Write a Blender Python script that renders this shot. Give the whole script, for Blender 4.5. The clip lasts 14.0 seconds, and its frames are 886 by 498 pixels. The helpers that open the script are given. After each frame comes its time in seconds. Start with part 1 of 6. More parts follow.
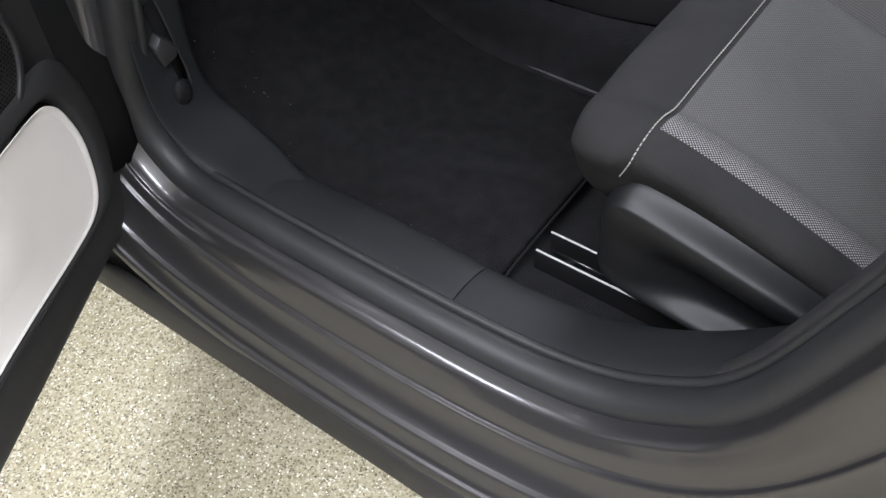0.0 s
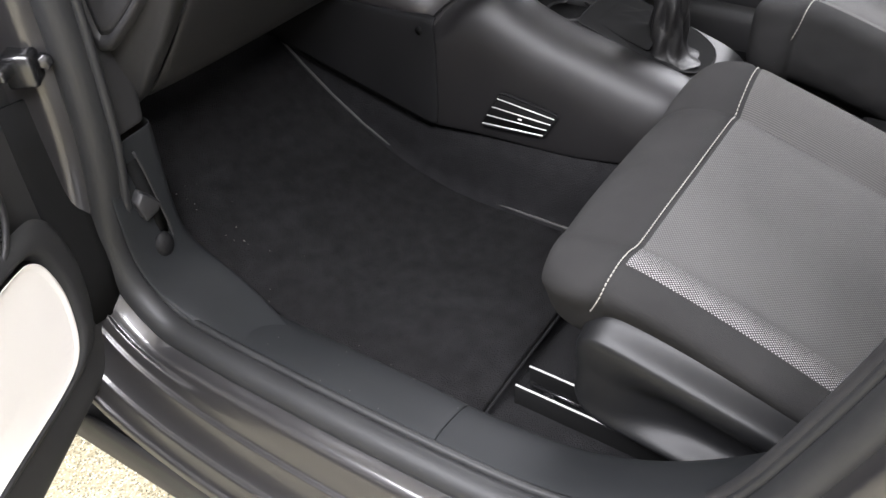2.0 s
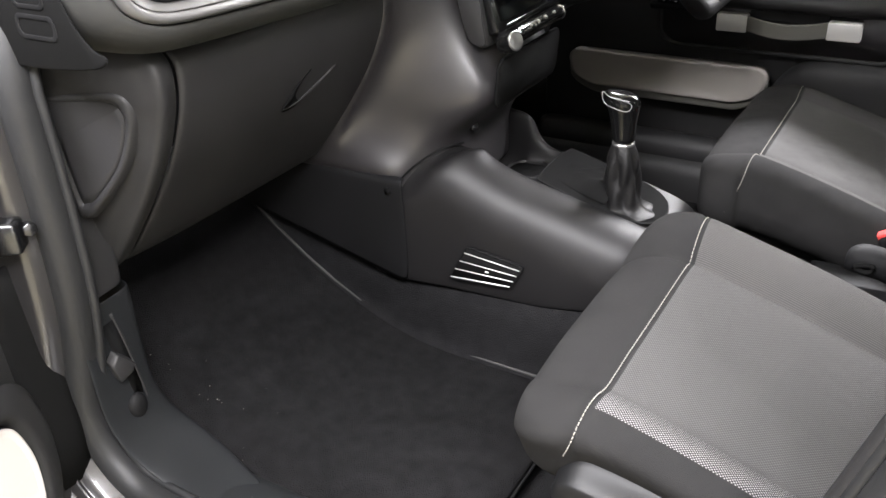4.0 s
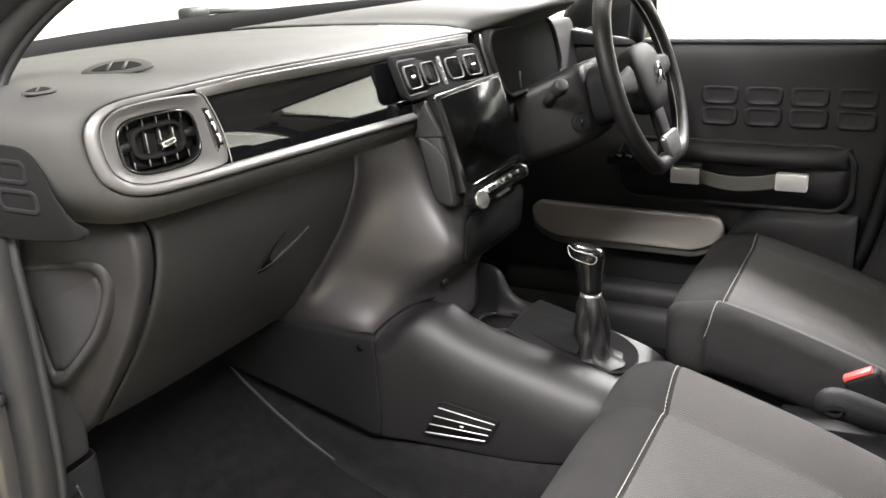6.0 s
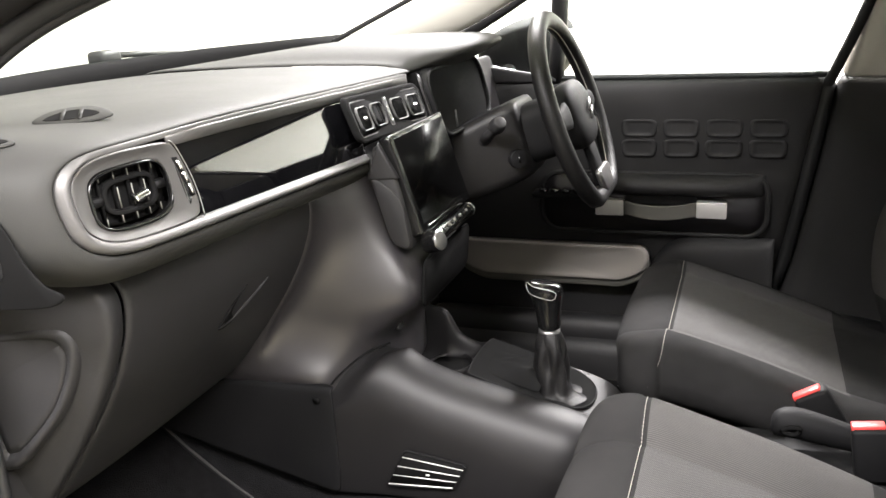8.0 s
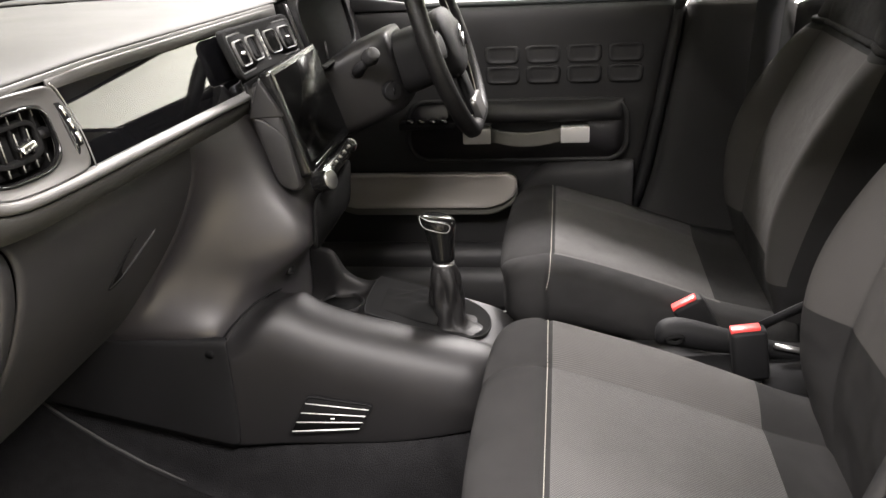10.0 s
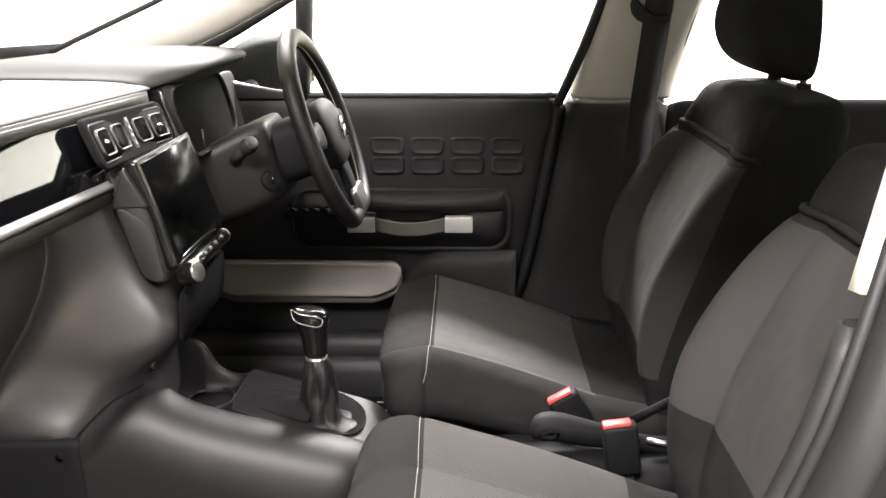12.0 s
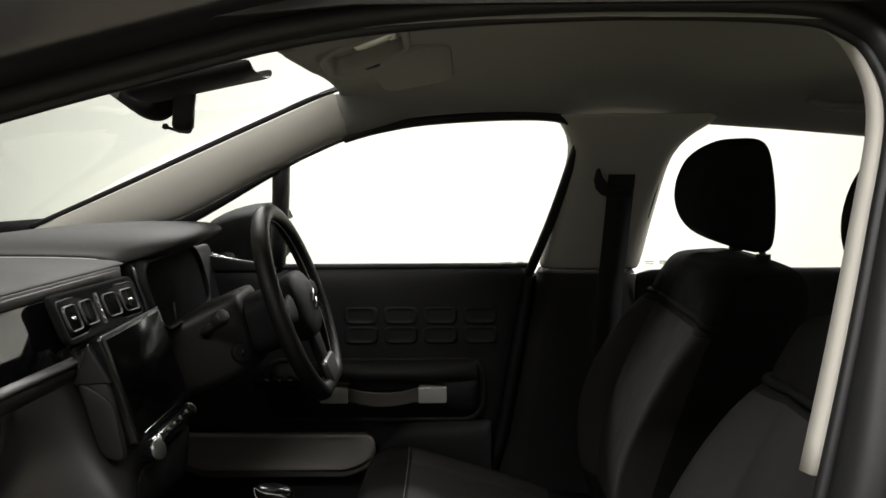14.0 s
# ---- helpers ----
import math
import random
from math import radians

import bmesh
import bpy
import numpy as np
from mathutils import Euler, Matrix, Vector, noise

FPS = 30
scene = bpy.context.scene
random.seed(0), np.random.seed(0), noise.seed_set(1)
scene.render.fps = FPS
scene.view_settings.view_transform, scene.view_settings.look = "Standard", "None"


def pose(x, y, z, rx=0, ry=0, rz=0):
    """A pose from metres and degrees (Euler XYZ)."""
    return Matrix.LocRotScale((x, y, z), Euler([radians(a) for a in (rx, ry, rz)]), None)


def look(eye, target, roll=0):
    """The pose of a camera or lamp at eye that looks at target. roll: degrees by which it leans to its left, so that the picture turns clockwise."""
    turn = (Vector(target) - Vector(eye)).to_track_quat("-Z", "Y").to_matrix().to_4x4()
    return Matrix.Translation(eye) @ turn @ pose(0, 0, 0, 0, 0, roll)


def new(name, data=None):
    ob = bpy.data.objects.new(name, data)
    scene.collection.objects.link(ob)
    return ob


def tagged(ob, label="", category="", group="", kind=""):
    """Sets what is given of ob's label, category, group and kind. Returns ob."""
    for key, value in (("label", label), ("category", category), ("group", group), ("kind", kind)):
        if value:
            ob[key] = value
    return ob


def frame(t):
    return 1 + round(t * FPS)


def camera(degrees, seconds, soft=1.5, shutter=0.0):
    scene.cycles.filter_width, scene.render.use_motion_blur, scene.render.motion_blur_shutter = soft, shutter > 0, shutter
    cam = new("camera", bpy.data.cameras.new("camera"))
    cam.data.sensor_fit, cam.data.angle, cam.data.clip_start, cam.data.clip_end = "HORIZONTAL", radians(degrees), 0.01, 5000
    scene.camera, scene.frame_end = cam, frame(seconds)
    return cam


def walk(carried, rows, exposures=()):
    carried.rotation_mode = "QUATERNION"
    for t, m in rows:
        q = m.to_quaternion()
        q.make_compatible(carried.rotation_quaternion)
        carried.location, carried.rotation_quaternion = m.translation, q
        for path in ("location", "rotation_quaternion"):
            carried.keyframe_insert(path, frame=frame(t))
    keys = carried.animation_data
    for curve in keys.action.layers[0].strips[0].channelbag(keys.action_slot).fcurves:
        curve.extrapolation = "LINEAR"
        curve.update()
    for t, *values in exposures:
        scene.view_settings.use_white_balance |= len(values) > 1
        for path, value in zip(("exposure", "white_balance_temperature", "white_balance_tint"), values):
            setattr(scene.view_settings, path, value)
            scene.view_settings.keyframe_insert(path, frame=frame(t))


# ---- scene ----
cam = camera(54.5, 14.0)
PATH = [
    (0, (-1.211, -0.221, 1.194), (-0.139, 0.587, -0.289), -1.9),
    (0.5, (-1.21, -0.225, 1.2), (-0.099, 0.603, -0.242), -2.1),
    (1, (-1.213, -0.229, 1.205), (-0.051, 0.622, -0.183), -2.1),
    (1.5, (-1.212, -0.234, 1.208), (0.004, 0.645, -0.115), -2.6),
    (2, (-1.214, -0.233, 1.216), (0.057, 0.656, -0.047), -2.8),
    (2.5, (-1.218, -0.24, 1.22), (0.101, 0.67, 0.023), -3.0),
    (5, (-1.247, -0.251, 1.245), (0.333, 0.667, 0.433), -2.9),
    (5.5, (-1.247, -0.249, 1.251), (0.37, 0.668, 0.513), -3.0),
    (6, (-1.251, -0.246, 1.25), (0.399, 0.668, 0.587), -3.2),
    (6.5, (-1.258, -0.242, 1.251), (0.424, 0.65, 0.641), -3.2),
    (7, (-1.272, -0.215, 1.252), (0.443, 0.628, 0.661), -3.1),
    (9.5, (-1.274, -0.017, 1.259), (0.565, 0.323, 0.549), -3.3),
    (10, (-1.271, -0.019, 1.255), (0.558, 0.254, 0.493), -3.1),
    (10.5, (-1.266, -0.019, 1.252), (0.569, 0.17, 0.481), -2.4),
    (11, (-1.262, -0.033, 1.257), (0.592, 0.093, 0.517), -1.4),
    (11.5, (-1.256, -0.045, 1.265), (0.625, 0.037, 0.589), -0.4),
    (12, (-1.247, -0.063, 1.271), (0.661, -0.012, 0.675), -0.2),
    (12.5, (-1.246, -0.076, 1.272), (0.689, -0.05, 0.767), -0.2),
    (13, (-1.247, -0.087, 1.276), (0.711, -0.076, 0.865), -0.3),
    (13.5, (-1.246, -0.086, 1.283), (0.729, -0.085, 0.967), -0.2),
    (14, (-1.253, -0.09, 1.286), (0.734, -0.074, 1.06), -0.4),
]
LAMP = 260.0
EXPOSURES = [(0.0, 0.80, 5850, 10), (1.0, 1.52, 5950, 11), (2.5, 1.7, 6150, 11), (5.0, 2.03, 6350, 10), (6.5, 2.05, 6500, 10), (7.2, 2.03, 6500, 10), (9.5, 1.75, 6550, 10), (10.3, 1.8, 6750, 12), (11.0, 1.9, 6780, 12), (12.0, 2.05, 6600, 12), (13.0, 0.3, 6500, 9), (14.0, -0.42, 6500, 8)]
walk(cam, [(t, look(eye, target, roll)) for t, eye, target, roll in PATH], EXPOSURES)

# ---- light ----
world = bpy.data.worlds.new("world")
scene.world = world
world.use_nodes = True
world.node_tree.nodes["Background"].inputs[0].default_value = (0.9, 0.95, 1.0, 1)
world.node_tree.nodes["Background"].inputs[1].default_value = 0.1


def ceiling_lamp(x, y, w, d, power):
    data = bpy.data.lights.new("ceiling_lamp", "AREA")
    data.shape, data.size, data.size_y, data.energy = "RECTANGLE", w, d, power
    data.color = (1.0, 0.962, 0.965)
    ob = new("ceiling_lamp", data)
    ob.matrix_world = pose(x, y, 3.54)
    return ob


for lx, ly, w, k in ((-2.4, -1.7, 1.2, 0.75), (-2.6, 1.0, 1.2, 0.75), (0.3, -3.8, 0.6, 1.0), (3.0, -1.6, 0.8, 1.3), (3.0, 0.9, 0.8, 1.3)):
    ceiling_lamp(lx, ly, w, 2.2, LAMP * k)



# ---- materials ----
def material(name, colour, rough=0.5, metal=0.0, grain=0.0, size=400.0, vary=0.15, vsize=9.0, coat=0.0, spec=0.5, bump=0.0003, fold=0.0):
    m = bpy.data.materials.new(name)
    m.use_nodes = True
    nt = m.node_tree
    b = nt.nodes["Principled BSDF"]
    b.inputs["Roughness"].default_value = rough
    b.inputs["Metallic"].default_value = metal
    b.inputs["Specular IOR Level"].default_value = spec
    b.inputs["Coat Weight"].default_value = coat
    b.inputs["Coat Roughness"].default_value = 0.12
    co = nt.nodes.new("ShaderNodeTexCoord")
    n1 = nt.nodes.new("ShaderNodeTexNoise")
    n1.inputs["Scale"].default_value = vsize
    n1.inputs["Detail"].default_value = 5
    nt.links.new(co.outputs["Object"], n1.inputs["Vector"])
    ramp = nt.nodes.new("ShaderNodeMixRGB")
    c = Vector(colour)
    ramp.inputs[1].default_value = (*(c * (1 - vary)), 1)
    ramp.inputs[2].default_value = (*(c * (1 + vary)), 1)
    nt.links.new(n1.outputs["Fac"], ramp.inputs[0])
    nt.links.new(ramp.outputs[0], b.inputs["Base Color"])
    rr = nt.nodes.new("ShaderNodeMapRange")
    swing = min(0.08, rough * 0.25)
    rr.inputs["To Min"].default_value = max(0.01, rough - swing)
    rr.inputs["To Max"].default_value = min(1, rough + swing)
    nt.links.new(n1.outputs["Fac"], rr.inputs["Value"])
    nt.links.new(rr.outputs[0], b.inputs["Roughness"])
    if grain:
        n2 = nt.nodes.new("ShaderNodeTexNoise")
        n2.inputs["Scale"].default_value = size
        n2.inputs["Detail"].default_value = 3
        nt.links.new(co.outputs["Object"], n2.inputs["Vector"])
        bp = nt.nodes.new("ShaderNodeBump")
        bp.inputs["Strength"].default_value = grain
        bp.inputs["Distance"].default_value = bump
        nt.links.new(n2.outputs["Fac"], bp.inputs["Height"])
        nt.links.new(bp.outputs[0], b.inputs["Normal"])
        if fold:
            nt.links.new(soft_folds(nt, co, fold), bp.inputs["Normal"])
    return m


def soft_folds(nt, co, depth):
    """The slight hollows of stretched cloth, as a normal."""
    n = nt.nodes.new("ShaderNodeTexNoise")
    n.inputs["Scale"].default_value = 10
    n.inputs["Detail"].default_value = 2
    nt.links.new(co.outputs["Object"], n.inputs["Vector"])
    bp = nt.nodes.new("ShaderNodeBump")
    bp.inputs["Strength"].default_value = 1.0
    bp.inputs["Distance"].default_value = depth
    nt.links.new(n.outputs["Fac"], bp.inputs["Height"])
    return bp.outputs[0]


def woven(name, dark, light, sx, sy, rough=0.9, depth=0.0006, fade=None, fold=0.012, span=(-0.6, 0.9)):
    """Cloth of small raised stitches in rows, by object coordinates."""
    m = material(name, dark, rough, vary=0.2, vsize=6, spec=0.12)
    nt = m.node_tree
    b = nt.nodes["Principled BSDF"]
    co = nt.nodes.new("ShaderNodeTexCoord")
    sep = nt.nodes.new("ShaderNodeSeparateXYZ")
    nt.links.new(co.outputs["Object"], sep.inputs[0])

    def wave(axis, freq):
        mul = nt.nodes.new("ShaderNodeMath")
        mul.operation = "MULTIPLY"
        mul.inputs[1].default_value = freq
        nt.links.new(sep.outputs[axis], mul.inputs[0])
        s = nt.nodes.new("ShaderNodeMath")
        s.operation = "SINE"
        nt.links.new(mul.outputs[0], s.inputs[0])
        return s.outputs[0]

    w1, w2 = wave(0, sx), wave(1, sy)
    pr = nt.nodes.new("ShaderNodeMath")
    pr.operation = "MULTIPLY" if sx and sy else "ADD"
    nt.links.new(w1, pr.inputs[0])
    nt.links.new(w2, pr.inputs[1])
    fac = nt.nodes.new("ShaderNodeMapRange")
    fac.inputs["From Min"].default_value, fac.inputs["From Max"].default_value = span
    nt.links.new(pr.outputs[0], fac.inputs["Value"])
    old = b.inputs["Base Color"].links[0].from_socket
    mix = nt.nodes.new("ShaderNodeMixRGB")
    nt.links.new(fac.outputs[0], mix.inputs[0])
    nt.links.new(old, mix.inputs[1])
    mix.inputs[2].default_value = (*light, 1)
    nt.links.new(mix.outputs[0], b.inputs["Base Color"])
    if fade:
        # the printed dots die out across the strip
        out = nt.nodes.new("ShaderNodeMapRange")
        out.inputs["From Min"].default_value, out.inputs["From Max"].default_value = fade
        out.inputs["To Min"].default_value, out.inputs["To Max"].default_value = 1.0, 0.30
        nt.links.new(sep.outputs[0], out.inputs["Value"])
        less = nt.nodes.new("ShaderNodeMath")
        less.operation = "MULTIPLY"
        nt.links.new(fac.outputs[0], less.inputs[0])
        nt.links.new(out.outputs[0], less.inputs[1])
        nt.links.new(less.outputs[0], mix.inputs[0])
    bp = nt.nodes.new("ShaderNodeBump")
    bp.inputs["Strength"].default_value = 0.6
    bp.inputs["Distance"].default_value = depth
    nt.links.new(fac.outputs[0], bp.inputs["Height"])
    nt.links.new(soft_folds(nt, co, fold), bp.inputs["Normal"])
    nt.links.new(bp.outputs[0], b.inputs["Normal"])
    return m


def speckled(name, base, chips, rough):
    """Resin with stone chips: (colour, chips to the metre, share of the surface)."""
    m = material(name, base, rough, vary=0.12, vsize=1.3)
    nt = m.node_tree
    b = nt.nodes["Principled BSDF"]
    co = nt.nodes.new("ShaderNodeTexCoord")
    src = b.inputs["Base Color"].links[0].from_socket
    for k, (c, scale, share) in enumerate(chips):
        v = nt.nodes.new("ShaderNodeTexVoronoi")
        v.inputs["Scale"].default_value = scale
        nt.links.new(co.outputs["Object"], v.inputs["Vector"])
        sep = nt.nodes.new("ShaderNodeSeparateColor")
        nt.links.new(v.outputs["Color"], sep.inputs[0])
        r = nt.nodes.new("ShaderNodeMapRange")
        r.inputs["From Min"].default_value = 1 - share
        r.inputs["From Max"].default_value = 1.01 - share
        nt.links.new(sep.outputs[k % 3], r.inputs["Value"])
        mix = nt.nodes.new("ShaderNodeMixRGB")
        nt.links.new(r.outputs[0], mix.inputs[0])
        nt.links.new(src, mix.inputs[1])
        mix.inputs[2].default_value = (*c, 1)
        src = mix.outputs[0]
    nt.links.new(src, b.inputs["Base Color"])
    return m


def glass(name, tint=(1, 1, 1), edge=0.6):
    m = bpy.data.materials.new(name)
    m.use_nodes = True
    nt = m.node_tree
    out = nt.nodes["Material Output"]
    tr = nt.nodes.new("ShaderNodeBsdfTransparent")
    tr.inputs[0].default_value = (*tint, 1)
    gl = nt.nodes.new("ShaderNodeBsdfGlossy")
    gl.inputs["Roughness"].default_value = 0.01
    lw = nt.nodes.new("ShaderNodeLayerWeight")
    lw.inputs[0].default_value = 0.5
    pw = nt.nodes.new("ShaderNodeMath")
    pw.operation = "POWER"
    pw.inputs[1].default_value = 4.0
    nt.links.new(lw.outputs["Facing"], pw.inputs[0])
    fr = nt.nodes.new("ShaderNodeMapRange")
    fr.inputs["To Min"].default_value = 0.04
    fr.inputs["To Max"].default_value = edge
    nt.links.new(pw.outputs[0], fr.inputs["Value"])
    mix = nt.nodes.new("ShaderNodeMixShader")
    nt.links.new(fr.outputs[0], mix.inputs[0])
    nt.links.new(tr.outputs[0], mix.inputs[1])
    nt.links.new(gl.outputs[0], mix.inputs[2])
    nt.links.new(mix.outputs[0], out.inputs[0])
    return m


BLACK = material("black_grained_plastic", (0.0150, 0.0147, 0.0151), 0.54, grain=0.5, size=900, vary=0.25, spec=0.28)
SHIELD = material("seat_shield_plastic", (0.0052, 0.0053, 0.0056), 0.46, grain=0.4, size=900, vary=0.25, spec=0.2)
SILLPLASTIC = material("sill_trim_plastic", (0.0080, 0.0087, 0.0094), 0.6, grain=0.5, size=900, vary=0.25, spec=0.2)
CHARCOAL = material("charcoal_door_plastic", (0.0185, 0.0183, 0.0184), 0.6, grain=0.6, size=900, vary=0.2, spec=0.18)
SATIN = material("satin_black_plastic", (0.0178, 0.0165, 0.0174), 0.40, grain=0.2, size=1100, vary=0.2, spec=0.72)
DASH = material("soft_dash_skin", (0.0226, 0.0226, 0.0212), 0.64, grain=0.6, size=800, vary=0.15, spec=0.15)
SILVER = material("satin_silver_trim", (0.060, 0.0585, 0.057), 0.48, metal=0.3, vary=0.06)
PLATE = material("brushed_silver_plate", (0.62, 0.61, 0.59), 0.38, metal=0.3, vary=0.05)
VENTTRIM = material("satin_vent_trim", (0.058, 0.0565, 0.0545), 0.5, metal=0.2, vary=0.08)
CHROME = material("chrome", (0.70, 0.70, 0.70), 0.2, metal=1.0, vary=0.05)
DULLCHROME = material("dull_chrome", (0.21, 0.207, 0.203), 0.34, metal=0.85, vary=0.06)
# Body paint made paler: the light on the hinge post is in the colour.
LITPAINT = material("lit_body_paint", (0.115, 0.106, 0.098), 0.55, metal=0.2, vary=0.12, vsize=6)
PIANO = material("piano_black", (0.003, 0.003, 0.0035), 0.03, vary=0.1, spec=0.9)
SCREEN = material("screen_glass", (0.003, 0.003, 0.003), 0.22, vary=0.1, spec=0.04)
RUBBER = material("rubber_seal", (0.0135, 0.0137, 0.0141), 0.5, grain=0.3, size=700, vary=0.2, spec=0.26)
PAINT = material("brown_grey_metallic_paint", (0.0275, 0.0265, 0.0272), 0.34, metal=0.5, vary=0.04, vsize=1.5, coat=0.6)
CARPET = material("black_carpet", (0.0085, 0.0084, 0.0088), 1.0, grain=1.0, size=500, vary=0.5, vsize=40, bump=0.002, spec=0.03)
MAT = material("black_velour_mat", (0.0076, 0.0074, 0.0077), 1.0, grain=1.0, size=500, vary=0.75, vsize=45, bump=0.003, spec=0.03)
BINDING = material("mat_binding", (0.026, 0.0253, 0.0247), 0.9, grain=0.6, size=600)
DARKCLOTH = material("dark_cloth", (0.0155, 0.0152, 0.0151), 0.95, grain=0.8, size=900, vary=0.28, vsize=14, bump=0.0008, spec=0.06, fold=0.014)
MIDCLOTH = woven("dotted_mid_grey_cloth", (0.031, 0.0305, 0.0301), (0.072, 0.0704, 0.0686), 1500, 1700, span=(-0.5, 0.85))
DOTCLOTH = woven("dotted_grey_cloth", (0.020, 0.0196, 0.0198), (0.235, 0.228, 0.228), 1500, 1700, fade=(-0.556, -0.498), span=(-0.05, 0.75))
RIBCLOTH = woven("ribbed_pale_cloth", (0.034, 0.0330, 0.0318), (0.057, 0.0552, 0.0534), 3300, 0, depth=0.0004)
SIDECLOTH = material("side_panel_cloth", (0.040, 0.0385, 0.037), 0.95, grain=0.8, size=900, vary=0.2, vsize=7, bump=0.0008, spec=0.06)
BACKCLOTH = woven("plain_grey_cloth", (0.036, 0.0348, 0.0335), (0.049, 0.047, 0.0455), 3000, 0, depth=0.0003)
THREAD = material("pale_thread", (0.22, 0.208, 0.185), 0.9)
PILLAR = material("beige_pillar_trim", (0.445, 0.428, 0.378), 0.75, grain=0.3, size=500, vary=0.05)
LINER = material("headliner_cloth", (0.278, 0.273, 0.252), 0.95, grain=0.5, size=900, vary=0.06)
POCKET = material("pale_grey_pocket", (0.52, 0.50, 0.47), 0.5, vary=0.05)
# Darker, browner copy of the pocket plastic, for the driver's door.
TAUPE = material("taupe_pocket_plastic", (0.24, 0.222, 0.205), 0.5, grain=0.3, size=700, vary=0.15, vsize=5)
RED = material("red_release_button", (0.55, 0.05, 0.045), 0.4, vary=0.1)
LEATHER = material("black_leather", (0.0056, 0.0054, 0.0054), 0.48, grain=0.8, size=300, vary=0.2, bump=0.0008, spec=0.22)
# Dull grey; also serves the painted vent glints and the lamp recess shade.
STRAP = material("grey_leather_strap", (0.10, 0.097, 0.085), 0.55, grain=0.5, size=500)
STEEL = material("dark_steel", (0.06, 0.06, 0.062), 0.25, metal=0.9, vary=0.2)
WEB = material("seat_belt_webbing", (0.012, 0.012, 0.013), 0.8, grain=0.6, size=600)
WHITE = material("white_wall_paint", (0.82, 0.82, 0.81), 0.85, vary=0.03, vsize=0.5)
GREYWALL = material("grey_unseen_wall", (0.26, 0.26, 0.26), 0.8, vary=0.15, vsize=0.7)
# Near-black for black parts and for shade painted inside recesses and openings.
VOID = material("matt_black_and_shade", (0.005, 0.005, 0.005), 0.9, vary=0.1, spec=0.05)
DEEP = material("deep_black_plastic", (0.0050, 0.0050, 0.0053), 0.66, grain=0.5, size=900, vary=0.3, spec=0.14)
CONSOLE = material("console_black_plastic", (0.0062, 0.0059, 0.0061), 0.49, grain=0.25, size=1000, vary=0.2, spec=0.26)
GLOSS = material("gloss_black_knob", (0.004, 0.004, 0.004), 0.16, vary=0.1, spec=0.35)
TERRAZZO = speckled("speckled_resin_floor", (0.30, 0.272, 0.186), [((0.235, 0.210, 0.138), 260, 0.30), ((0.40, 0.37, 0.275), 300, 0.22), ((0.15, 0.132, 0.09), 340, 0.10), ((0.72, 0.70, 0.60), 420, 0.035), ((0.055, 0.05, 0.04), 380, 0.02)], 0.26)
PANE = glass("clear_glass", (0.90, 0.925, 0.905))
ETCHED = glass("etched_glass", (0.72, 0.74, 0.72), 0.2)
SCREENGLASS = glass("windscreen_glass", (0.80, 0.86, 0.81), 0.2)
MIRRORGLASS = material("mirror_glass", (0.85, 0.85, 0.85), 0.02, metal=1.0, vary=0.01)
FROST = material("frosted_lens", (0.7, 0.7, 0.68), 0.3, vary=0.05)


# ---- shaping ----
def thing(name, label, category, at=(0, 0, 0), group="", kind=""):
    ob = new(name)
    ob.empty_display_size = 0.05
    ob.location = at
    return tagged(ob, label, category, group, kind)


def part(name, bm, mats, parent, label="", sub=0, thick=0.0, bevel=0.0, smooth=True, offset=-1.0):
    """Links a bmesh, given in world metres, as one mesh object under a thing or part."""
    bmesh.ops.recalc_face_normals(bm, faces=bm.faces)
    me = bpy.data.meshes.new(name)
    bm.to_mesh(me)
    bm.free()
    for m in mats if isinstance(mats, (list, tuple)) else (mats,):
        me.materials.append(m)
    for p in me.polygons:
        p.use_smooth = smooth
    ob = new(name, me)
    if parent is not None:
        ob.parent = parent
        if parent.type == "EMPTY":
            ob.matrix_parent_inverse = Matrix.Translation(parent.location).inverted()
    if label:
        ob["label"] = label
    if thick:
        s = ob.modifiers.new("thick", "SOLIDIFY")
        s.thickness, s.offset = thick, offset
    if bevel:
        b = ob.modifiers.new("edge", "BEVEL")
        b.width, b.segments, b.limit_method, b.angle_limit = bevel, 2, "ANGLE", radians(35)
    if sub:
        s = ob.modifiers.new("smooth", "SUBSURF")
        s.levels = s.render_levels = sub
    return ob


def grid(rows, bm=None, loop_u=False, loop_v=False, caps=False, pick=None):
    """A sheet of quads over rows of points; pick(i, j) gives a face's material."""
    bm = bm or bmesh.new()
    vs = [[bm.verts.new(p) for p in r] for r in rows]
    nr, nc = len(vs), len(vs[0])
    for i in range(nr if loop_v else nr - 1):
        for j in range(nc if loop_u else nc - 1):
            a, b = vs[i], vs[(i + 1) % nr]
            f = bm.faces.new((a[j], a[(j + 1) % nc], b[(j + 1) % nc], b[j]))
            if pick:
                f.material_index = pick(i, j)
    if caps and loop_u:
        bm.faces.new(vs[0])
        bm.faces.new(vs[-1])
    return bm


def box(c, s, bm=None, turn=None):
    bm = bm or bmesh.new()
    m = Matrix.Translation(c) @ (turn.to_4x4() if turn else Matrix()) @ Matrix.Diagonal((*s, 1))
    bmesh.ops.create_cube(bm, size=1, matrix=m)
    return bm


def rot(rx=0, ry=0, rz=0):
    return Euler([radians(a) for a in (rx, ry, rz)]).to_matrix()


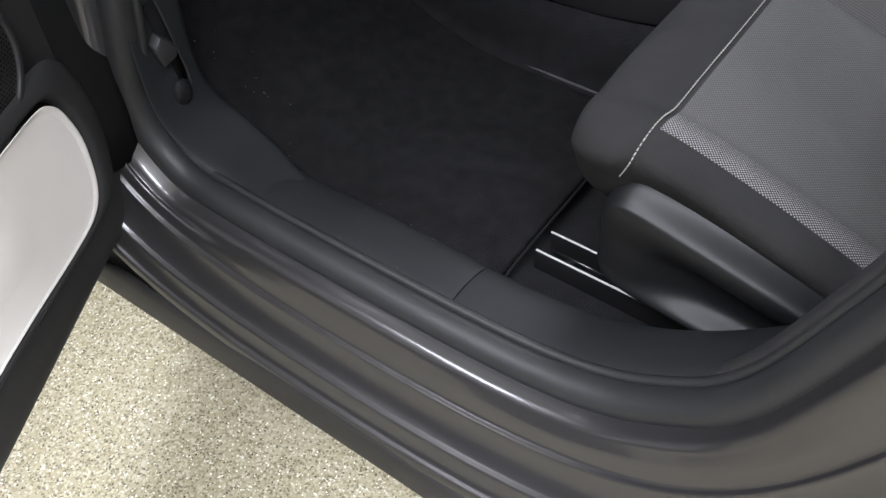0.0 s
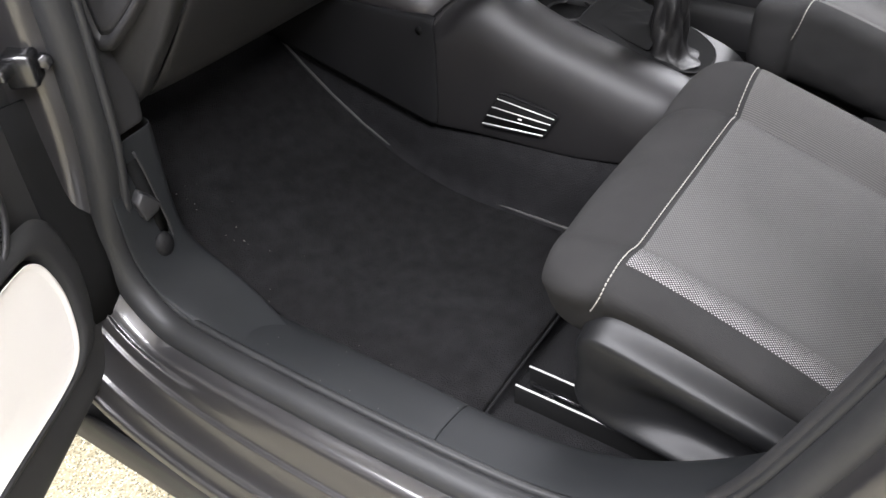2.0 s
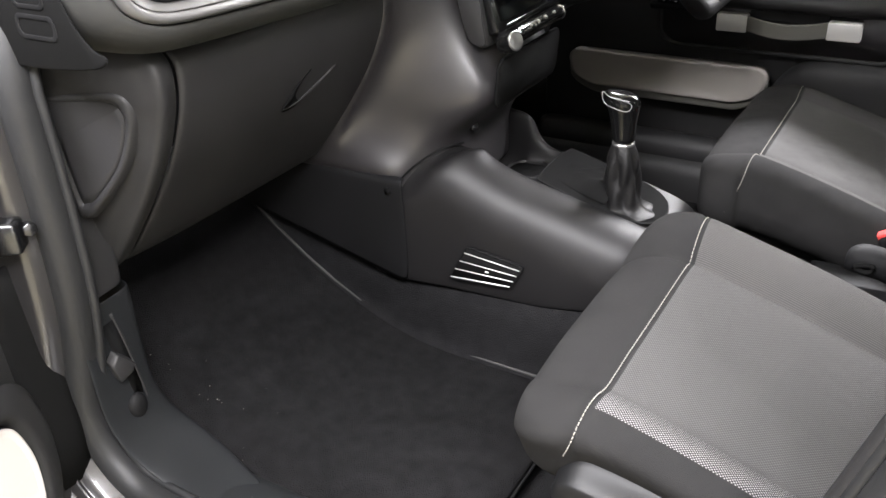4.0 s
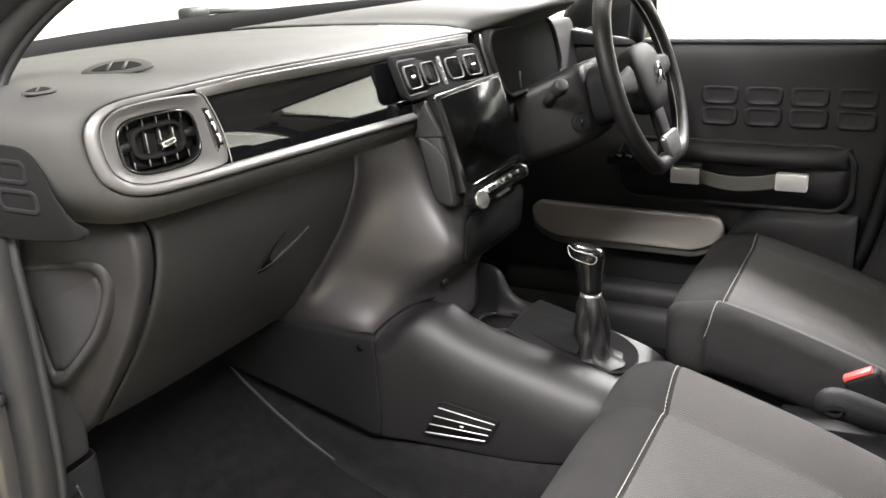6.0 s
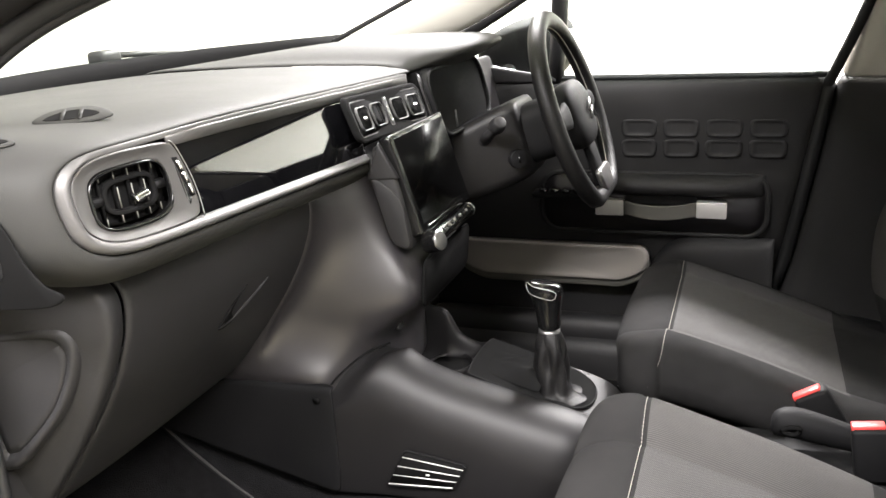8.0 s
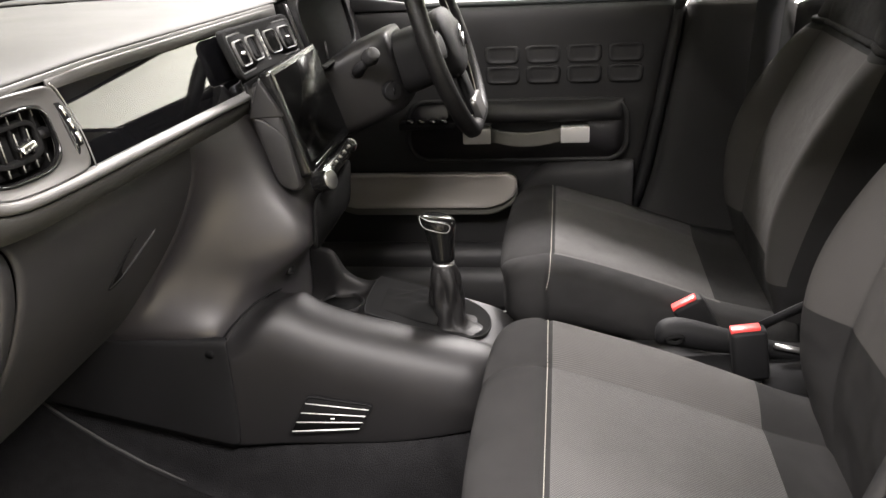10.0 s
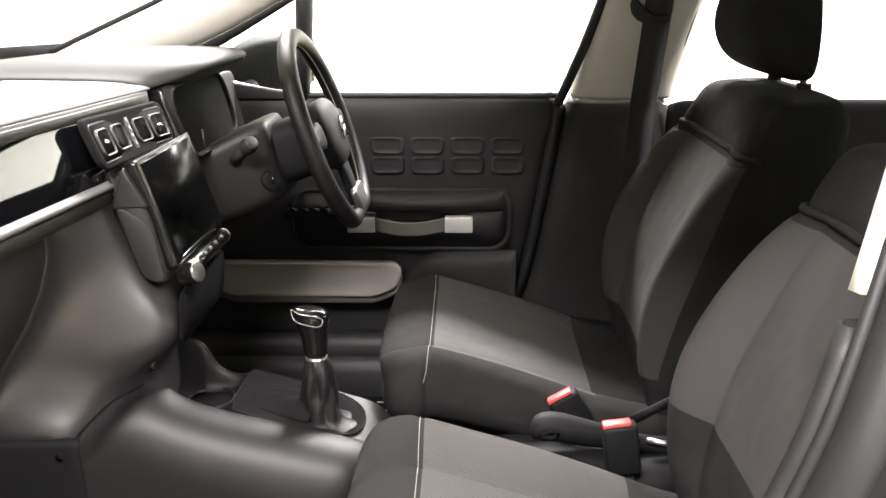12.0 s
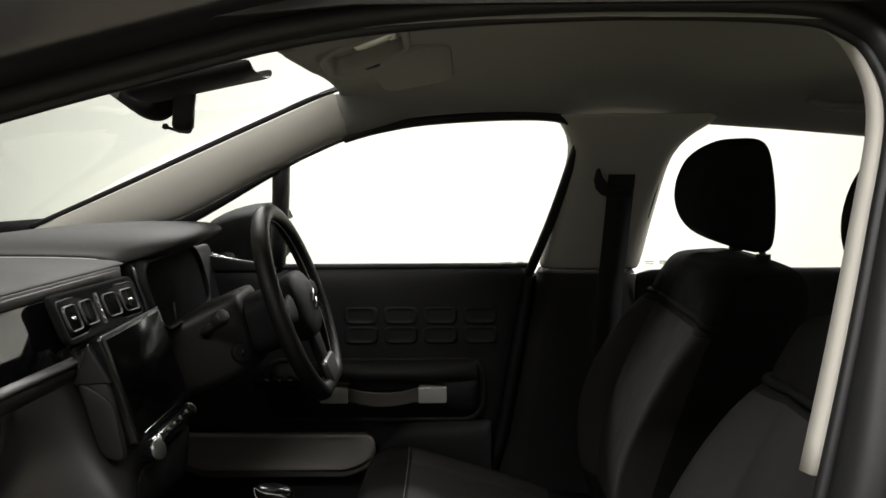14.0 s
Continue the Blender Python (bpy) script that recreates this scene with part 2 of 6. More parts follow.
def spline(pts, n, closed=False):
    """Catmull-Rom through the points, n steps a span."""
    pts = [Vector(p) for p in pts]
    out, m = [], len(pts)
    for i in range(m if closed else m - 1):
        if closed:
            a, b, c, d = (pts[(i + k) % m] for k in (-1, 0, 1, 2))
        else:
            a, b, c, d = pts[max(i - 1, 0)], pts[i], pts[i + 1], pts[min(i + 2, m - 1)]
        for k in range(n):
            t = k / n
            out.append(0.5 * ((2 * b) + (c - a) * t + (2 * a - 5 * b + 4 * c - d) * t * t + (3 * b - a - 3 * c + d) * t ** 3))
    if not closed:
        out.append(pts[-1])
    return out


def tube(path, radius, bm=None, sides=10, closed=False, squash=1.0, up=(0, 0, 1)):
    """A round bar along a path; radius may be a list."""
    path = [Vector(p) for p in path]
    rows, n = [], len(path)
    for i, p in enumerate(path):
        a, b = (path[i - 1], path[(i + 1) % n]) if closed else (path[max(i - 1, 0)], path[min(i + 1, n - 1)])
        t = (b - a).normalized()
        u = Vector(up)
        if abs(u.dot(t)) > 0.95:
            u = Vector((1, 0, 0)) if abs(t.x) < 0.9 else Vector((0, 1, 0))
        s = t.cross(u).normalized()
        w = s.cross(t)
        r = radius[i] if isinstance(radius, (list, tuple)) else radius
        rows.append([p + s * math.cos(k * math.tau / sides) * r + w * math.sin(k * math.tau / sides) * r * squash for k in range(sides)])
    return grid(rows, bm, loop_u=True, loop_v=closed, caps=not closed)


def disc(c, axis, r, depth, bm=None, sides=24, r2=None):
    bm = bm or bmesh.new()
    q = Vector(axis).to_track_quat("Z", "Y").to_matrix().to_4x4()
    bmesh.ops.create_cone(bm, cap_ends=True, segments=sides, radius1=r, radius2=r if r2 is None else r2, depth=depth, matrix=Matrix.Translation(c) @ q)
    return bm


def rounded(w, h, r, n=5):
    """A rounded rectangle round the origin, as (a, b) pairs."""
    out = []
    for cx, cy, a0 in ((w / 2 - r, h / 2 - r, 0), (-w / 2 + r, h / 2 - r, 90), (-w / 2 + r, -h / 2 + r, 180), (w / 2 - r, -h / 2 + r, 270)):
        for k in range(n + 1):
            a = radians(a0 + 90 * k / n)
            out.append((cx + r * math.cos(a), cy + r * math.sin(a)))
    return out


def plate(outline, depth, place, bm=None):
    """A flat outline (a, b) laid by place(a, b, c), solid from c = 0 to c = depth."""
    bm = bm or bmesh.new()
    lo = [bm.verts.new(place(a, b, 0)) for a, b in outline]
    hi = [bm.verts.new(place(a, b, depth)) for a, b in outline]
    n = len(lo)
    bm.faces.new(lo[::-1])
    bm.faces.new(hi)
    for i in range(n):
        bm.faces.new((lo[i], lo[(i + 1) % n], hi[(i + 1) % n], hi[i]))
    return bm


def frame_ring(outer, inner, depth, place, bm=None):
    bm = bm or bmesh.new()
    n = len(outer)
    rings = [[bm.verts.new(place(a, b, c)) for a, b in o] for o, c in ((outer, 0), (outer, depth), (inner, depth), (inner, 0))]
    for k in range(4):
        p, q = rings[k], rings[(k + 1) % 4]
        for i in range(n):
            bm.faces.new((p[i], p[(i + 1) % n], q[(i + 1) % n], q[i]))
    return bm


def sheet_plate(outline, depth, place, steps=6):
    """Like plate, but filled in rings so that it follows a curved place()."""
    rows = [[place(a, b, 0) for a, b in outline]]
    for k in range(steps):
        s = 1 - k / steps
        rows.append([place(a * s, b * s, depth) for a, b in outline])
    return grid(rows, loop_u=True, caps=True)


# ---- the room ----
def room():
    part("ground", grid([[(x, y, 0) for x in np.linspace(-6, 6, 9)] for y in np.linspace(-6, 7, 9)]), TERRAZZO, None, smooth=False)
    ob = bpy.data.objects["ground"]
    tagged(ob, "pale sandy speckled resin floor", "floor", kind="structure")
    # The west wall is unseen; its grey is set for the reflections in the cabin.
    for name, c, s in (("wall_north", (0, 7.05, 1.8), (12, 0.1, 3.6)), ("wall_south", (0, -6.05, 1.8), (12, 0.1, 3.6)),
                       ("wall_east", (6.05, 0.5, 1.8), (0.1, 13.2, 3.6)), ("wall_west", (-6.05, 0.5, 1.8), (0.1, 13.2, 3.6)), ("ceiling", (0, 0.5, 3.65), (12.2, 13.2, 0.1))):
        tagged(part(name, box(c, s), GREYWALL if name == "wall_west" else WHITE, None, smooth=False), "plain grey unseen wall" if name == "wall_west" else "plain white painted studio surface", "ceiling" if name == "ceiling" else "wall", kind="structure")


# ---- car shell ----
def xo(z):
    """How far out the side of the door opening stands at height z."""
    return 0.70 - 0.16 * max(0.0, (z - 0.95) / 0.42) ** 1.3


OPENING = [(0.645, 0.50), (0.605, 0.41), (0.50, 0.385), (0.15, 0.385), (-0.02, 0.405), (-0.12, 0.455), (-0.188, 0.53), (-0.243, 0.68),
           (-0.299, 0.87), (-0.362, 1.057), (-0.418, 1.22), (-0.448, 1.312), (-0.442, 1.364), (-0.418, 1.392), (-0.37, 1.406), (-0.2, 1.410),
           (0.0, 1.396), (0.17, 1.356), (0.36, 1.300), (0.54, 1.235), (0.632, 1.150), (0.622, 1.05), (0.60, 0.95), (0.605, 0.70)]


def opening_path(side, n=5):
    loop = spline([(0, y, z) for y, z in OPENING], n, closed=True)
    return [Vector((side * xo(p.z), p.y, p.z)) for p in loop]


def sweep(side, profile, parent, name, mat, label="", n=5, close=False, thin=0.0, flat_front=False):
    """Sweeps (away from the opening, outwards) offsets round the door opening; thin: how much it narrows along the roof; flat_front: no ridges on the hinge side."""
    path = opening_path(side, n)
    rows, m = [], len(path)
    for i, p in enumerate(path):
        t = path[(i + 1) % m] - path[i - 1]
        t = Vector((0, t.y, t.z)).normalized()
        away = Vector((0, -t.z, t.y))
        out = Vector((side, 0, 0))
        k = thin * min(1.0, max(0.0, (p.z - 1.08) / 0.16))
        plain = min(1.0, max(0.0, (p.y - 0.52) / 0.08)) * min(1.0, max(0.0, (p.z - 0.50) / 0.10)) if flat_front else 0.0
        rows.append([p + away * (a - k * (a + 0.012)) + out * (b * (1 - k) if a < 0.03 else b * (1 - k) + plain * (0.064 + 0.574 * (a - 0.029) - b)) for a, b in profile])
    for j, (a, b) in enumerate(profile):
        for _ in range(int(70 * min(1.0, max(0.0, a - 0.026) / 0.02))):
            col = [r[j] for r in rows]
            for i in range(m):
                rows[i][j] = (col[i - 1] + 2 * col[i] + col[(i + 1) % m]) / 4
    return part(name, grid(rows, loop_u=close, loop_v=True), mat, parent, label)


def circle(r, a0=0.0, b0=0.0, n=10, squash=1.0):
    return [(a0 + r * math.cos(k * math.tau / n), b0 + r * squash * math.sin(k * math.tau / n)) for k in range(n)]


def car_shell():
    car = thing("car_body", "dark brown-grey metallic car body shell with the passenger door opening", "car body", (0, 0, 0))
    # painted flange round the near opening, stepping outwards and away
    sweep(-1, [(0.0, 0.0), (0.008, 0.020), (0.0125, 0.038), (0.015, 0.052), (0.018, 0.0585), (0.0225, 0.0618), (0.029, 0.0640), (0.041, 0.0675), (0.055, 0.0716), (0.066, 0.0752), (0.0690, 0.0768), (0.0698, 0.0785), (0.0702, 0.0820), (0.0710, 0.0834), (0.0730, 0.0842), (0.079, 0.0855), (0.10, 0.098), (0.1100, 0.1066), (0.1112, 0.1085),
               (0.1118, 0.1122), (0.1128, 0.1142), (0.1158, 0.1158), (0.1205, 0.1172), (0.130, 0.122), (0.1364, 0.1262), (0.1374, 0.1278), (0.1379, 0.1305), (0.1390, 0.1324), (0.1425, 0.1338), (0.152, 0.135)], car, "door_frame", PAINT, "brown-grey metallic door frame and sill with stepped ridges", n=8, flat_front=True)
    sweep(-1, circle(0.021, 0.009, 0.014, 14, 1.2), car, "door_seal", RUBBER, "black rubber door seal", n=8, close=True, thin=0.5)
    sweep(-1, circle(0.006, -0.012, 0.002, 8), car, "seal_lip", RUBBER, n=8, close=True)
    # lower cladding strip under the sill
    rows = []
    for y in np.linspace(-0.9, 0.85, 12):
        rows.append([(-0.828, y, 0.252), (-0.834, y, 0.248), (-0.838, y, 0.238), (-0.838, y, 0.185), (-0.830, y, 0.165), (-0.70, y, 0.16)])
    part("sill_cladding", grid(rows), BLACK, car, "black plastic sill cladding", thick=0.004)
    # outer skin from the frame outwards: roof, wing and rear quarter
    for side in (-1, 1):
        rows = []
        for y in np.linspace(-2.0, 0.125, 16):
            d = max(0.0, y - 0.1) * 0.5 + max(0.0, -1.2 - y) * 0.08
            rows.append([(side * x, y, z - d) for x, z in ((0.0, 1.50), (0.25, 1.497), (0.42, 1.485), (0.50, 1.465), (0.55, 1.44), (0.575, 1.40))])
        part("roof_panel", grid(rows), PAINT, car, thick=0.004)
    # near wing ahead of the door, and hinge post behind the seal
    part("front_wing", grid([[(-0.84 + 0.10 * max(0, (z - 0.7) / 0.4), y, z) for z in np.linspace(0.2, 1.02, 8)] for y in np.linspace(0.80, 1.9, 8)]), PAINT, car, thick=0.003)
    part("hinge_post", box((-0.755, 0.735, 0.74), (0.10, 0.10, 0.66)), LITPAINT, car, bevel=0.02)
    # Added black sheet that darkens the gap beside the hinge.
    part("hinge_gap_boot", grid([[(x, 0.652 - 0.006 * math.sin(math.pi * k / 4), z) for k, x in enumerate((-0.806, -0.788, -0.770, -0.750, -0.728))] for z in (0.42, 0.50, 0.60, 0.70, 0.755)]), VOID, car, "black sheet added across the dark hinge gap", thick=0.005)
    hinge = part("door_hinge", box((-0.764, 0.622, 0.800), (0.040, 0.034, 0.040), turn=rot(0, 0, 40)), STEEL, car, "black steel door hinge with a bolt", bevel=0.006)
    part("hinge_bolt", disc((-0.748, 0.606, 0.803), (-0.3, -1, 0.1), 0.009, 0.012, sides=6), STEEL, hinge, bevel=0.0015)
    part("hinge_arm", box((-0.790, 0.615, 0.806), (0.030, 0.014, 0.016), turn=rot(0, 0, 25)), STEEL, hinge, bevel=0.004)
    # sides and tail to close the shell
    for side in (-1, 1):
        part("rear_quarter", grid([[(side * x, y, z) for x, z in ((0.84, 0.2), (0.86, 0.6), (0.83, 0.95), (0.73, 1.01), (0.68, 1.015))] for y in np.linspace(-2.4, -0.56 if side < 0 else -1.45, 8)]), PAINT, car, thick=0.004)
    part("far_side", grid([[(x, y, z) for x, z in ((0.84, 0.2), (0.87, 0.6), (0.84, 0.95), (0.75, 1.0), (0.70, 1.002))] for y in np.linspace(-1.45, 1.9, 12)]), PAINT, car, thick=0.004)
    part("tailgate", grid([[(x, -2.4, z) for x in np.linspace(-0.8, 0.8, 6)] for z in np.linspace(0.2, 1.05, 5)]), PAINT, car, thick=0.01)
    part("bonnet", grid([[(x, y, 1.06 - 0.09 * (y - 1.0) - 0.08 * (x / 0.7) ** 2) for x in np.linspace(-0.74, 0.74, 9)] for y in np.linspace(1.14, 1.98, 7)]), PAINT, car, "dark bonnet below the windscreen", thick=0.004)
    part("nose", grid([[(x, 1.98 + 0.06 * math.sin(math.pi * f) - 0.05 * (x / 0.74) ** 2, 0.2 + f * (0.765 - 0.08 * (x / 0.7) ** 2)) for x in np.linspace(-0.76, 0.76, 9)] for f in np.linspace(0, 1, 7)]), PAINT, car, thick=0.004)
    part("scuttle", grid([[(x, y, 1.118 + 0.008 * (y > 1.08) - 0.05 * (abs(x) / 0.7) ** 2) for x in np.linspace(-0.7, 0.7, 9)] for y in (1.05, 1.07, 1.10, 1.16)]), BLACK, car, "black scuttle panel", thick=0.004)
    for side in (-1, 1):
        part("quarter_panel", grid([[(side * (0.70 - 0.13 * f), y0 + (y1 - y0) * u, 1.015 + 0.375 * f - 0.05 * f * u) for u in (0, 0.33, 0.66, 1)] for f, y0, y1 in ((0, -1.40, -2.39), (0.5, -1.35, -2.2), (1, -1.30, -2.0))]), PAINT, car, thick=0.02)
    part("underbody", box((0, -0.2, 0.19), (1.62, 4.2, 0.03)), BLACK, car)
    # rear parcel area floor, so the shell is closed
    part("rear_floor", box((0, -1.5, 0.42), (1.36, 1.7, 0.06)), CARPET, car)
    return car


def glazing():
    # windscreen
    rows = []
    for k in range(9):
        f = k / 8
        row = []
        for u in np.linspace(-1, 1, 13):
            a = Vector((0.68 * u, 1.045 - 0.5 * (0.68 * u) ** 2, 1.138))
            b = Vector((0.50 * u, 0.10 + 0.01 * u * u, 1.413))
            row.append(a.lerp(b, f) + Vector((0, 0, 0.03 * math.sin(math.pi * f))))
        rows.append(row)
    w = tagged(part("window_1", grid(rows), SCREENGLASS, None), "clear curved car windscreen", "windscreen", kind="structure")
    w.visible_shadow = False
    part("windscreen_band", grid([[Vector(p) + Vector(o) for p in rows[0]] for o in ((0, -0.012, -0.045), (0, -0.010, -0.012), (0, -0.004, 0.002), (0, 0.004, 0.004), (0, 0.02, -0.03))]), VOID, w, "black border along the windscreen base", thick=0.002)
    part("windscreen_edge", tube(spline([(0.645, 0.864, 1.115), (0.60, 0.626, 1.212), (0.55, 0.386, 1.312), (0.515, 0.206, 1.386), (0.488, 0.136, 1.410), (0.474, 0.126, 1.414)], 4), 0.006, sides=6), BLACK, w)
    part("windscreen_edge", tube([Vector(r[0]) for r in rows], 0.007, sides=6), BLACK, w)
    # far front door glass, quarter light, far rear door glass, tail glass and near rear glass
    def pane(name, pts, label):
        bm = bmesh.new()
        bm.faces.new([bm.verts.new(p) for p in pts])
        o = tagged(part(name, bm, PANE, None, smooth=False, thick=0.004), label, "window", kind="structure")
        o.visible_shadow = False
        return o
    pane("window_2", [(0.675, 0.30, 1.01), (0.675, -0.28, 1.01), (0.545, -0.385, 1.37), (0.535, -0.05, 1.37), (0.575, 0.25, 1.28)], "clear glass of the driver's door window")
    pane("window_3", [(0.675, 0.60, 1.09), (0.675, 0.32, 1.03), (0.60, 0.29, 1.26), (0.63, 0.50, 1.17)], "small clear quarter window")
    pane("window_4", [(0.675, -0.50, 1.01), (0.675, -1.40, 1.03), (0.56, -1.30, 1.34), (0.54, -0.62, 1.36)], "clear glass of the rear door window")
    # etched marks in the lower corners of the far windows, as plain bars
    for name, y0 in (("window_2", -0.205), ("window_4", -0.525)):
        for k, (dy, dz, wy, hz) in enumerate(((0.0, 0.0, 0.018, 0.003), (0.0, 0.005, 0.022, 0.003), (-0.030, 0.003, 0.014, 0.009))):
            part("etched_mark", box((0.664, y0 + dy - 0.012, 1.032 + dz), (0.001, wy, hz)), ETCHED, bpy.data.objects[name])
    pane("window_5", [(-0.675, -0.56, 1.01), (-0.675, -1.40, 1.03), (-0.56, -1.30, 1.34), (-0.54, -0.62, 1.36)], "clear glass of the rear door window")
    pane("window_6", [(-0.6, -2.39, 1.05), (0.6, -2.39, 1.05), (0.5, -2.0, 1.40), (-0.5, -2.0, 1.40)], "clear glass of the tailgate window")


def headliner():
    rows = []
    for y, e in ((0.131, 1.345), (0.128, 1.337), (0.110, 1.334), (0.03, 1.345), (-0.10, 1.354), (-0.33, 1.356), (-0.62, 1.338), (-0.94, 1.314), (-1.3, 1.29), (-1.7, 1.27), (-2.0, 1.25)):
        lip = 0.004 if y > 0.13 else 0.0
        drop = 0.07 * max(0, -1.0 - y)
        n = max(0.0, y) * 0.10
        front = min(1.0, max(0.0, (y - 0.03) / 0.08))
        hump = 0.030 * min(1.0, max(0.0, (0.108 - y) / 0.06))
        up = 0.036 * min(1.0, max(0.0, (0.095 - y) / 0.16)) ** 0.8
        rows.append([(x, y, z + lip - drop) for x, z in ((-0.535, e + 0.036 - n), (-0.47, 1.410 - n * 0.2 + 0.1 * up), (-0.35, 1.414 - n * 0.1 + 0.8 * up), (-0.18, 1.412 + 0.9 * up + 0.6 * hump), (0, 1.410 + 0.9 * up + hump), (0.18, 1.412 + 0.9 * up + 0.6 * hump), (0.35, 1.414 - n * 0.1 + 0.8 * up), (0.45, 1.408 - n * 0.2 + 0.1 * up), (0.505, e + 0.03 + 0.030 * front), (0.532, e + 0.004 + 0.012 * front), (0.556, e - 0.002))])
    o = part("headliner", grid(rows), LINER, None, sub=1, thick=0.008, offset=1)
    return tagged(o, "grey-beige cloth headliner under the roof", "ceiling", kind="structure")


def far_pillars():
    p = thing("pillar_trim", "beige windscreen and door pillar trim of the driver's side", "pillar trim", (0.6, 0, 1.2), kind="structure")
    rows = []
    a = [(0.645, 0.86, 1.110), (0.60, 0.62, 1.207), (0.55, 0.38, 1.307), (0.515, 0.20, 1.381), (0.490, 0.135, 1.4045)]
    b = [(0.655, 0.66, 1.10), (0.625, 0.50, 1.145), (0.585, 0.31, 1.237), (0.562, 0.20, 1.288), (0.547, 0.114, 1.3235)]
    for s, t in zip(spline(a, 4), spline(b, 4)):
        mid = (s + t) / 2 + Vector((-0.018, 0, 0.0))
        rows.append([s, s.lerp(mid, 0.5) + Vector((-0.007, 0, 0)), mid, mid.lerp(t, 0.5) + Vector((-0.007, 0, 0)), t])
    # the same section runs on into the headliner
    head = []
    a0, b0 = (Vector(q[-1]).lerp(Vector(q[-2]), 0.14) for q in (a, b))
    for s, t in zip(spline([a0, (0.478, 0.06, 1.411), (0.462, -0.03, 1.424)], 4), spline([b0, (0.548, 0.05, 1.337), (0.552, -0.04, 1.356)], 4)):
        k = len(head) / 8
        mid = (s + t) / 2 + Vector((-0.0165 + 0.010 * k, 0, 0.012 * k))
        head.append([s, s.lerp(mid, 0.5) + Vector((-0.007, 0, 0)), mid, mid.lerp(t, 0.5) + Vector((-0.007, 0, 0)), t])
    part("pillar_head", grid(head), LINER, p, "grey-beige end of the headliner above the pillar", sub=1, thick=0.006)
    part("windscreen_pillar", grid(rows), PILLAR, p, "beige windscreen pillar trim", sub=1, thick=0.006)
    # black edge by the quarter light
    bs = spline(b, 4)
    rows = [[t, t + Vector((0.02, 0.0, -0.016)) * max(0.2, 1 - 1.3 * i / len(bs)), t + Vector((0.03, 0.0, -0.03)) * max(0.2, 1 - 1.3 * i / len(bs))] for i, t in enumerate(bs)]
    part("window_channel", grid(rows), BLACK, p, thick=0.006)
    # centre pillar, upper
    rows = []
    for z in (1.020, 1.08, 1.15, 1.22, 1.28, 1.32, 1.345, 1.362):
        f = (z - 1.022) / 0.34
        x = xo(z) - 0.03
        yf, yr = -0.292 - 0.075 * f, -0.518 - 0.055 * f
        if z > 1.27:
            g = (z - 1.27) / 0.092
            yf += 0.06 * g * g
            yr -= 0.10 * g * g
        rows.append([(x + 0.05, yf, z), (x + 0.012, yf - 0.012, z), (x, yf - 0.035, z), (x - 0.004, (yf + yr) / 2, z), (x, yr + 0.035, z), (x + 0.012, yr + 0.012, z), (x + 0.05, yr, z)])
    part("centre_pillar", grid(rows), PILLAR, p, "beige upper centre pillar trim", sub=1, thick=0.006)
    rows = []
    for z, yf, yr in ((1.030, -0.290, -0.515), (0.9, -0.270, -0.52), (0.78, -0.250, -0.53), (0.66, -0.228, -0.56), (0.55, -0.205, -0.60), (0.45, -0.165, -0.65), (0.38, -0.11, -0.7)):
        x = 0.668
        rows.append([(x + 0.05, yf, z), (x + 0.01, yf - 0.012, z), (x - 0.004, yf - 0.035, z), (x - 0.008, (yf + yr) / 2, z), (x, yr + 0.03, z), (x + 0.03, yr, z)])
    part("lower_pillar", grid(rows), CHARCOAL, p, "black lower centre pillar trim", sub=1, thick=0.006)
    # rubber seal of the far door frame by the pillar
    part("window_seal", tube(spline([(0.70, -0.262, 0.99), (0.672, -0.276, 1.03), (0.625, -0.318, 1.15), (0.575, -0.355, 1.28), (0.555, -0.362, 1.325), (0.54, -0.322, 1.352), (0.535, -0.22, 1.358), (0.538, -0.05, 1.350), (0.549, 0.06, 1.333), (0.553, 0.13, 1.314)], 5), 0.011, sides=8), RUBBER, p)
    part("window_seal", tube(spline([(0.68, -0.498, 1.02), (0.62, -0.523, 1.15), (0.568, -0.552, 1.29), (0.55, -0.59, 1.33), (0.54, -0.68, 1.345), (0.54, -0.95, 1.322), (0.56, -1.3, 1.30)], 5), 0.0045, sides=8), RUBBER, p)
    part("lower_seal", tube(spline([(0.69, -0.270, 1.01), (0.69, -0.255, 0.90), (0.69, -0.228, 0.74), (0.69, -0.200, 0.60), (0.69, -0.14, 0.46), (0.68, -0.02, 0.41)], 5), 0.014, sides=8), RUBBER, p)
    # far sill trim
    rows = [[(0.70, y, 0.42), (0.66, y, 0.425), (0.615, y, 0.42), (0.595, y, 0.40), (0.585, y, 0.30)] for y in np.linspace(-0.3, 0.75, 6)]
    part("sill_trim", grid(rows), BLACK, p, sub=1, thick=0.005)
    return p


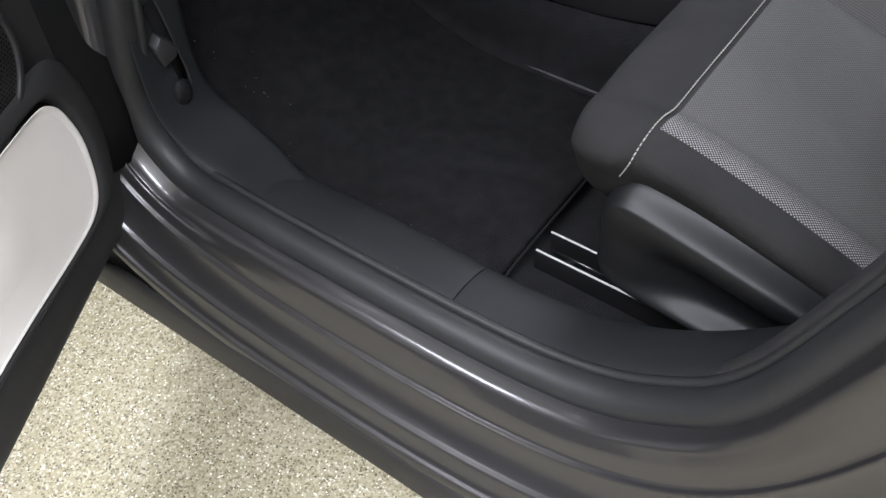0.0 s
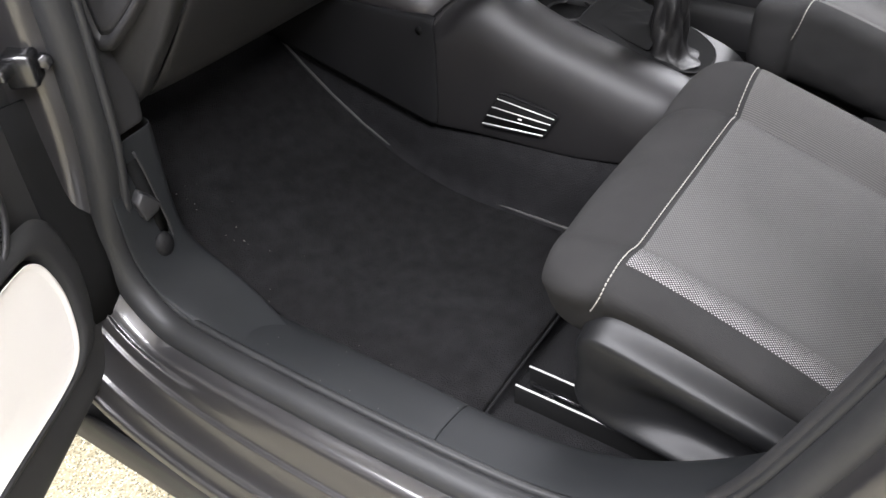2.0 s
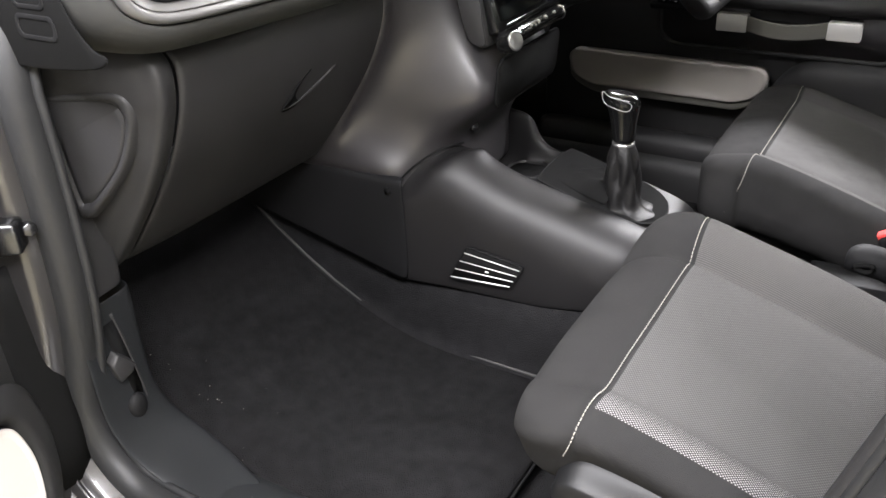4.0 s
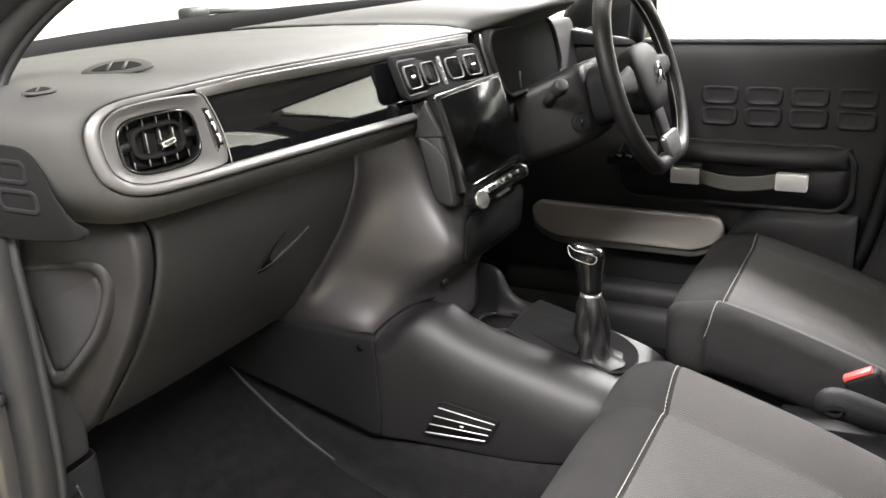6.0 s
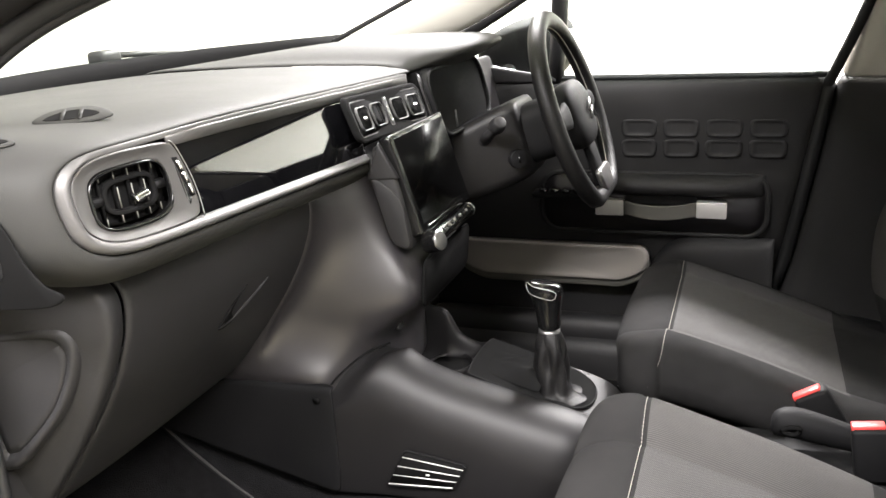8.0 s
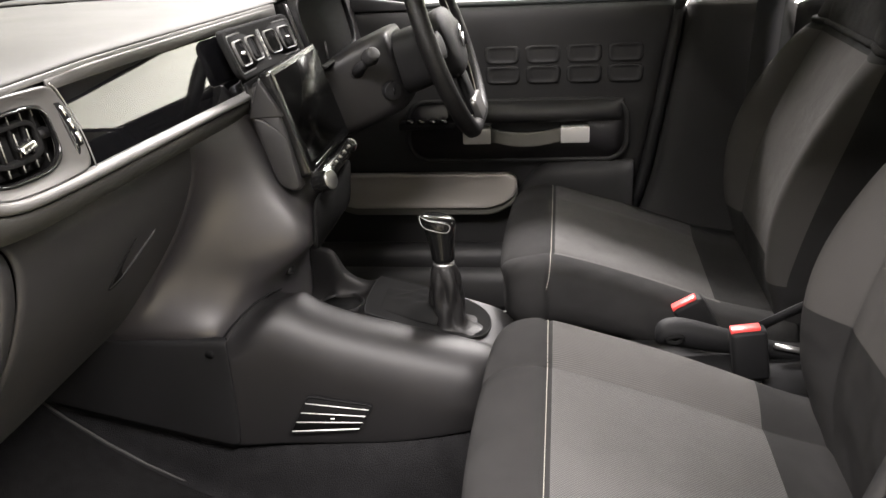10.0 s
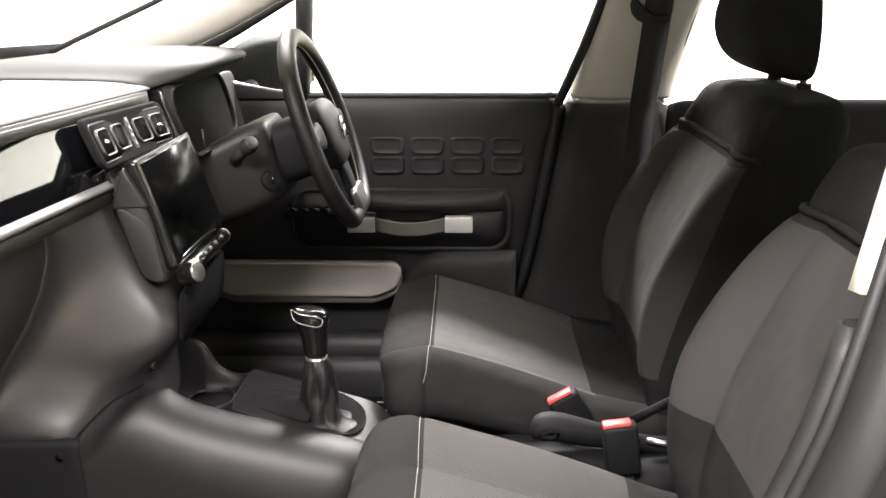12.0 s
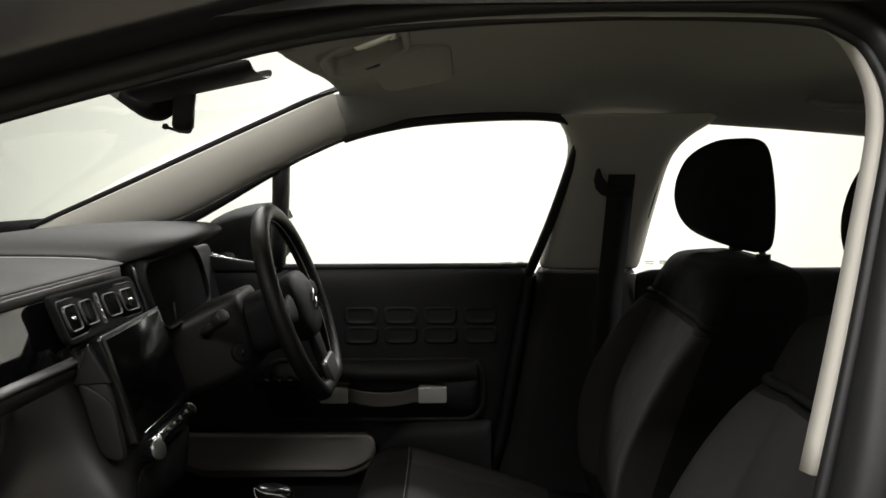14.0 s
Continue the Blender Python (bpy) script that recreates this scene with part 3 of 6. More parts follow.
def near_trim():
    p = thing("sill_trim_panel", "black plastic sill and kick panel trim at the passenger door", "sill trim", (-0.66, 0.2, 0.38), kind="structure")

    def strip(ys):
        rows = []
        for y in ys:
            z0 = 0.386 + (0.0 if y > 0.1 else 0.9 * (0.1 - y) ** 2 * 2.2)
            w = 0.0 if y > 0.02 else (0.02 - y) * 0.1
            rows.append([(-0.700, y, z0 - 0.008), (-0.690, y, z0), (-0.66, y, z0 + 0.002), (-0.625 - w, y, z0 - 0.004), (-0.603 - w, y, z0 - 0.016), (-0.596 - w, y, z0 - 0.045), (-0.594 - w, y, 0.30)])
        return rows
    part("front_sill_trim", grid(strip(np.linspace(0.158, 0.80, 9))), SILLPLASTIC, p, sub=2, thick=0.004)
    part("rear_sill_trim", grid([[(x, y, z - 0.0015) for x, y, z in r] for r in strip(np.linspace(-0.30, 0.172, 9))]), SILLPLASTIC, p, sub=2, thick=0.004)
    # kick panel across the front of the footwell opening, sweeping down into the sill
    rows = []
    for z, y0, xi in ((0.362, 0.35, -0.650), (0.374, 0.43, -0.632), (0.384, 0.49, -0.614), (0.398, 0.54, -0.606), (0.420, 0.578, -0.609), (0.45, 0.604, -0.622), (0.49, 0.618, -0.633), (0.54, 0.622, -0.634), (0.60, 0.621, -0.634), (0.664, 0.619, -0.634)):
        f = min(1.0, max(0.0, (0.47 - z) / 0.09))
        rows.append([(-0.697 - 0.026 * (1 - f), y0 - 0.004, z - 0.006 * f), (-0.692 - 0.010 * (1 - f), y0 - 0.001, z), (-0.67, y0 + 0.001, z), (-0.65, y0 + 0.002, z), (xi, y0 + 0.004, z), (xi + 0.006, y0 + 0.012, z), (xi + 0.008, y0 + 0.04, z - 0.05 * f), (xi + 0.010, 0.80, z - 0.08 * f), (xi + 0.010, 0.95, z - 0.08 * f)])
    kick = part("kick_panel", grid(rows), SILLPLASTIC, p, "black kick panel with a lever recess", sub=2, thick=0.004)
    # release lever in its slanting recess
    K = lambda a, b, c: Vector((a, 0.6175 - c, b))
    # Flat black wedge paints the shadow to the right of the lever.
    part("recess", plate([(-0.690, 0.629), (-0.670, 0.631), (-0.661, 0.58), (-0.6535, 0.52), (-0.655, 0.495), (-0.667, 0.505), (-0.675, 0.56)], 0.0016, K), VOID, kick, "black wedge of painted shade beside the lever")
    part("recess_rim", tube(spline([K(a, b, 0.001) for a, b in ((-0.671, 0.640), (-0.664, 0.605), (-0.656, 0.55), (-0.6505, 0.508), (-0.651, 0.489), (-0.659, 0.474), (-0.672, 0.467))], 4), 0.0022, sides=8), BLACK, kick, "rounded rim of the recess")
    part("release_lever", plate([(-0.696, 0.580), (-0.684, 0.592), (-0.662, 0.566), (-0.668, 0.556), (-0.690, 0.551)], 0.014, lambda a, b, c: K(a, b, c) + Vector((0, 0, -0.4 * c))), BLACK, kick, "black bonnet release lever", bevel=0.002)
    rows = [[K(-0.670 + r * math.cos(k * math.tau / 16), 0.491 + 1.35 * r * math.sin(k * math.tau / 16), c) for k in range(16)] for r, c in ((0.0165, 0.0), (0.0155, 0.006), (0.012, 0.011), (0.006, 0.0135))]
    part("lever_stop", grid(rows, loop_u=True, caps=True), DEEP, kick, "rounded black stop", sub=1)
    # upper hinge-pillar trim beside the dash
    rows = []
    for z, xi in ((0.669, -0.640), (0.70, -0.638), (0.735, -0.636), (0.77, -0.644), (0.81, -0.654), (0.85, -0.664), (0.90, -0.672), (0.96, -0.676), (1.02, -0.678), (1.06, -0.68)):
        y0 = 0.612 + 0.06 * max(0, z - 0.95)
        rows.append([(-0.702, y0 - 0.004, z), (-0.695, y0 + 0.004, z), (-0.69, y0 + 0.006, z), (xi - 0.004, y0 + 0.008, z), (xi, y0 + 0.013, z), (xi + 0.004, y0 + 0.06, z), (xi + 0.01, 0.9, z)])
    part("hinge_pillar_trim", grid(rows), BLACK, p, sub=2, thick=0.004)
    # near windscreen pillar trim, inside the seal
    a = [(-0.665, 0.84, 1.12), (-0.62, 0.62, 1.215), (-0.57, 0.38, 1.315), (-0.53, 0.20, 1.388), (-0.505, 0.10, 1.412)]
    b = [(-0.665, 0.68, 1.13), (-0.625, 0.60, 1.225), (-0.575, 0.40, 1.315), (-0.545, 0.20, 1.372), (-0.52, 0.08, 1.40)]
    rows = [[s, (s + t) / 2 + Vector((0.012, 0, 0)), t] for s, t in zip(spline(a, 4), spline(b, 4))]
    part("near_pillar", grid(rows), PILLAR, p, "beige windscreen pillar trim", thick=0.006)
    # near centre pillar, beige above and black below
    path = [q for q in opening_path(-1, 8)]
    def post(lo, hi, name, mat, label, w=0.014):
        rows = []
        for q in path:
            if lo < q.z < hi and q.y < -0.1:
                rows.append([q + Vector((0.004, 0.010, 0)), q + Vector((0.006, 0.018, 0)), q + Vector((0.014, 0.020, 0)), q + Vector((0.022, 0.012, 0)), q + Vector((0.024, -0.02, 0)), q + Vector((0.024, -0.14, 0))])
        part(name, grid(rows), mat, p, label, thick=0.004)
    post(1.052, 1.405, "upper_pillar", PILLAR, "beige upper centre pillar trim edge")
    post(0.43, 1.057, "lower_pillar", BLACK, "black lower centre pillar trim")
    return p


def floor_pan():
    def fz(y):
        return 0.312 + (0 if y < 0.42 else 0.55 * (y - 0.42) ** 1.5 + 0.45 * (y - 0.42) ** 2)
    p = thing("cabin_floor", "black carpeted cabin floor with a centre tunnel", "floor", (0, 0, 0.3), kind="structure")
    rows = []
    for y in (-0.9, -0.5, -0.2, 0.0, 0.2, 0.35, 0.45, 0.55, 0.65, 0.75, 0.85, 0.95, 1.05):
        z = fz(y)
        t = max(0.50, z + 0.12)
        e = 0.47 + (0.0 if y < 0.45 else (y - 0.45) * 0.29)
        h = [(-0.64, z + 0.045), (-0.612, z + 0.016), (-0.575, z), (-0.40, z), (-0.205, z + 0.004), (-0.186, z + 0.03), (-0.181, z + 0.08), (-0.176, max(e, z + 0.1)), (-0.13, max(e, z + 0.1) + 0.01), (0, t)]
        full = h + [(-a, b) for a, b in h[-2::-1]]
        rows.append([(a, y, b) for a, b in full])
    part("carpet", grid(rows), CARPET, p, "black carpet over floor and tunnel", sub=1, thick=0.01)
    return p, fz


def floor_mat(fz):
    # passenger mat with a stitched border; its inner edge swings from the tunnel
    rows = []
    ys = (0.15, 0.20, 0.28, 0.36, 0.44, 0.52, 0.58, 0.64, 0.70, 0.76, 0.82, 0.88)
    for y in ys:
        xi = -0.200 + 0.006 * math.exp(-((y - 0.45) / 0.12) ** 2)
        xl = -0.600
        z = fz(y) + 0.026
        rows.append([(xl + (xi - xl) * f, y, z + (0.004 if 0.1 < f < 0.9 else 0)) for f in (0, 0.03, 0.2, 0.4, 0.6, 0.8, 0.97, 1)])
    ob = thing("floor_mat", "black velour floor mat with a stitched edge in the footwell", "floor mat", (-0.4, 0.45, 0.33))
    part("velour", grid(rows), MAT, ob, sub=1, thick=0.008)
    edge = [Vector(q) for q in rows[0]] + [Vector(r[-1]) for r in rows[1:]] + [Vector(q) for q in rows[-1][-2::-1]]
    part("binding", tube([q + Vector((0, 0, 0.002)) for q in edge[:len(rows[0])]], 0.0024, sides=6), CARPET, ob, "stitched edge binding")
    part("binding", tube([q + Vector((0.002, 0, 0.0135)) for q in edge[len(rows[0]) - 1:]], 0.0024, sides=6), BINDING, ob, "stitched edge binding")
    # dust specks
    bm = bmesh.new()
    for _ in range(90):
        y = random.gauss(0.66, 0.10)
        x = random.gauss(-0.50, 0.055)
        if -0.59 < x < -0.28 and 0.3 < y < 0.86:
            r = random.uniform(0.0004, 0.0011)
            bmesh.ops.create_cube(bm, size=r * 1.5, matrix=Matrix.Translation((x, y, fz(y) + 0.0392)) @ rot(random.random() * 90, 30, random.random() * 90).to_4x4())
    for _ in range(14):
        x, y = random.uniform(-0.69, -0.60), random.uniform(-0.05, 0.58)
        bmesh.ops.create_cube(bm, size=random.uniform(0.0005, 0.0010), matrix=Matrix.Translation((x, y, 0.3885)))
    tagged(part("dust", bm, STRAP, None), "pale dust specks on floor mat and sill", "dust", kind="stuff")


room()
car_shell()
glazing()
headliner()
far_pillars()
near_trim()
_, FLOOR = floor_pan()
floor_mat(FLOOR)


# ---- seats ----
def seat(side, cx):
    """A front seat about x = cx; side -1 is the passenger's, and u runs outwards."""
    s = thing("front_seat", "dark grey cloth front seat with paler panels and pale stitching", "car seat", (cx, -0.1, 0.33), group="front seats")
    X = lambda u: cx + side * u
    C = lambda u: cx + side * (u - 0.011)
    # cushion: closed sections from the rounded nose to the back
    rise = 0.028 if side < 0 else 0.014
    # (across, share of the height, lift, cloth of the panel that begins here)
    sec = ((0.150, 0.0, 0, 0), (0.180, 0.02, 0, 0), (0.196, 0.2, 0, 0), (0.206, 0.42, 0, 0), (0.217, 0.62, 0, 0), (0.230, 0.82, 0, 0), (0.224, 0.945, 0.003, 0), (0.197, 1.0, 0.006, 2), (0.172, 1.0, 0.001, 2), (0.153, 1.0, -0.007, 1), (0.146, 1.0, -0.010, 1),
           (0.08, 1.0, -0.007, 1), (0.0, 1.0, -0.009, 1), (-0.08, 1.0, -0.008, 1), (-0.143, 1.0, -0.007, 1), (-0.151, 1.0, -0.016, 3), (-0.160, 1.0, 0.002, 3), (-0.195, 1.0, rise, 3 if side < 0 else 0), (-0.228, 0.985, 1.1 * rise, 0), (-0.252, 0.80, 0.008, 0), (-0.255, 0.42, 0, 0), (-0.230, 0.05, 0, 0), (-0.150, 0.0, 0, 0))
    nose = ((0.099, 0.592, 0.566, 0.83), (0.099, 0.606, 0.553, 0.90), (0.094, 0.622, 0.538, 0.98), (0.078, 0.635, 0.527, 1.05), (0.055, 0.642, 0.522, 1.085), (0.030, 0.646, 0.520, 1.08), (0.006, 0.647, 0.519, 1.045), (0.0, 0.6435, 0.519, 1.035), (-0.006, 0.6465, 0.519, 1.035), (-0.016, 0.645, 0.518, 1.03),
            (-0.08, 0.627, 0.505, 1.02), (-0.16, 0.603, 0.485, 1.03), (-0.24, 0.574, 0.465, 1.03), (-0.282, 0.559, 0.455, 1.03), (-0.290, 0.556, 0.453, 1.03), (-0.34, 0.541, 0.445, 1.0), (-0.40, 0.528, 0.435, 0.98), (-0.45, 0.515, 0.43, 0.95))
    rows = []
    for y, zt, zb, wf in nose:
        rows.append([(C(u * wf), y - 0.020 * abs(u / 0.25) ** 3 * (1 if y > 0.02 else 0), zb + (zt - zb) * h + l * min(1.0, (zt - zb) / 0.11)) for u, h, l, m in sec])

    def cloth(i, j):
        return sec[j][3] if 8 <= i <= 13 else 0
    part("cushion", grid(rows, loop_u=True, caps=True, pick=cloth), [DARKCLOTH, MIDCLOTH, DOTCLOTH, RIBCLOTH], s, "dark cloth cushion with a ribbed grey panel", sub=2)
    # pale stitched seam across the cushion
    def basis(t):
        return ((1 - t) ** 3 / 6, (3 * t ** 3 - 6 * t * t + 4) / 6, (-3 * t ** 3 + 3 * t * t + 3 * t + 1) / 6, t ** 3 / 6)

    def on_cushion(v, u):
        p, i, j = Vector(), int(v), int(u)
        for a, wa in enumerate(basis(v - i)):
            for b, wb in enumerate(basis(u - j)):
                p += Vector(rows[i - 1 + a][j - 1 + b]) * wa * wb
        return p
    seam = []
    for k in range(4, 21):
        low = 1 - sec[k][1]
        seam.append(on_cushion(7.0 - 4.4 * low, k) + Vector((math.copysign(0.0012, -side * (k - 11)) * (low > 0.1), 0, 0.0008)))
    bm = bmesh.new()
    path = spline(seam, 16)
    total, run = [0.0], 0.0
    for p, q in zip(path, path[1:]):
        run += (q - p).length
        total.append(run)
    k = 0.0
    while k < run - 0.005:
        i = max(n for n, v in enumerate(total) if v <= k)
        p, q = path[i], path[min(i + 1, len(path) - 1)]
        d = q - p
        if d.length > 1e-6:
            bmesh.ops.create_cube(bm, size=1, matrix=Matrix.Translation(p + d.normalized() * (k - total[i]) + Vector((0, 0, 0.0006))) @ d.to_track_quat("X", "Z").to_matrix().to_4x4() @ Matrix.Diagonal((0.0040, 0.0011, 0.0011, 1)))
        k += 0.0055
    part("stitching", bm, THREAD, s, "pale stitched seam")
    # backrest: rows run across, from the bottom front up over the top
    bx = cx - side * 0.006
    front = ((0.50, -0.405, -0.54, 0.200, 0.0), (0.53, -0.400, -0.55, 0.215, 0.006), (0.565, -0.398, -0.56, 0.225, 0.015), (0.61, -0.392, -0.575, 0.230, 0.026), (0.64, -0.394, -0.58, 0.237, 0.034), (0.71, -0.404, -0.60, 0.246, 0.048), (0.78, -0.422, -0.625, 0.250, 0.055), (0.86, -0.452, -0.655, 0.244, 0.050), (0.94, -0.488, -0.685, 0.230, 0.036), (0.985, -0.512, -0.70, 0.219, 0.016),
             (0.993, -0.519, -0.702, 0.215, 0.012), (1.001, -0.512, -0.703, 0.217, 0.016), (1.03, -0.518, -0.708, 0.214, 0.008), (1.055, -0.527, -0.707, 0.213, 0.0), (1.074, -0.540, -0.697, 0.208, 0.0), (1.086, -0.565, -0.68, 0.194, 0.0), (1.089, -0.60, -0.65, 0.13, 0.0))
    fore = 0.016 if side < 0 else 0.0
    split = 0.70 if side < 0 else 0.605
    across = ((-0.98, -1.3, 0), (-1.0, -0.2, 2), (-0.95, 0.80, 2), (-0.84, 1.0, 2), (-0.64, 0.14, 2), (-0.605, -0.12, 1), (-0.57, 0.0, 1), (-0.3, -0.05, 1), (0.0, -0.07, 1), (0.3, -0.05, 1), (0.57, 0.0, 1), (0.605, -0.12, 2), (0.64, 0.14, 2), (0.84, 1.0, 2), (0.95, 0.80, 2), (1.0, -0.2, 0), (0.98, -1.3, 0))
    rows = []
    for z, yf, yb, h, b in front:
        row = [(bx + h * a, yf + fore + b * c - 0.02 * (abs(a) ** 4) * (z > 0.99), z - 0.006 * abs(a) ** 3 * (z > 1.0)) for a, c, m in across]
        rows.append(row + [(bx + h * a, yb + 0.02 * (abs(a) > 0.9), z) for a in (0.97, 0.6, 0.0, -0.6, -0.97)])

    def back_cloth(i, j):
        z = front[i][0] + 0.012
        return across[j][2] if j < 16 and split < z < 0.985 else 0
    part("backrest", grid(rows, loop_u=True, caps=True, pick=back_cloth), [DARKCLOTH, BACKCLOTH, SIDECLOTH], s, "dark cloth backrest with grey panels", sub=2)
    # lip where the upper block overlaps the panels
    lip = [(bx + 0.222 * a, -0.515 + fore + 0.016 * c - 0.02 * abs(a) ** 4, 0.996 - 0.005 * abs(a) ** 3) for a, c, m in across[1:-1]]
    part("overlap_lip", tube(spline(lip, 3), 0.0065, sides=8), DARKCLOTH, s, "rolled edge of the upper block")
    # headrest
    hx = side * 0.366
    prof = [(-0.615, 1.104), (-0.558, 1.124), (-0.530, 1.17), (-0.528, 1.22), (-0.552, 1.278), (-0.605, 1.304), (-0.640, 1.310), (-0.655, 1.285), (-0.668, 1.20), (-0.668, 1.125), (-0.660, 1.094)]
    rows = []
    for u, k in ((-0.120, 0.5), (-0.116, 0.84), (-0.092, 0.97), (-0.05, 1.0), (0.05, 1.0), (0.092, 0.97), (0.116, 0.84), (0.120, 0.5)):
        rows.append([(hx + u, -0.63 + (y + 0.63) * k, 1.2 + (z - 1.2) * (0.45 + 0.55 * k)) for y, z in prof])
    head = part("headrest", grid(rows, loop_u=True, caps=True), DARKCLOTH, s, "rounded dark cloth headrest", sub=2)
    for u in (-0.075, 0.075):
        part("headrest_post", tube([(hx + u, -0.655, 1.06), (hx + u, -0.652, 1.13)], 0.006), STEEL, head, "steel post")
        part("post_guide", disc((hx + u, -0.655, 1.091), (0, 0, 1), 0.013, 0.012), BLACK, head)
    # side shields: a bevelled upper roll over a recessed lower panel
    def shield(y):
        """Heights at y: inner top edge, ridge, step into the recess, foot ridge, foot."""
        y = min(0.0, y)
        return 0.596 + 0.142 * y, 0.572 + 0.21 * y, 0.528 + 0.21 * y
    rows = []
    for y, k in ((0.030, 0.0), (0.028, 0.35), (0.018, 0.72), (0.0, 0.93), (-0.03, 1.0), (-0.08, 1.0), (-0.14, 1.0), (-0.20, 1.0), (-0.28, 1.0), (-0.36, 1.0), (-0.42, 0.95), (-0.45, 0.8)):
        t, r, q = shield(y)
        mid = 0.510
        foot = max(0.405, 0.440 - 0.10 * max(0.0, -0.03 - y))
        sunk = 0.028 * min(1.0, max(0.0, (-0.03 - y) / 0.04))
        prof = [(0.150, t - 0.004), (0.190, t + 0.002), (0.207, t), (0.216, t - 0.006), (0.229, r + 0.0055), (0.2335, r + 0.0035), (0.2365, r - 0.001), (0.2365, r - 0.020), (0.233 - sunk * 0.6, q), (0.231 - sunk, q - 0.012), (0.230 - sunk, (q + foot) / 2), (0.229 - sunk, foot + 0.022), (0.231, foot + 0.010), (0.230, foot), (0.215, foot - 0.012), (0.150, foot - 0.014)]
        rows.append([(X(w - 0.020 * (1 - k) * (w > 0.2)), y, mid + (z - mid) * (0.45 + 0.55 * k)) for w, z in prof])
    part("side_shield", grid(rows, loop_u=True, caps=True), SHIELD, s, "moulded black plastic side shield", sub=2)
    out = [(0.042, 0.50), (0.040, 0.555), (0.014, 0.582), (-0.05, 0.574), (-0.25, 0.540), (-0.42, 0.512), (-0.45, 0.48), (-0.44, 0.40), (-0.12, 0.378), (0.002, 0.395), (0.030, 0.44)]
    rows = [[(X(-w), y * m - (1 - m) * 0.15 - 0.02, 0.43 + (z - 0.46) * m) for y, z in out] for w, m in ((0.17, 1.0), (0.196, 1.0), (0.208, 0.95), (0.21, 0.4))]
    part("inner_shield", grid(rows, loop_u=True, caps=True), BLACK, s, sub=1)
    # frame pan and rails
    part("seat_pan", box((cx, -0.17, 0.470), (0.34, 0.44, 0.07)), BLACK, s, bevel=0.01)
    for u in (0.140, -0.150):
        rail = part("rail", box((X(u), -0.172, 0.326), (0.044, 0.612, 0.006)), STEEL, s, "black steel seat rail", bevel=0.001)
        for e in (-0.021, 0.021):
            part("rail_flange", box((X(u) + e, -0.172, 0.340), (0.003, 0.612, 0.032)), VOID, rail, bevel=0.0008)
            part("flange_edge", box((X(u) + e * 0.92, -0.172, 0.3565), (0.0026, 0.612, 0.0016)), PLATE, rail, "bright rolled edge")
        part("slider", box((X(u), -0.19, 0.350), (0.018, 0.46, 0.05)), VOID, rail, bevel=0.003)
        part("rail_bolt", disc((X(u), 0.095, 0.334), (0, 0, 1), 0.009, 0.010, sides=6), STEEL, rail)
        part("lock_bar", box((X(u) + 0.006, 0.075, 0.338), (0.004, 0.09, 0.006)), STEEL, rail)
    for y in (-0.08, -0.36):
        part("seat_link", box((cx - side * 0.01, y, 0.410), (0.30, 0.03, 0.060)), VOID, s)
    return s


def belt_buckle(x, y, z, lean):
    b = thing("seat_belt_buckle", "black seat belt buckle with a red release button", "seat belt buckle", (x, y, z), group="belt buckles")
    r = rot(lean, 0, 0)
    c = Vector((x, y, z))
    part("housing", box(c - r @ Vector((0, 0, 0.042)), (0.030, 0.054, 0.085), turn=r), DEEP, b, bevel=0.006)
    part("release_button", box(c + r @ Vector((0, 0.004, 0.0005)), (0.018, 0.044, 0.010), turn=r), RED, b, "red release button", bevel=0.002)
    part("stalk", box(c - r @ Vector((0, 0.0, 0.13)), (0.012, 0.030, 0.11), turn=r), BLACK, b, bevel=0.003)
    return b


# ---- dash ----
def front_y(x, z):
    """How far forward the face of the dash band stands."""
    return 0.438 + 0.9 * max(0.0, -0.58 - x) ** 1.6 + 0.27 * (z - 1.06)


def band_outline(w, top, bottom, ends=(0.14, -0.03)):
    """Points (x, z, outward x, outward z) along the band: the top edge, round the outer end, back along the lower edge."""
    out = [(x, 1.07 + top - 0.029 * max(0.0, x + 0.45), 0.0, 1.0) for x in np.linspace(ends[0], -0.60, 12)]
    for k in range(1, 14):
        a = math.pi * k / 14
        s, c = math.sin(a) ** 0.67, math.copysign(abs(math.cos(a)) ** 0.67, math.cos(a))
        out.append((-0.60 - w * s, 1.07 + c * (top if c > 0 else bottom), -math.sin(a), math.cos(a)))
    return out + [(x, 1.07 - bottom - 0.044 * (x + 0.60), 0.0, -1.0) for x in np.linspace(-0.60, ends[1], 12)]


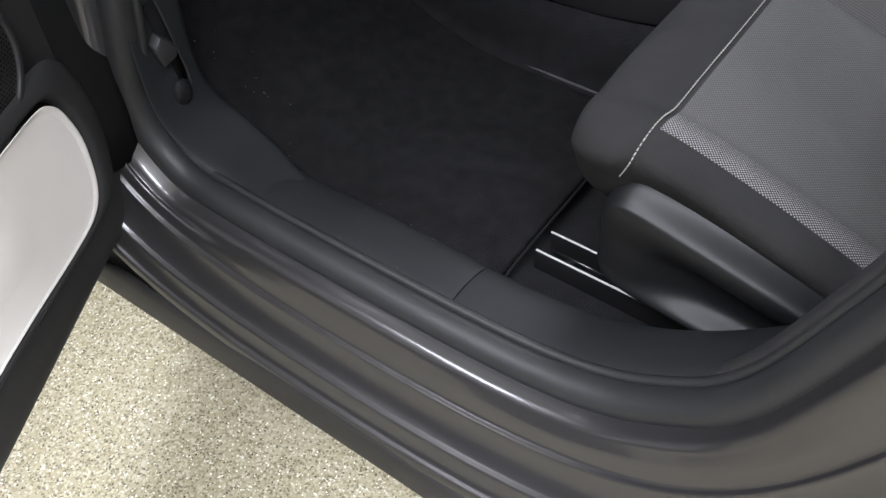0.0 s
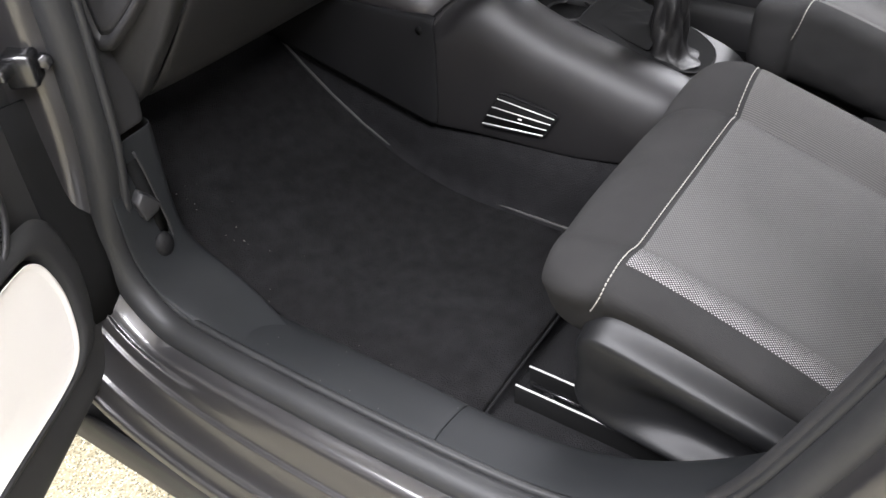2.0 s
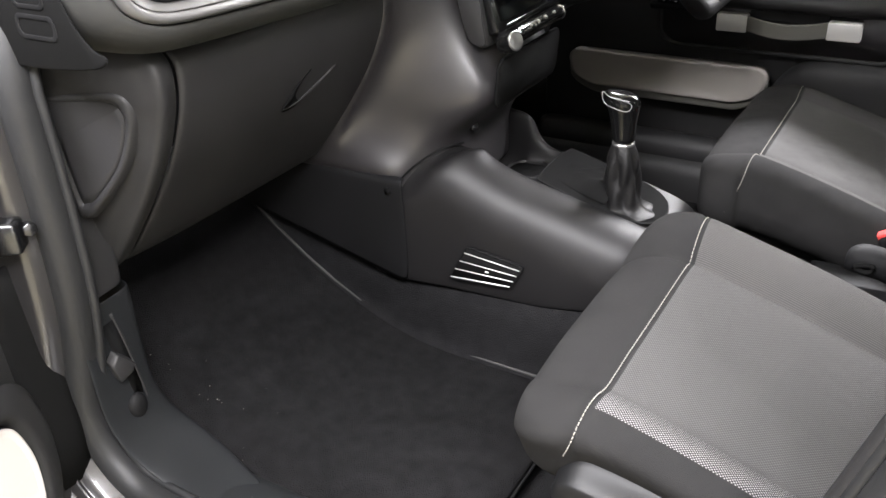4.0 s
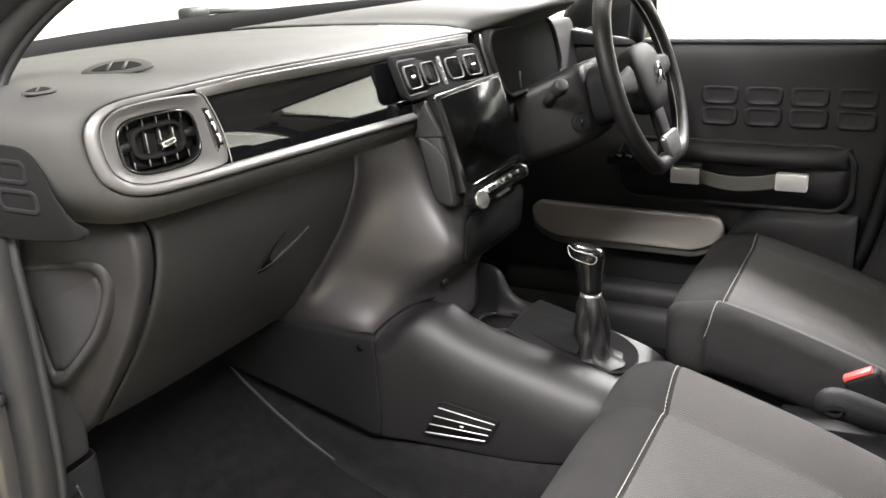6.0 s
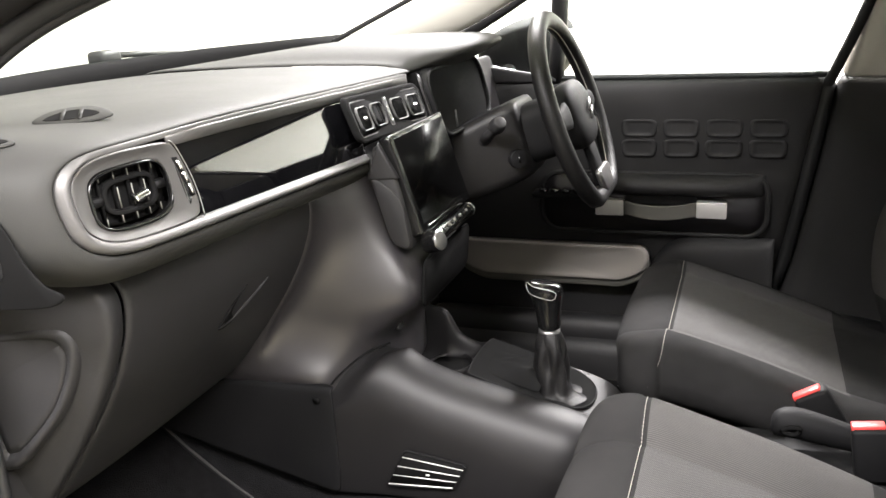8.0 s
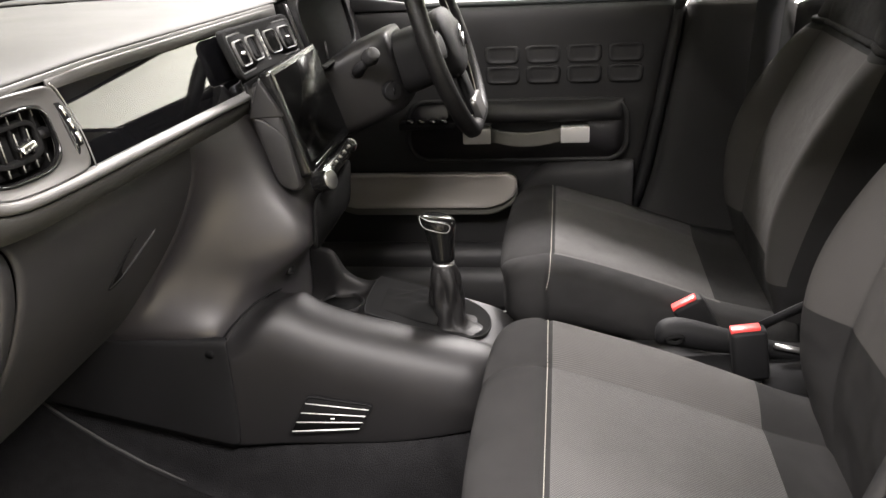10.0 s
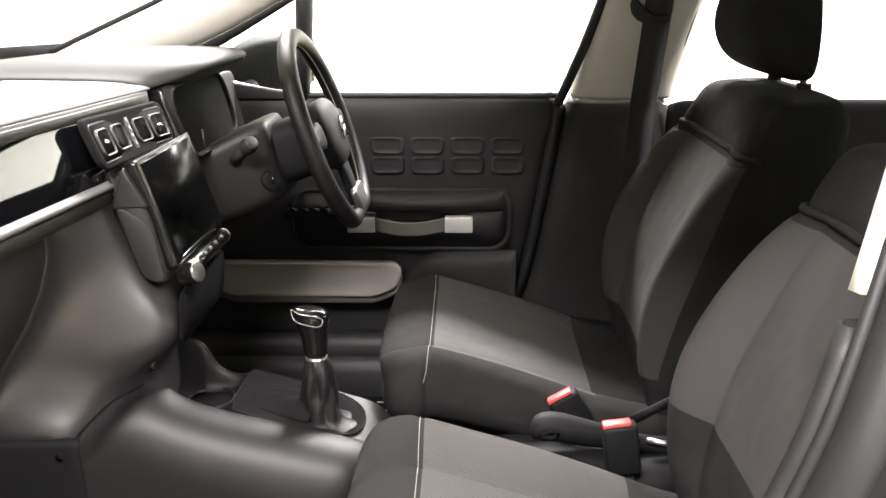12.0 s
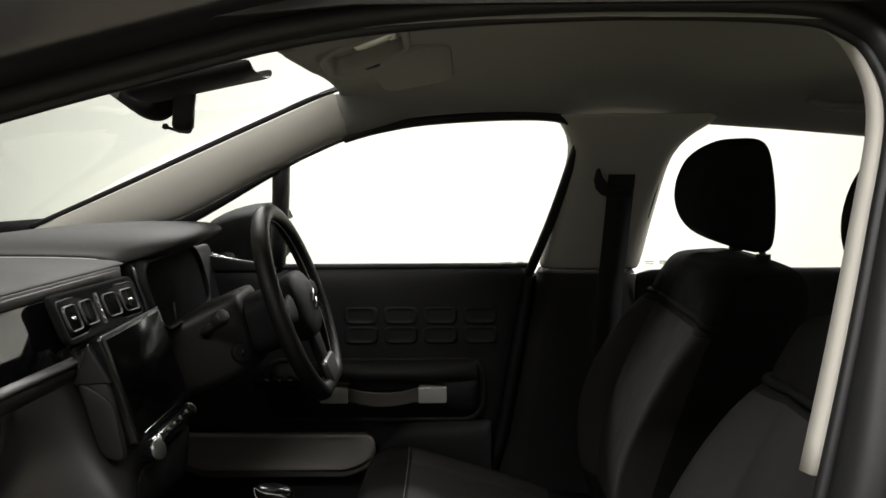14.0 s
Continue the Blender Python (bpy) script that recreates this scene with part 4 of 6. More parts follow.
def dashboard():
    d = thing("dashboard", "dark grey soft dashboard with silver band and gloss black panel", "dashboard", (0, 0.6, 0.9))
    # soft skin: top pad, rounded outer end and the roll under the band in one sheet
    rows = []
    side = ((0.0, 0.004), (0.003, 0.0), (0.013, 0.007), (0.022, 0.022), (0.027, 0.048), (0.030, 0.085), (0.030, 0.13), (0.030, 0.19))
    for x, z, ex, ez in band_outline(0.081, 0.0505, 0.0505, (0.165, -0.03)):
        y = front_y(x, z)
        back = 1.03 - 0.50 * x * x - y
        top = ((-0.003, 0.004), (0.0015, -0.001), (0.006, 0.008), (0.0095, 0.028), (0.0125, 0.075), (0.015, 0.30 * back), (0.014, 0.65 * back), (0.006, back))
        u = max(0.0, ez) ** 1.5
        v = max(0.0, -ez) ** 2
        low = ((0.0, 0.004), (0.003, 0.0), (0.012, 0.002), (0.022, 0.010), (0.030, 0.022), (0.035, 0.036), (0.037, 0.052), (0.038, 0.09))
        mixed = [((a * (1 - v) + g * v) * (1 - u) + e * u, (b * (1 - v) + h * v) * (1 - u) + f * u) for (a, b), (e, f), (g, h) in zip(side, top, low)]
        rows.append([(x + ex * m, y + n, z + ez * m) for m, n in mixed])
    part("dash_skin", grid(rows), DASH, d, "soft grained dash top and rounded end", sub=2, thick=0.005)
    # driver's side top with the instrument hood
    rows = []
    for x, k in ((0.155, 0.0), (0.175, 0.12), (0.20, 0.5), (0.25, 0.9), (0.33, 1.0), (0.42, 1.0), (0.50, 0.9), (0.55, 0.55), (0.60, 0.15), (0.66, 0.0), (0.72, 0.0)):
        back = 1.03 - 0.50 * abs(x) ** 2
        y = 0.462 - 0.105 * k
        h = 0.034 * k
        rows.append([(x, back, 1.110), (x, back - 0.03, 1.116), (x, back * 0.7 + y * 0.3, 1.120 + 0.5 * h), (x, back * 0.4 + y * 0.6, 1.122 + 0.95 * h), (x, y + 0.05, 1.119 + h), (x, y + 0.012, 1.113 + h), (x, y, 1.102 + h), (x, y + 0.012, 1.092 + h), (x, y + 0.09, 1.086)])
    part("instrument_hood", grid(rows), DASH, d, "curved instrument hood", sub=2, thick=0.006)
    rows = []
    for x in (-0.66, -0.62, -0.55, -0.45, -0.30, -0.15, 0.0, 0.16):
        rows.append([(x, front_y(x, z) + 0.03, z) for z in (1.108, 1.08, 1.04, 1.015, 1.0)])
    part("band_backing", grid(rows), VOID, d, thick=0.004)
    # satin band: a raised ridge round the outer end, thin above and broad below
    outer, inner = band_outline(0.081, 0.0505, 0.0505), band_outline(0.0685, 0.0445, 0.0385)
    rows = []
    for (x0, z0, ex, ez), (x1, z1, _, _) in zip(outer, inner):
        row = []
        for s, c in ((-0.03, -0.006), (0.0, 0.0), (0.2, 0.0045), (0.45, 0.0060), (0.72, 0.0048), (0.95, 0.001), (1.05, -0.004)):
            x, z = x0 + (x1 - x0) * s, z0 + (z1 - z0) * s
            row.append((x, front_y(x, z) - c * (0.08 if ez > 0.8 else 1.0), z))
        rows.append(row)
    part("satin_band", grid(rows), SILVER, d, "satin silver band", sub=1, thick=0.002)
    # satin lip above the gloss panel
    rows = []
    for x in np.linspace(0.13, -0.535, 10):
        t = 1.1145 - 0.029 * max(0.0, x + 0.45)
        g = 1.107 - 0.030 * max(0.0, x + 0.50)
        rows.append([(x, front_y(x, t) + 0.002, t + 0.001), (x, front_y(x, t) + 0.0015, t - 0.001), (x, front_y(x, g) + 0.002, g), (x, front_y(x, g) + 0.006, g - 0.0005)])
    part("upper_lip", grid(rows), VENTTRIM, d, "satin grey lip above the gloss panel", thick=0.003)
    # gloss panel, hollowed between its edges
    rows = []
    for x in (-0.534, -0.530, -0.50, -0.45, -0.40, -0.28, -0.16, -0.125, -0.10):
        lo, hi = 1.028 - 0.044 * (x + 0.55), 1.1075 - 0.030 * max(0.0, x + 0.50)
        rows.append([(x, front_y(x, lo) + 0.0035 + 0.06 * (z - lo) + 2.7 * (z - lo) ** 2, z) for z in (lo - 0.004, lo - 0.003, lo + 0.012, lo + 0.030, lo + 0.048, lo + 0.066, hi - 0.001, hi)])
    part("gloss_panel", grid(rows), PIANO, d, "gloss black dash panel", sub=2, thick=0.004)
    # side vent: surround, ring, well, slats
    def place(a, b, c):
        x, z = -0.600 + a, 1.0695 + b
        return (x - c * 0.2, front_y(x, z) - c * 0.96, z - c * 0.2)
    loop = [(x + 0.600, z - 1.0695) for x, z, _, _ in band_outline(0.0685, 0.0445, 0.0385) if x < -0.59]
    loop = [Vector((a, b, 0)) for a, b in [(0.066, 0.042), (0.02, 0.044)] + loop + [(0.02, -0.039), (0.055, -0.0405), (0.079, -0.040), (0.0815, -0.022), (0.0815, -0.004), (0.0785, 0.016), (0.073, 0.036)]]
    def oval(ang, w, h):
        c, s = math.cos(ang), math.sin(ang)
        return Vector((math.copysign(abs(c) ** 0.58, c) * w + 0.10 * math.copysign(abs(s) ** 0.58, s) * h, math.copysign(abs(s) ** 0.58, s) * h, 0))
    rings = []
    for s, c in ((0.0, -0.002), (0.0, 0.0015), (0.10, 0.0012), (0.4, -0.002), (0.75, -0.0045), (0.92, -0.0045), (1.0, -0.005), (1.0, -0.012)):
        rings.append([place(*(q.lerp(oval(math.atan2(q.y / 0.60, q.x), 0.0515, 0.0300), s)).xy, c) for q in loop])
    surround = part("vent_surround", grid(rings, loop_u=True), SILVER, d, "satin silver vent surround", sub=1)
    part("surround_edge", tube(spline([place(*q, 0.002) for q in ((0.067, 0.0425), (0.0735, 0.036), (0.0795, 0.016), (0.0825, -0.004), (0.0825, -0.022), (0.080, -0.041))], 3), 0.0008, sides=6), DULLCHROME, surround, "thin chrome edge")
    ringpts = lambda w, h: [tuple(oval(k * math.tau / 40, w, h).xy) for k in range(40)]
    deep = lambda e: (lambda a, b, c: place(a, b, c - e))
    vent = part("side_vent", frame_ring(ringpts(0.0512, 0.0297), ringpts(0.0485, 0.0272), 0.007, deep(0.010)), GLOSS, surround, "gloss black vent rim", bevel=0.001)
    part("vent_well", sheet_plate(ringpts(0.050, 0.029), 0.001, deep(0.020)), VOID, vent)
    part("vent_ring", frame_ring(ringpts(0.034, 0.0175), ringpts(0.029, 0.0135), 0.007, deep(0.016)), VOID, surround, "black inner vent ring", bevel=0.001)
    for k in range(5):
        a = -0.0345 + 0.0172 * k
        h = 0.026 * (1 - (a / 0.08) ** 2)
        lean = lambda b: 0.16 * b
        part("vent_slat", plate([(a - 0.0007 - lean(h), -h), (a + 0.0007 - lean(h), -h), (a + 0.0007 + lean(h), h), (a - 0.0007 + lean(h), h)], 0.007, deep(0.018)), VOID, surround)
        # Short pale strips paint the glints along the slat edges.
        for b0, b1 in ((-0.024, -0.017), (0.017, 0.024)):
            part("slat_edge", plate([(a - 0.0006 + lean(b0), b0), (a + 0.0006 + lean(b0), b0), (a + 0.0006 + lean(b1), b1), (a - 0.0006 + lean(b1), b1)], 0.0006, deep(0.0105)), STRAP, surround, "pale strip painted as a slat glint")
        if k in (1, 2, 3):
            part("slat_edge", plate([(a - 0.0006 - lean(0.010), -0.010), (a + 0.0006 - lean(0.010), -0.010), (a + 0.0006 + lean(0.010), 0.010), (a - 0.0006 + lean(0.010), 0.010)], 0.0006, deep(0.0090)), STRAP, surround, "pale strip painted as a slat glint")
    for sgn in (-1, 1):
        part("vent_link", plate([(sgn * 0.034, -0.004), (sgn * 0.049, -0.005), (sgn * 0.049, 0.003), (sgn * 0.034, 0.003)][::sgn], 0.006, deep(0.016)), DEEP, surround)
    part("vent_tab", plate([(a + 0.003, b + 0.16 * a) for a, b in rounded(0.019, 0.0062, 0.0025, 3)], 0.012, deep(0.009)), CHROME, surround, "chrome vent tab", bevel=0.001)
    arc = lambda t, e: (0.0655 + 0.0065 * math.sin(math.pi * (0.1 + 0.42 * t)) + e + 0.003 * t, 0.024 - 0.042 * t)
    part("thumb_wheel", plate([arc(t / 6, -0.0032) for t in range(7)] + [arc(t / 6, 0.0032) for t in range(6, -1, -1)], 0.003, deep(0.002)), VOID, surround)
    for t0 in (0.06, 0.37, 0.68):
        part("wheel_mark", plate([arc(t0 + 0.25 * t / 3, -0.0018) for t in range(4)] + [arc(t0 + 0.25 * t / 3, 0.0018) for t in range(3, -1, -1)], 0.003, deep(-0.0005)), CHROME, surround)
    # end cap below the seam at the outer end, with two sunken pads
    cap = lambda a, b, c: (-0.7085 - c, a, b)
    seam = spline([(0.61, 1.086, 0), (0.552, 1.085, 0), (0.522, 1.081, 0), (0.503, 1.063, 0), (0.489, 1.034, 0), (0.470, 1.013, 0), (0.450, 1.004, 0), (0.47, 0.992, 0), (0.54, 0.984, 0), (0.61, 0.982, 0)], 4)
    end = part("end_cap", plate([(q.x, q.y) for q in seam], 0.0035, cap), VOID, d, "black end cap of the dash", bevel=0.002)
    for b, w, a in ((1.058, 0.050, 0.548), (1.027, 0.062, 0.545)):
        part("end_pad", frame_ring([(a + p, b + q) for p, q in rounded(w, 0.026, 0.009, 4)], [(a + p, b + q) for p, q in rounded(w - 0.010, 0.016, 0.006, 4)], 0.0012, lambda p, q, c: cap(p, q, c + 0.0035)), DEEP, end, bevel=0.0006)
    # demister outlets on the top, tilted towards the cabin
    def outlet(name, cx, cy, cz, k, label, ribs):
        slot = lambda a, b, c: Vector((cx + (a * 0.50 + b * 1.15) * k, cy + (-a * 0.86 + b * 0.66) * k, cz + 0.45 * b * k + c))
        lens = spline([(-0.048, -0.008, 0), (-0.030, 0.010, 0), (0.0, 0.017, 0), (0.028, 0.015, 0), (0.052, -0.002, 0), (0.030, -0.013, 0), (0.0, -0.016, 0), (-0.030, -0.015, 0)], 3, closed=True)
        g = part(name, plate([(q.x, q.y) for q in lens], 0.0028, slot), DASH, d, label, bevel=0.0012)
        # The slots are not cut: their dark inside is a flat black shape.
        hole = spline([(-0.034, -0.008, 0), (-0.014, 0.006, 0), (0.012, 0.009, 0), (0.034, 0.0, 0), (0.018, -0.007, 0), (-0.010, -0.010, 0)], 3, closed=True)
        part("slot", plate([(q.x, q.y) for q in hole], 0.0034, slot), VOID, g, smooth=False)
        for a in ribs:
            part("rib", plate([(a - 0.0022, -0.0105), (a + 0.0022, -0.0105), (a + 0.0022, 0.010), (a - 0.0022, 0.010)], 0.0046, slot), DASH, g)
    outlet("demister", -0.545, 0.558, 1.1375, 0.82, "small demister outlet with three slots", (-0.011, 0.011))
    outlet("side_slot", -0.662, 0.546, 1.1300, 0.36, "small slot outlet", (0.0,))
    # glovebox
    gl = []
    heights = ((0.990, 0.500), (0.974, 0.470), (0.945, 0.470), (0.92, 0.474), (0.885, 0.488), (0.85, 0.505), (0.81, 0.531), (0.77, 0.56), (0.735, 0.588), (0.70, 0.615), (0.680, 0.637), (0.671, 0.652))
    bow = lambda x: 0.8 * max(0.0, -0.5 - x) ** 2
    for x in (-0.603, -0.5985, -0.592, -0.50, -0.38, -0.24, -0.214, -0.209):
        k = 0.004 if x in (-0.603, -0.209) else 0.0
        gl.append([(x, y + bow(x) + k, z) for z, y in heights] + [(x, 0.69, 0.667), (x, 0.86, 0.70)])
    glove = part("glovebox", grid(gl), BLACK, d, "grained black glovebox lid", sub=2, thick=0.004)
    lid = lambda z: float(np.interp(z, [q for q, _ in heights[::-1]], [q for _, q in heights[::-1]]))
    hp = lambda a, b, c: (-0.362 + a, lid(0.868 + b) - c, 0.868 + b)
    # Flat claw of black paints the shade of the finger recess onto the lid.
    claw = spline([(-0.056, -0.022, 0), (-0.036, -0.026, 0), (-0.022, -0.020, 0), (-0.034, -0.006, 0), (-0.028, 0.012, 0), (-0.012, 0.026, 0), (-0.034, 0.012, 0), (-0.048, -0.004, 0)], 3, closed=True)
    part("handle_recess", plate([(q.x, q.y) for q in claw], 0.0015, hp), VOID, glove, "black shape for the shaded finger recess")
    blade = [(0.046 - 0.104 * t, 0.014 - 0.006 * t - 0.040 * (t * (2 - t)) + (0.012 * t * t)) for t in np.linspace(0, 1, 9)]
    part("handle", grid([[hp(a, b + e, c) for e, c in ((0.008 * math.sin(math.pi * min(1, 0.15 + i / 8)), 0.0005), (0.003, 0.0022), (0.0, 0.0030), (-0.002, 0.0005))] for i, (a, b) in enumerate(blade)]), BLACK, glove, "black glovebox handle", sub=1, thick=0.002)
    # outer end panel: a rounded ridge beside the glovebox, then a face with a three-cornered recess
    rows = []
    for z, y in heights:
        y += bow(-0.603)
        b = max(0.0, y - 0.50)
        rows.append([(-0.6045, y + 0.012, z), (-0.606, y + 0.003, z), (-0.614, y - 0.001, z), (-0.628, y - 0.005, z), (-0.636, y - 0.002, z), (-0.640, y + 0.008, z), (-0.643, y + 0.014, z), (-0.649 - 0.05 * b, y + 0.026, z), (-0.660 - 0.05 * b, y + 0.060, z), (-0.690, max(y + 0.14, 0.63), z)])
    endp = part("end_panel", grid(rows), BLACK, d, "grained black dash end panel", sub=2, thick=0.004)
    rp = lambda a, b, c: (-0.6515 - 0.29 * (a - 0.515) - 0.96 * c, a - 0.28 * c, b)
    tri = spline([(0.620, 0.925, 0), (0.606, 0.938, 0), (0.535, 0.944, 0), (0.513, 0.934, 0), (0.511, 0.905, 0), (0.536, 0.850, 0), (0.583, 0.797, 0), (0.600, 0.788, 0), (0.610, 0.80, 0)], 4, closed=True)
    mid = Vector((0.574, 0.882, 0))
    part("recess_rim", grid([[rp(*(mid.lerp(q, s)).xy, c) for q in tri] for s, c in ((1.06, -0.006), (1.0, 0.003), (0.92, 0.0055), (0.85, 0.004), (0.80, -0.002))], loop_u=True), BLACK, endp, "raised rim of the side recess", sub=1)
    part("recess_face", sheet_plate([((q - mid).x, (q - mid).y) for q in [mid.lerp(q, 0.82) for q in tri]], 0.001, lambda a, b, c: rp(mid.x + a, mid.y + b, c - 0.001)), BLACK, endp)
    # centre fascia: flares from the glovebox to the screen, bulges and tucks in above the console
    rows = []
    for z, yl, yf, w in ((0.99, 0.482, 0.436, 0.118), (0.95, 0.470, 0.422, 0.118), (0.91, 0.477, 0.411, 0.120), (0.87, 0.494, 0.392, 0.124), (0.83, 0.515, 0.367, 0.131), (0.80, 0.535, 0.353, 0.136), (0.775, 0.555, 0.354, 0.136), (0.75, 0.575, 0.374, 0.130), (0.725, 0.594, 0.400, 0.126), (0.70, 0.613, 0.422, 0.124), (0.68, 0.632, 0.434, 0.126), (0.664, 0.648, 0.44, 0.13), (0.62, 0.66, 0.45, 0.13)):
        h = [(-0.216, yl + 0.03), (-0.211, yl + 0.004), (-0.204, yl - 0.001), (-0.190, yl * 0.985 + yf * 0.015), (-0.173, yl * 0.86 + yf * 0.14), (-w - 0.018, yl * 0.38 + yf * 0.62), (-w, yf + 0.005), (-w + 0.022, yf - 0.006), (-0.06, yf - 0.008), (0, yf - 0.008)]
        sq = [(-0.210, yl + 0.03), (-0.208, yl), (-0.205, yl - 0.03), (-0.203, 0.555), (-0.200, 0.515), (-0.190, 0.490), (-0.165, 0.474), (-0.115, 0.436), (-0.075, 0.414), (0, 0.405)]
        q = min(1.0, max(0.0, (0.80 - z) / 0.13)) ** 1.8
        n = 0.03 if z < 0.65 else 0.0
        h = [(a + (c - a) * q + n * (a < -0.15), b + (e - b) * q) for (a, b), (c, e) in zip(h, sq)]
        rows.append([(a, b, z) for a, b in h] + [(-a, b, z) for a, b in h[-2::-1]])
    stack = part("centre_fascia", grid(rows), SATIN, d, "moulded satin black centre fascia", sub=2, thick=0.004)
    cub = lambda a, b, c: (0.004 + a, 0.3485 - c - 0.10 * b, 0.806 + b)
    # The cubby is flat: a black plate stands for its shaded inside.
    part("cubby", frame_ring(rounded(0.226, 0.082, 0.02, 5), rounded(0.218, 0.074, 0.017, 5), 0.006, cub), VOID, stack, "black rim of the cubby below the screen", bevel=0.004)
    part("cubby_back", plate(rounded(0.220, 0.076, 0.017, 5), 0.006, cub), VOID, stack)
    part("socket", disc((-0.080, 0.404, 0.722), (-0.4, -1, 0.2), 0.008, 0.012, sides=14), STEEL, stack, "small dark metal socket", bevel=0.002)
    # footwell side of the stack
    rows = []
    for y in (0.472, 0.50, 0.56, 0.62, 0.70, 0.80, 0.92):
        o = -0.05 * (y - 0.46)
        b = 0.468 + 0.30 * max(0.0, y - 0.47)
        rows.append([(-0.1960 + o, y, b - 0.012), (-0.1975 + o, y, b + 0.4 * (0.660 - b)), (-0.1990 + o, y, b + 0.75 * (0.660 - b)), (-0.2020 + 0.4 * o, y, 0.655), (-0.199 + 0.4 * o, y, 0.660), (-0.185, y, 0.661)])
    foot = part("footwell_panel", grid(rows), DEEP, d, "black footwell side panel", sub=1, thick=0.004)
    # Black disc painted for the dark of a screw hole.
    part("screw", disc((-0.2015, 0.500, 0.638), (1, 0, 0), 0.0065, 0.005, sides=14), VOID, foot)
    part("knee_panel", grid([[(x, 0.60 + 0.25 * (0.72 - z), z) for x in np.linspace(0.15, 0.66, 5)] for z in np.linspace(0.62, 0.99, 5)]), BLACK, d, thick=0.005)
    part("lower_front", grid([[(x, 0.98, z) for x in np.linspace(-0.68, 0.68, 5)] for z in np.linspace(0.4, 1.10, 5)]), BLACK, d, thick=0.005)
    return d


def centre_vents(parent):
    def place(a, b, c):
        return (-0.014 + a, 0.436 - c + 0.38 * b + 0.012 * math.cos(a * 9) - 0.012, 1.0615 + b - 0.045 * a)
    out = part("vent_frame", sheet_plate([(a, b) for a, b in rounded(0.292, 0.066, 0.016, 5)], 0.010, place, steps=8), VOID, parent, "black centre vent pod", bevel=0.003)
    for cx in (-0.072, 0.072):
        part("vent_opening", frame_ring([(cx + a, b) for a, b in rounded(0.128, 0.052, 0.010, 4)], [(cx + a, b) for a, b in rounded(0.124, 0.048, 0.008, 4)], 0.0015, lambda a, b, c: place(a, b, c + 0.0095)), BLACK, out, bevel=0.0006)
        part("vent_back", plate([(cx + a, b) for a, b in rounded(0.124, 0.048, 0.008, 4)], 0.001, lambda a, b, c: place(a, b, c + 0.0095)), VOID, out)
    for cx in (-0.102, -0.042, 0.042, 0.102):
        sh = lambda a, b, c, k=cx: place(a + k, b, c + 0.009)
        part("vent_ring", frame_ring(rounded(0.047, 0.034, 0.009, 5), rounded(0.0446, 0.0316, 0.008, 5), 0.006, sh), SILVER, out, "thin satin vent ring", bevel=0.0006)
        for a in (-0.008, 0.008):
            part("vent_slat", plate([(a - 0.0007, -0.015), (a + 0.0007, -0.015), (a + 0.0007, 0.015), (a - 0.0007, 0.015)], 0.003, sh), VOID, out)
    for cx in (-0.102, 0.102):
        part("vent_tab", plate([(cx + a, b) for a, b in rounded(0.009, 0.0045, 0.002, 3)], 0.008, lambda a, b, c: place(a, b, c + 0.009)), CHROME, out, "chrome vent tab")
    part("divider", plate(rounded(0.014, 0.052, 0.004, 3), 0.004, lambda a, b, c: place(a + 0.08 * b, b, c + 0.0095)), SATIN, out, bevel=0.0012)
    for k in range(4):
        part("wheel_mark", plate([(a - 0.001 + 0.08 * b, 0.017 - 0.011 * k + b) for a, b in rounded(0.0024, 0.007, 0.001, 2)], 0.001, lambda a, b, c: place(a, b, c + 0.0135)), CHROME, out)
    # round cheek between vents and instruments
    part("cheek", grid([[(0.148 + 0.06 * f, 0.418 - 0.014 * math.sin(math.pi * f) + 0.05 * f + 0.3 * b, 1.055 + b) for f in (0, 0.25, 0.5, 0.75, 1)] for b in (-0.055, -0.02, 0.02, 0.046)]), SATIN, parent, sub=1, thick=0.006)
    part("lower_dash", grid([[(x, 0.425 + 0.20 * (z - 1.02), z) for x in (-0.11, 0.0, 0.15, 0.30)] for z in (0.93, 0.97, 1.022)]), BLACK, parent, thick=0.005)


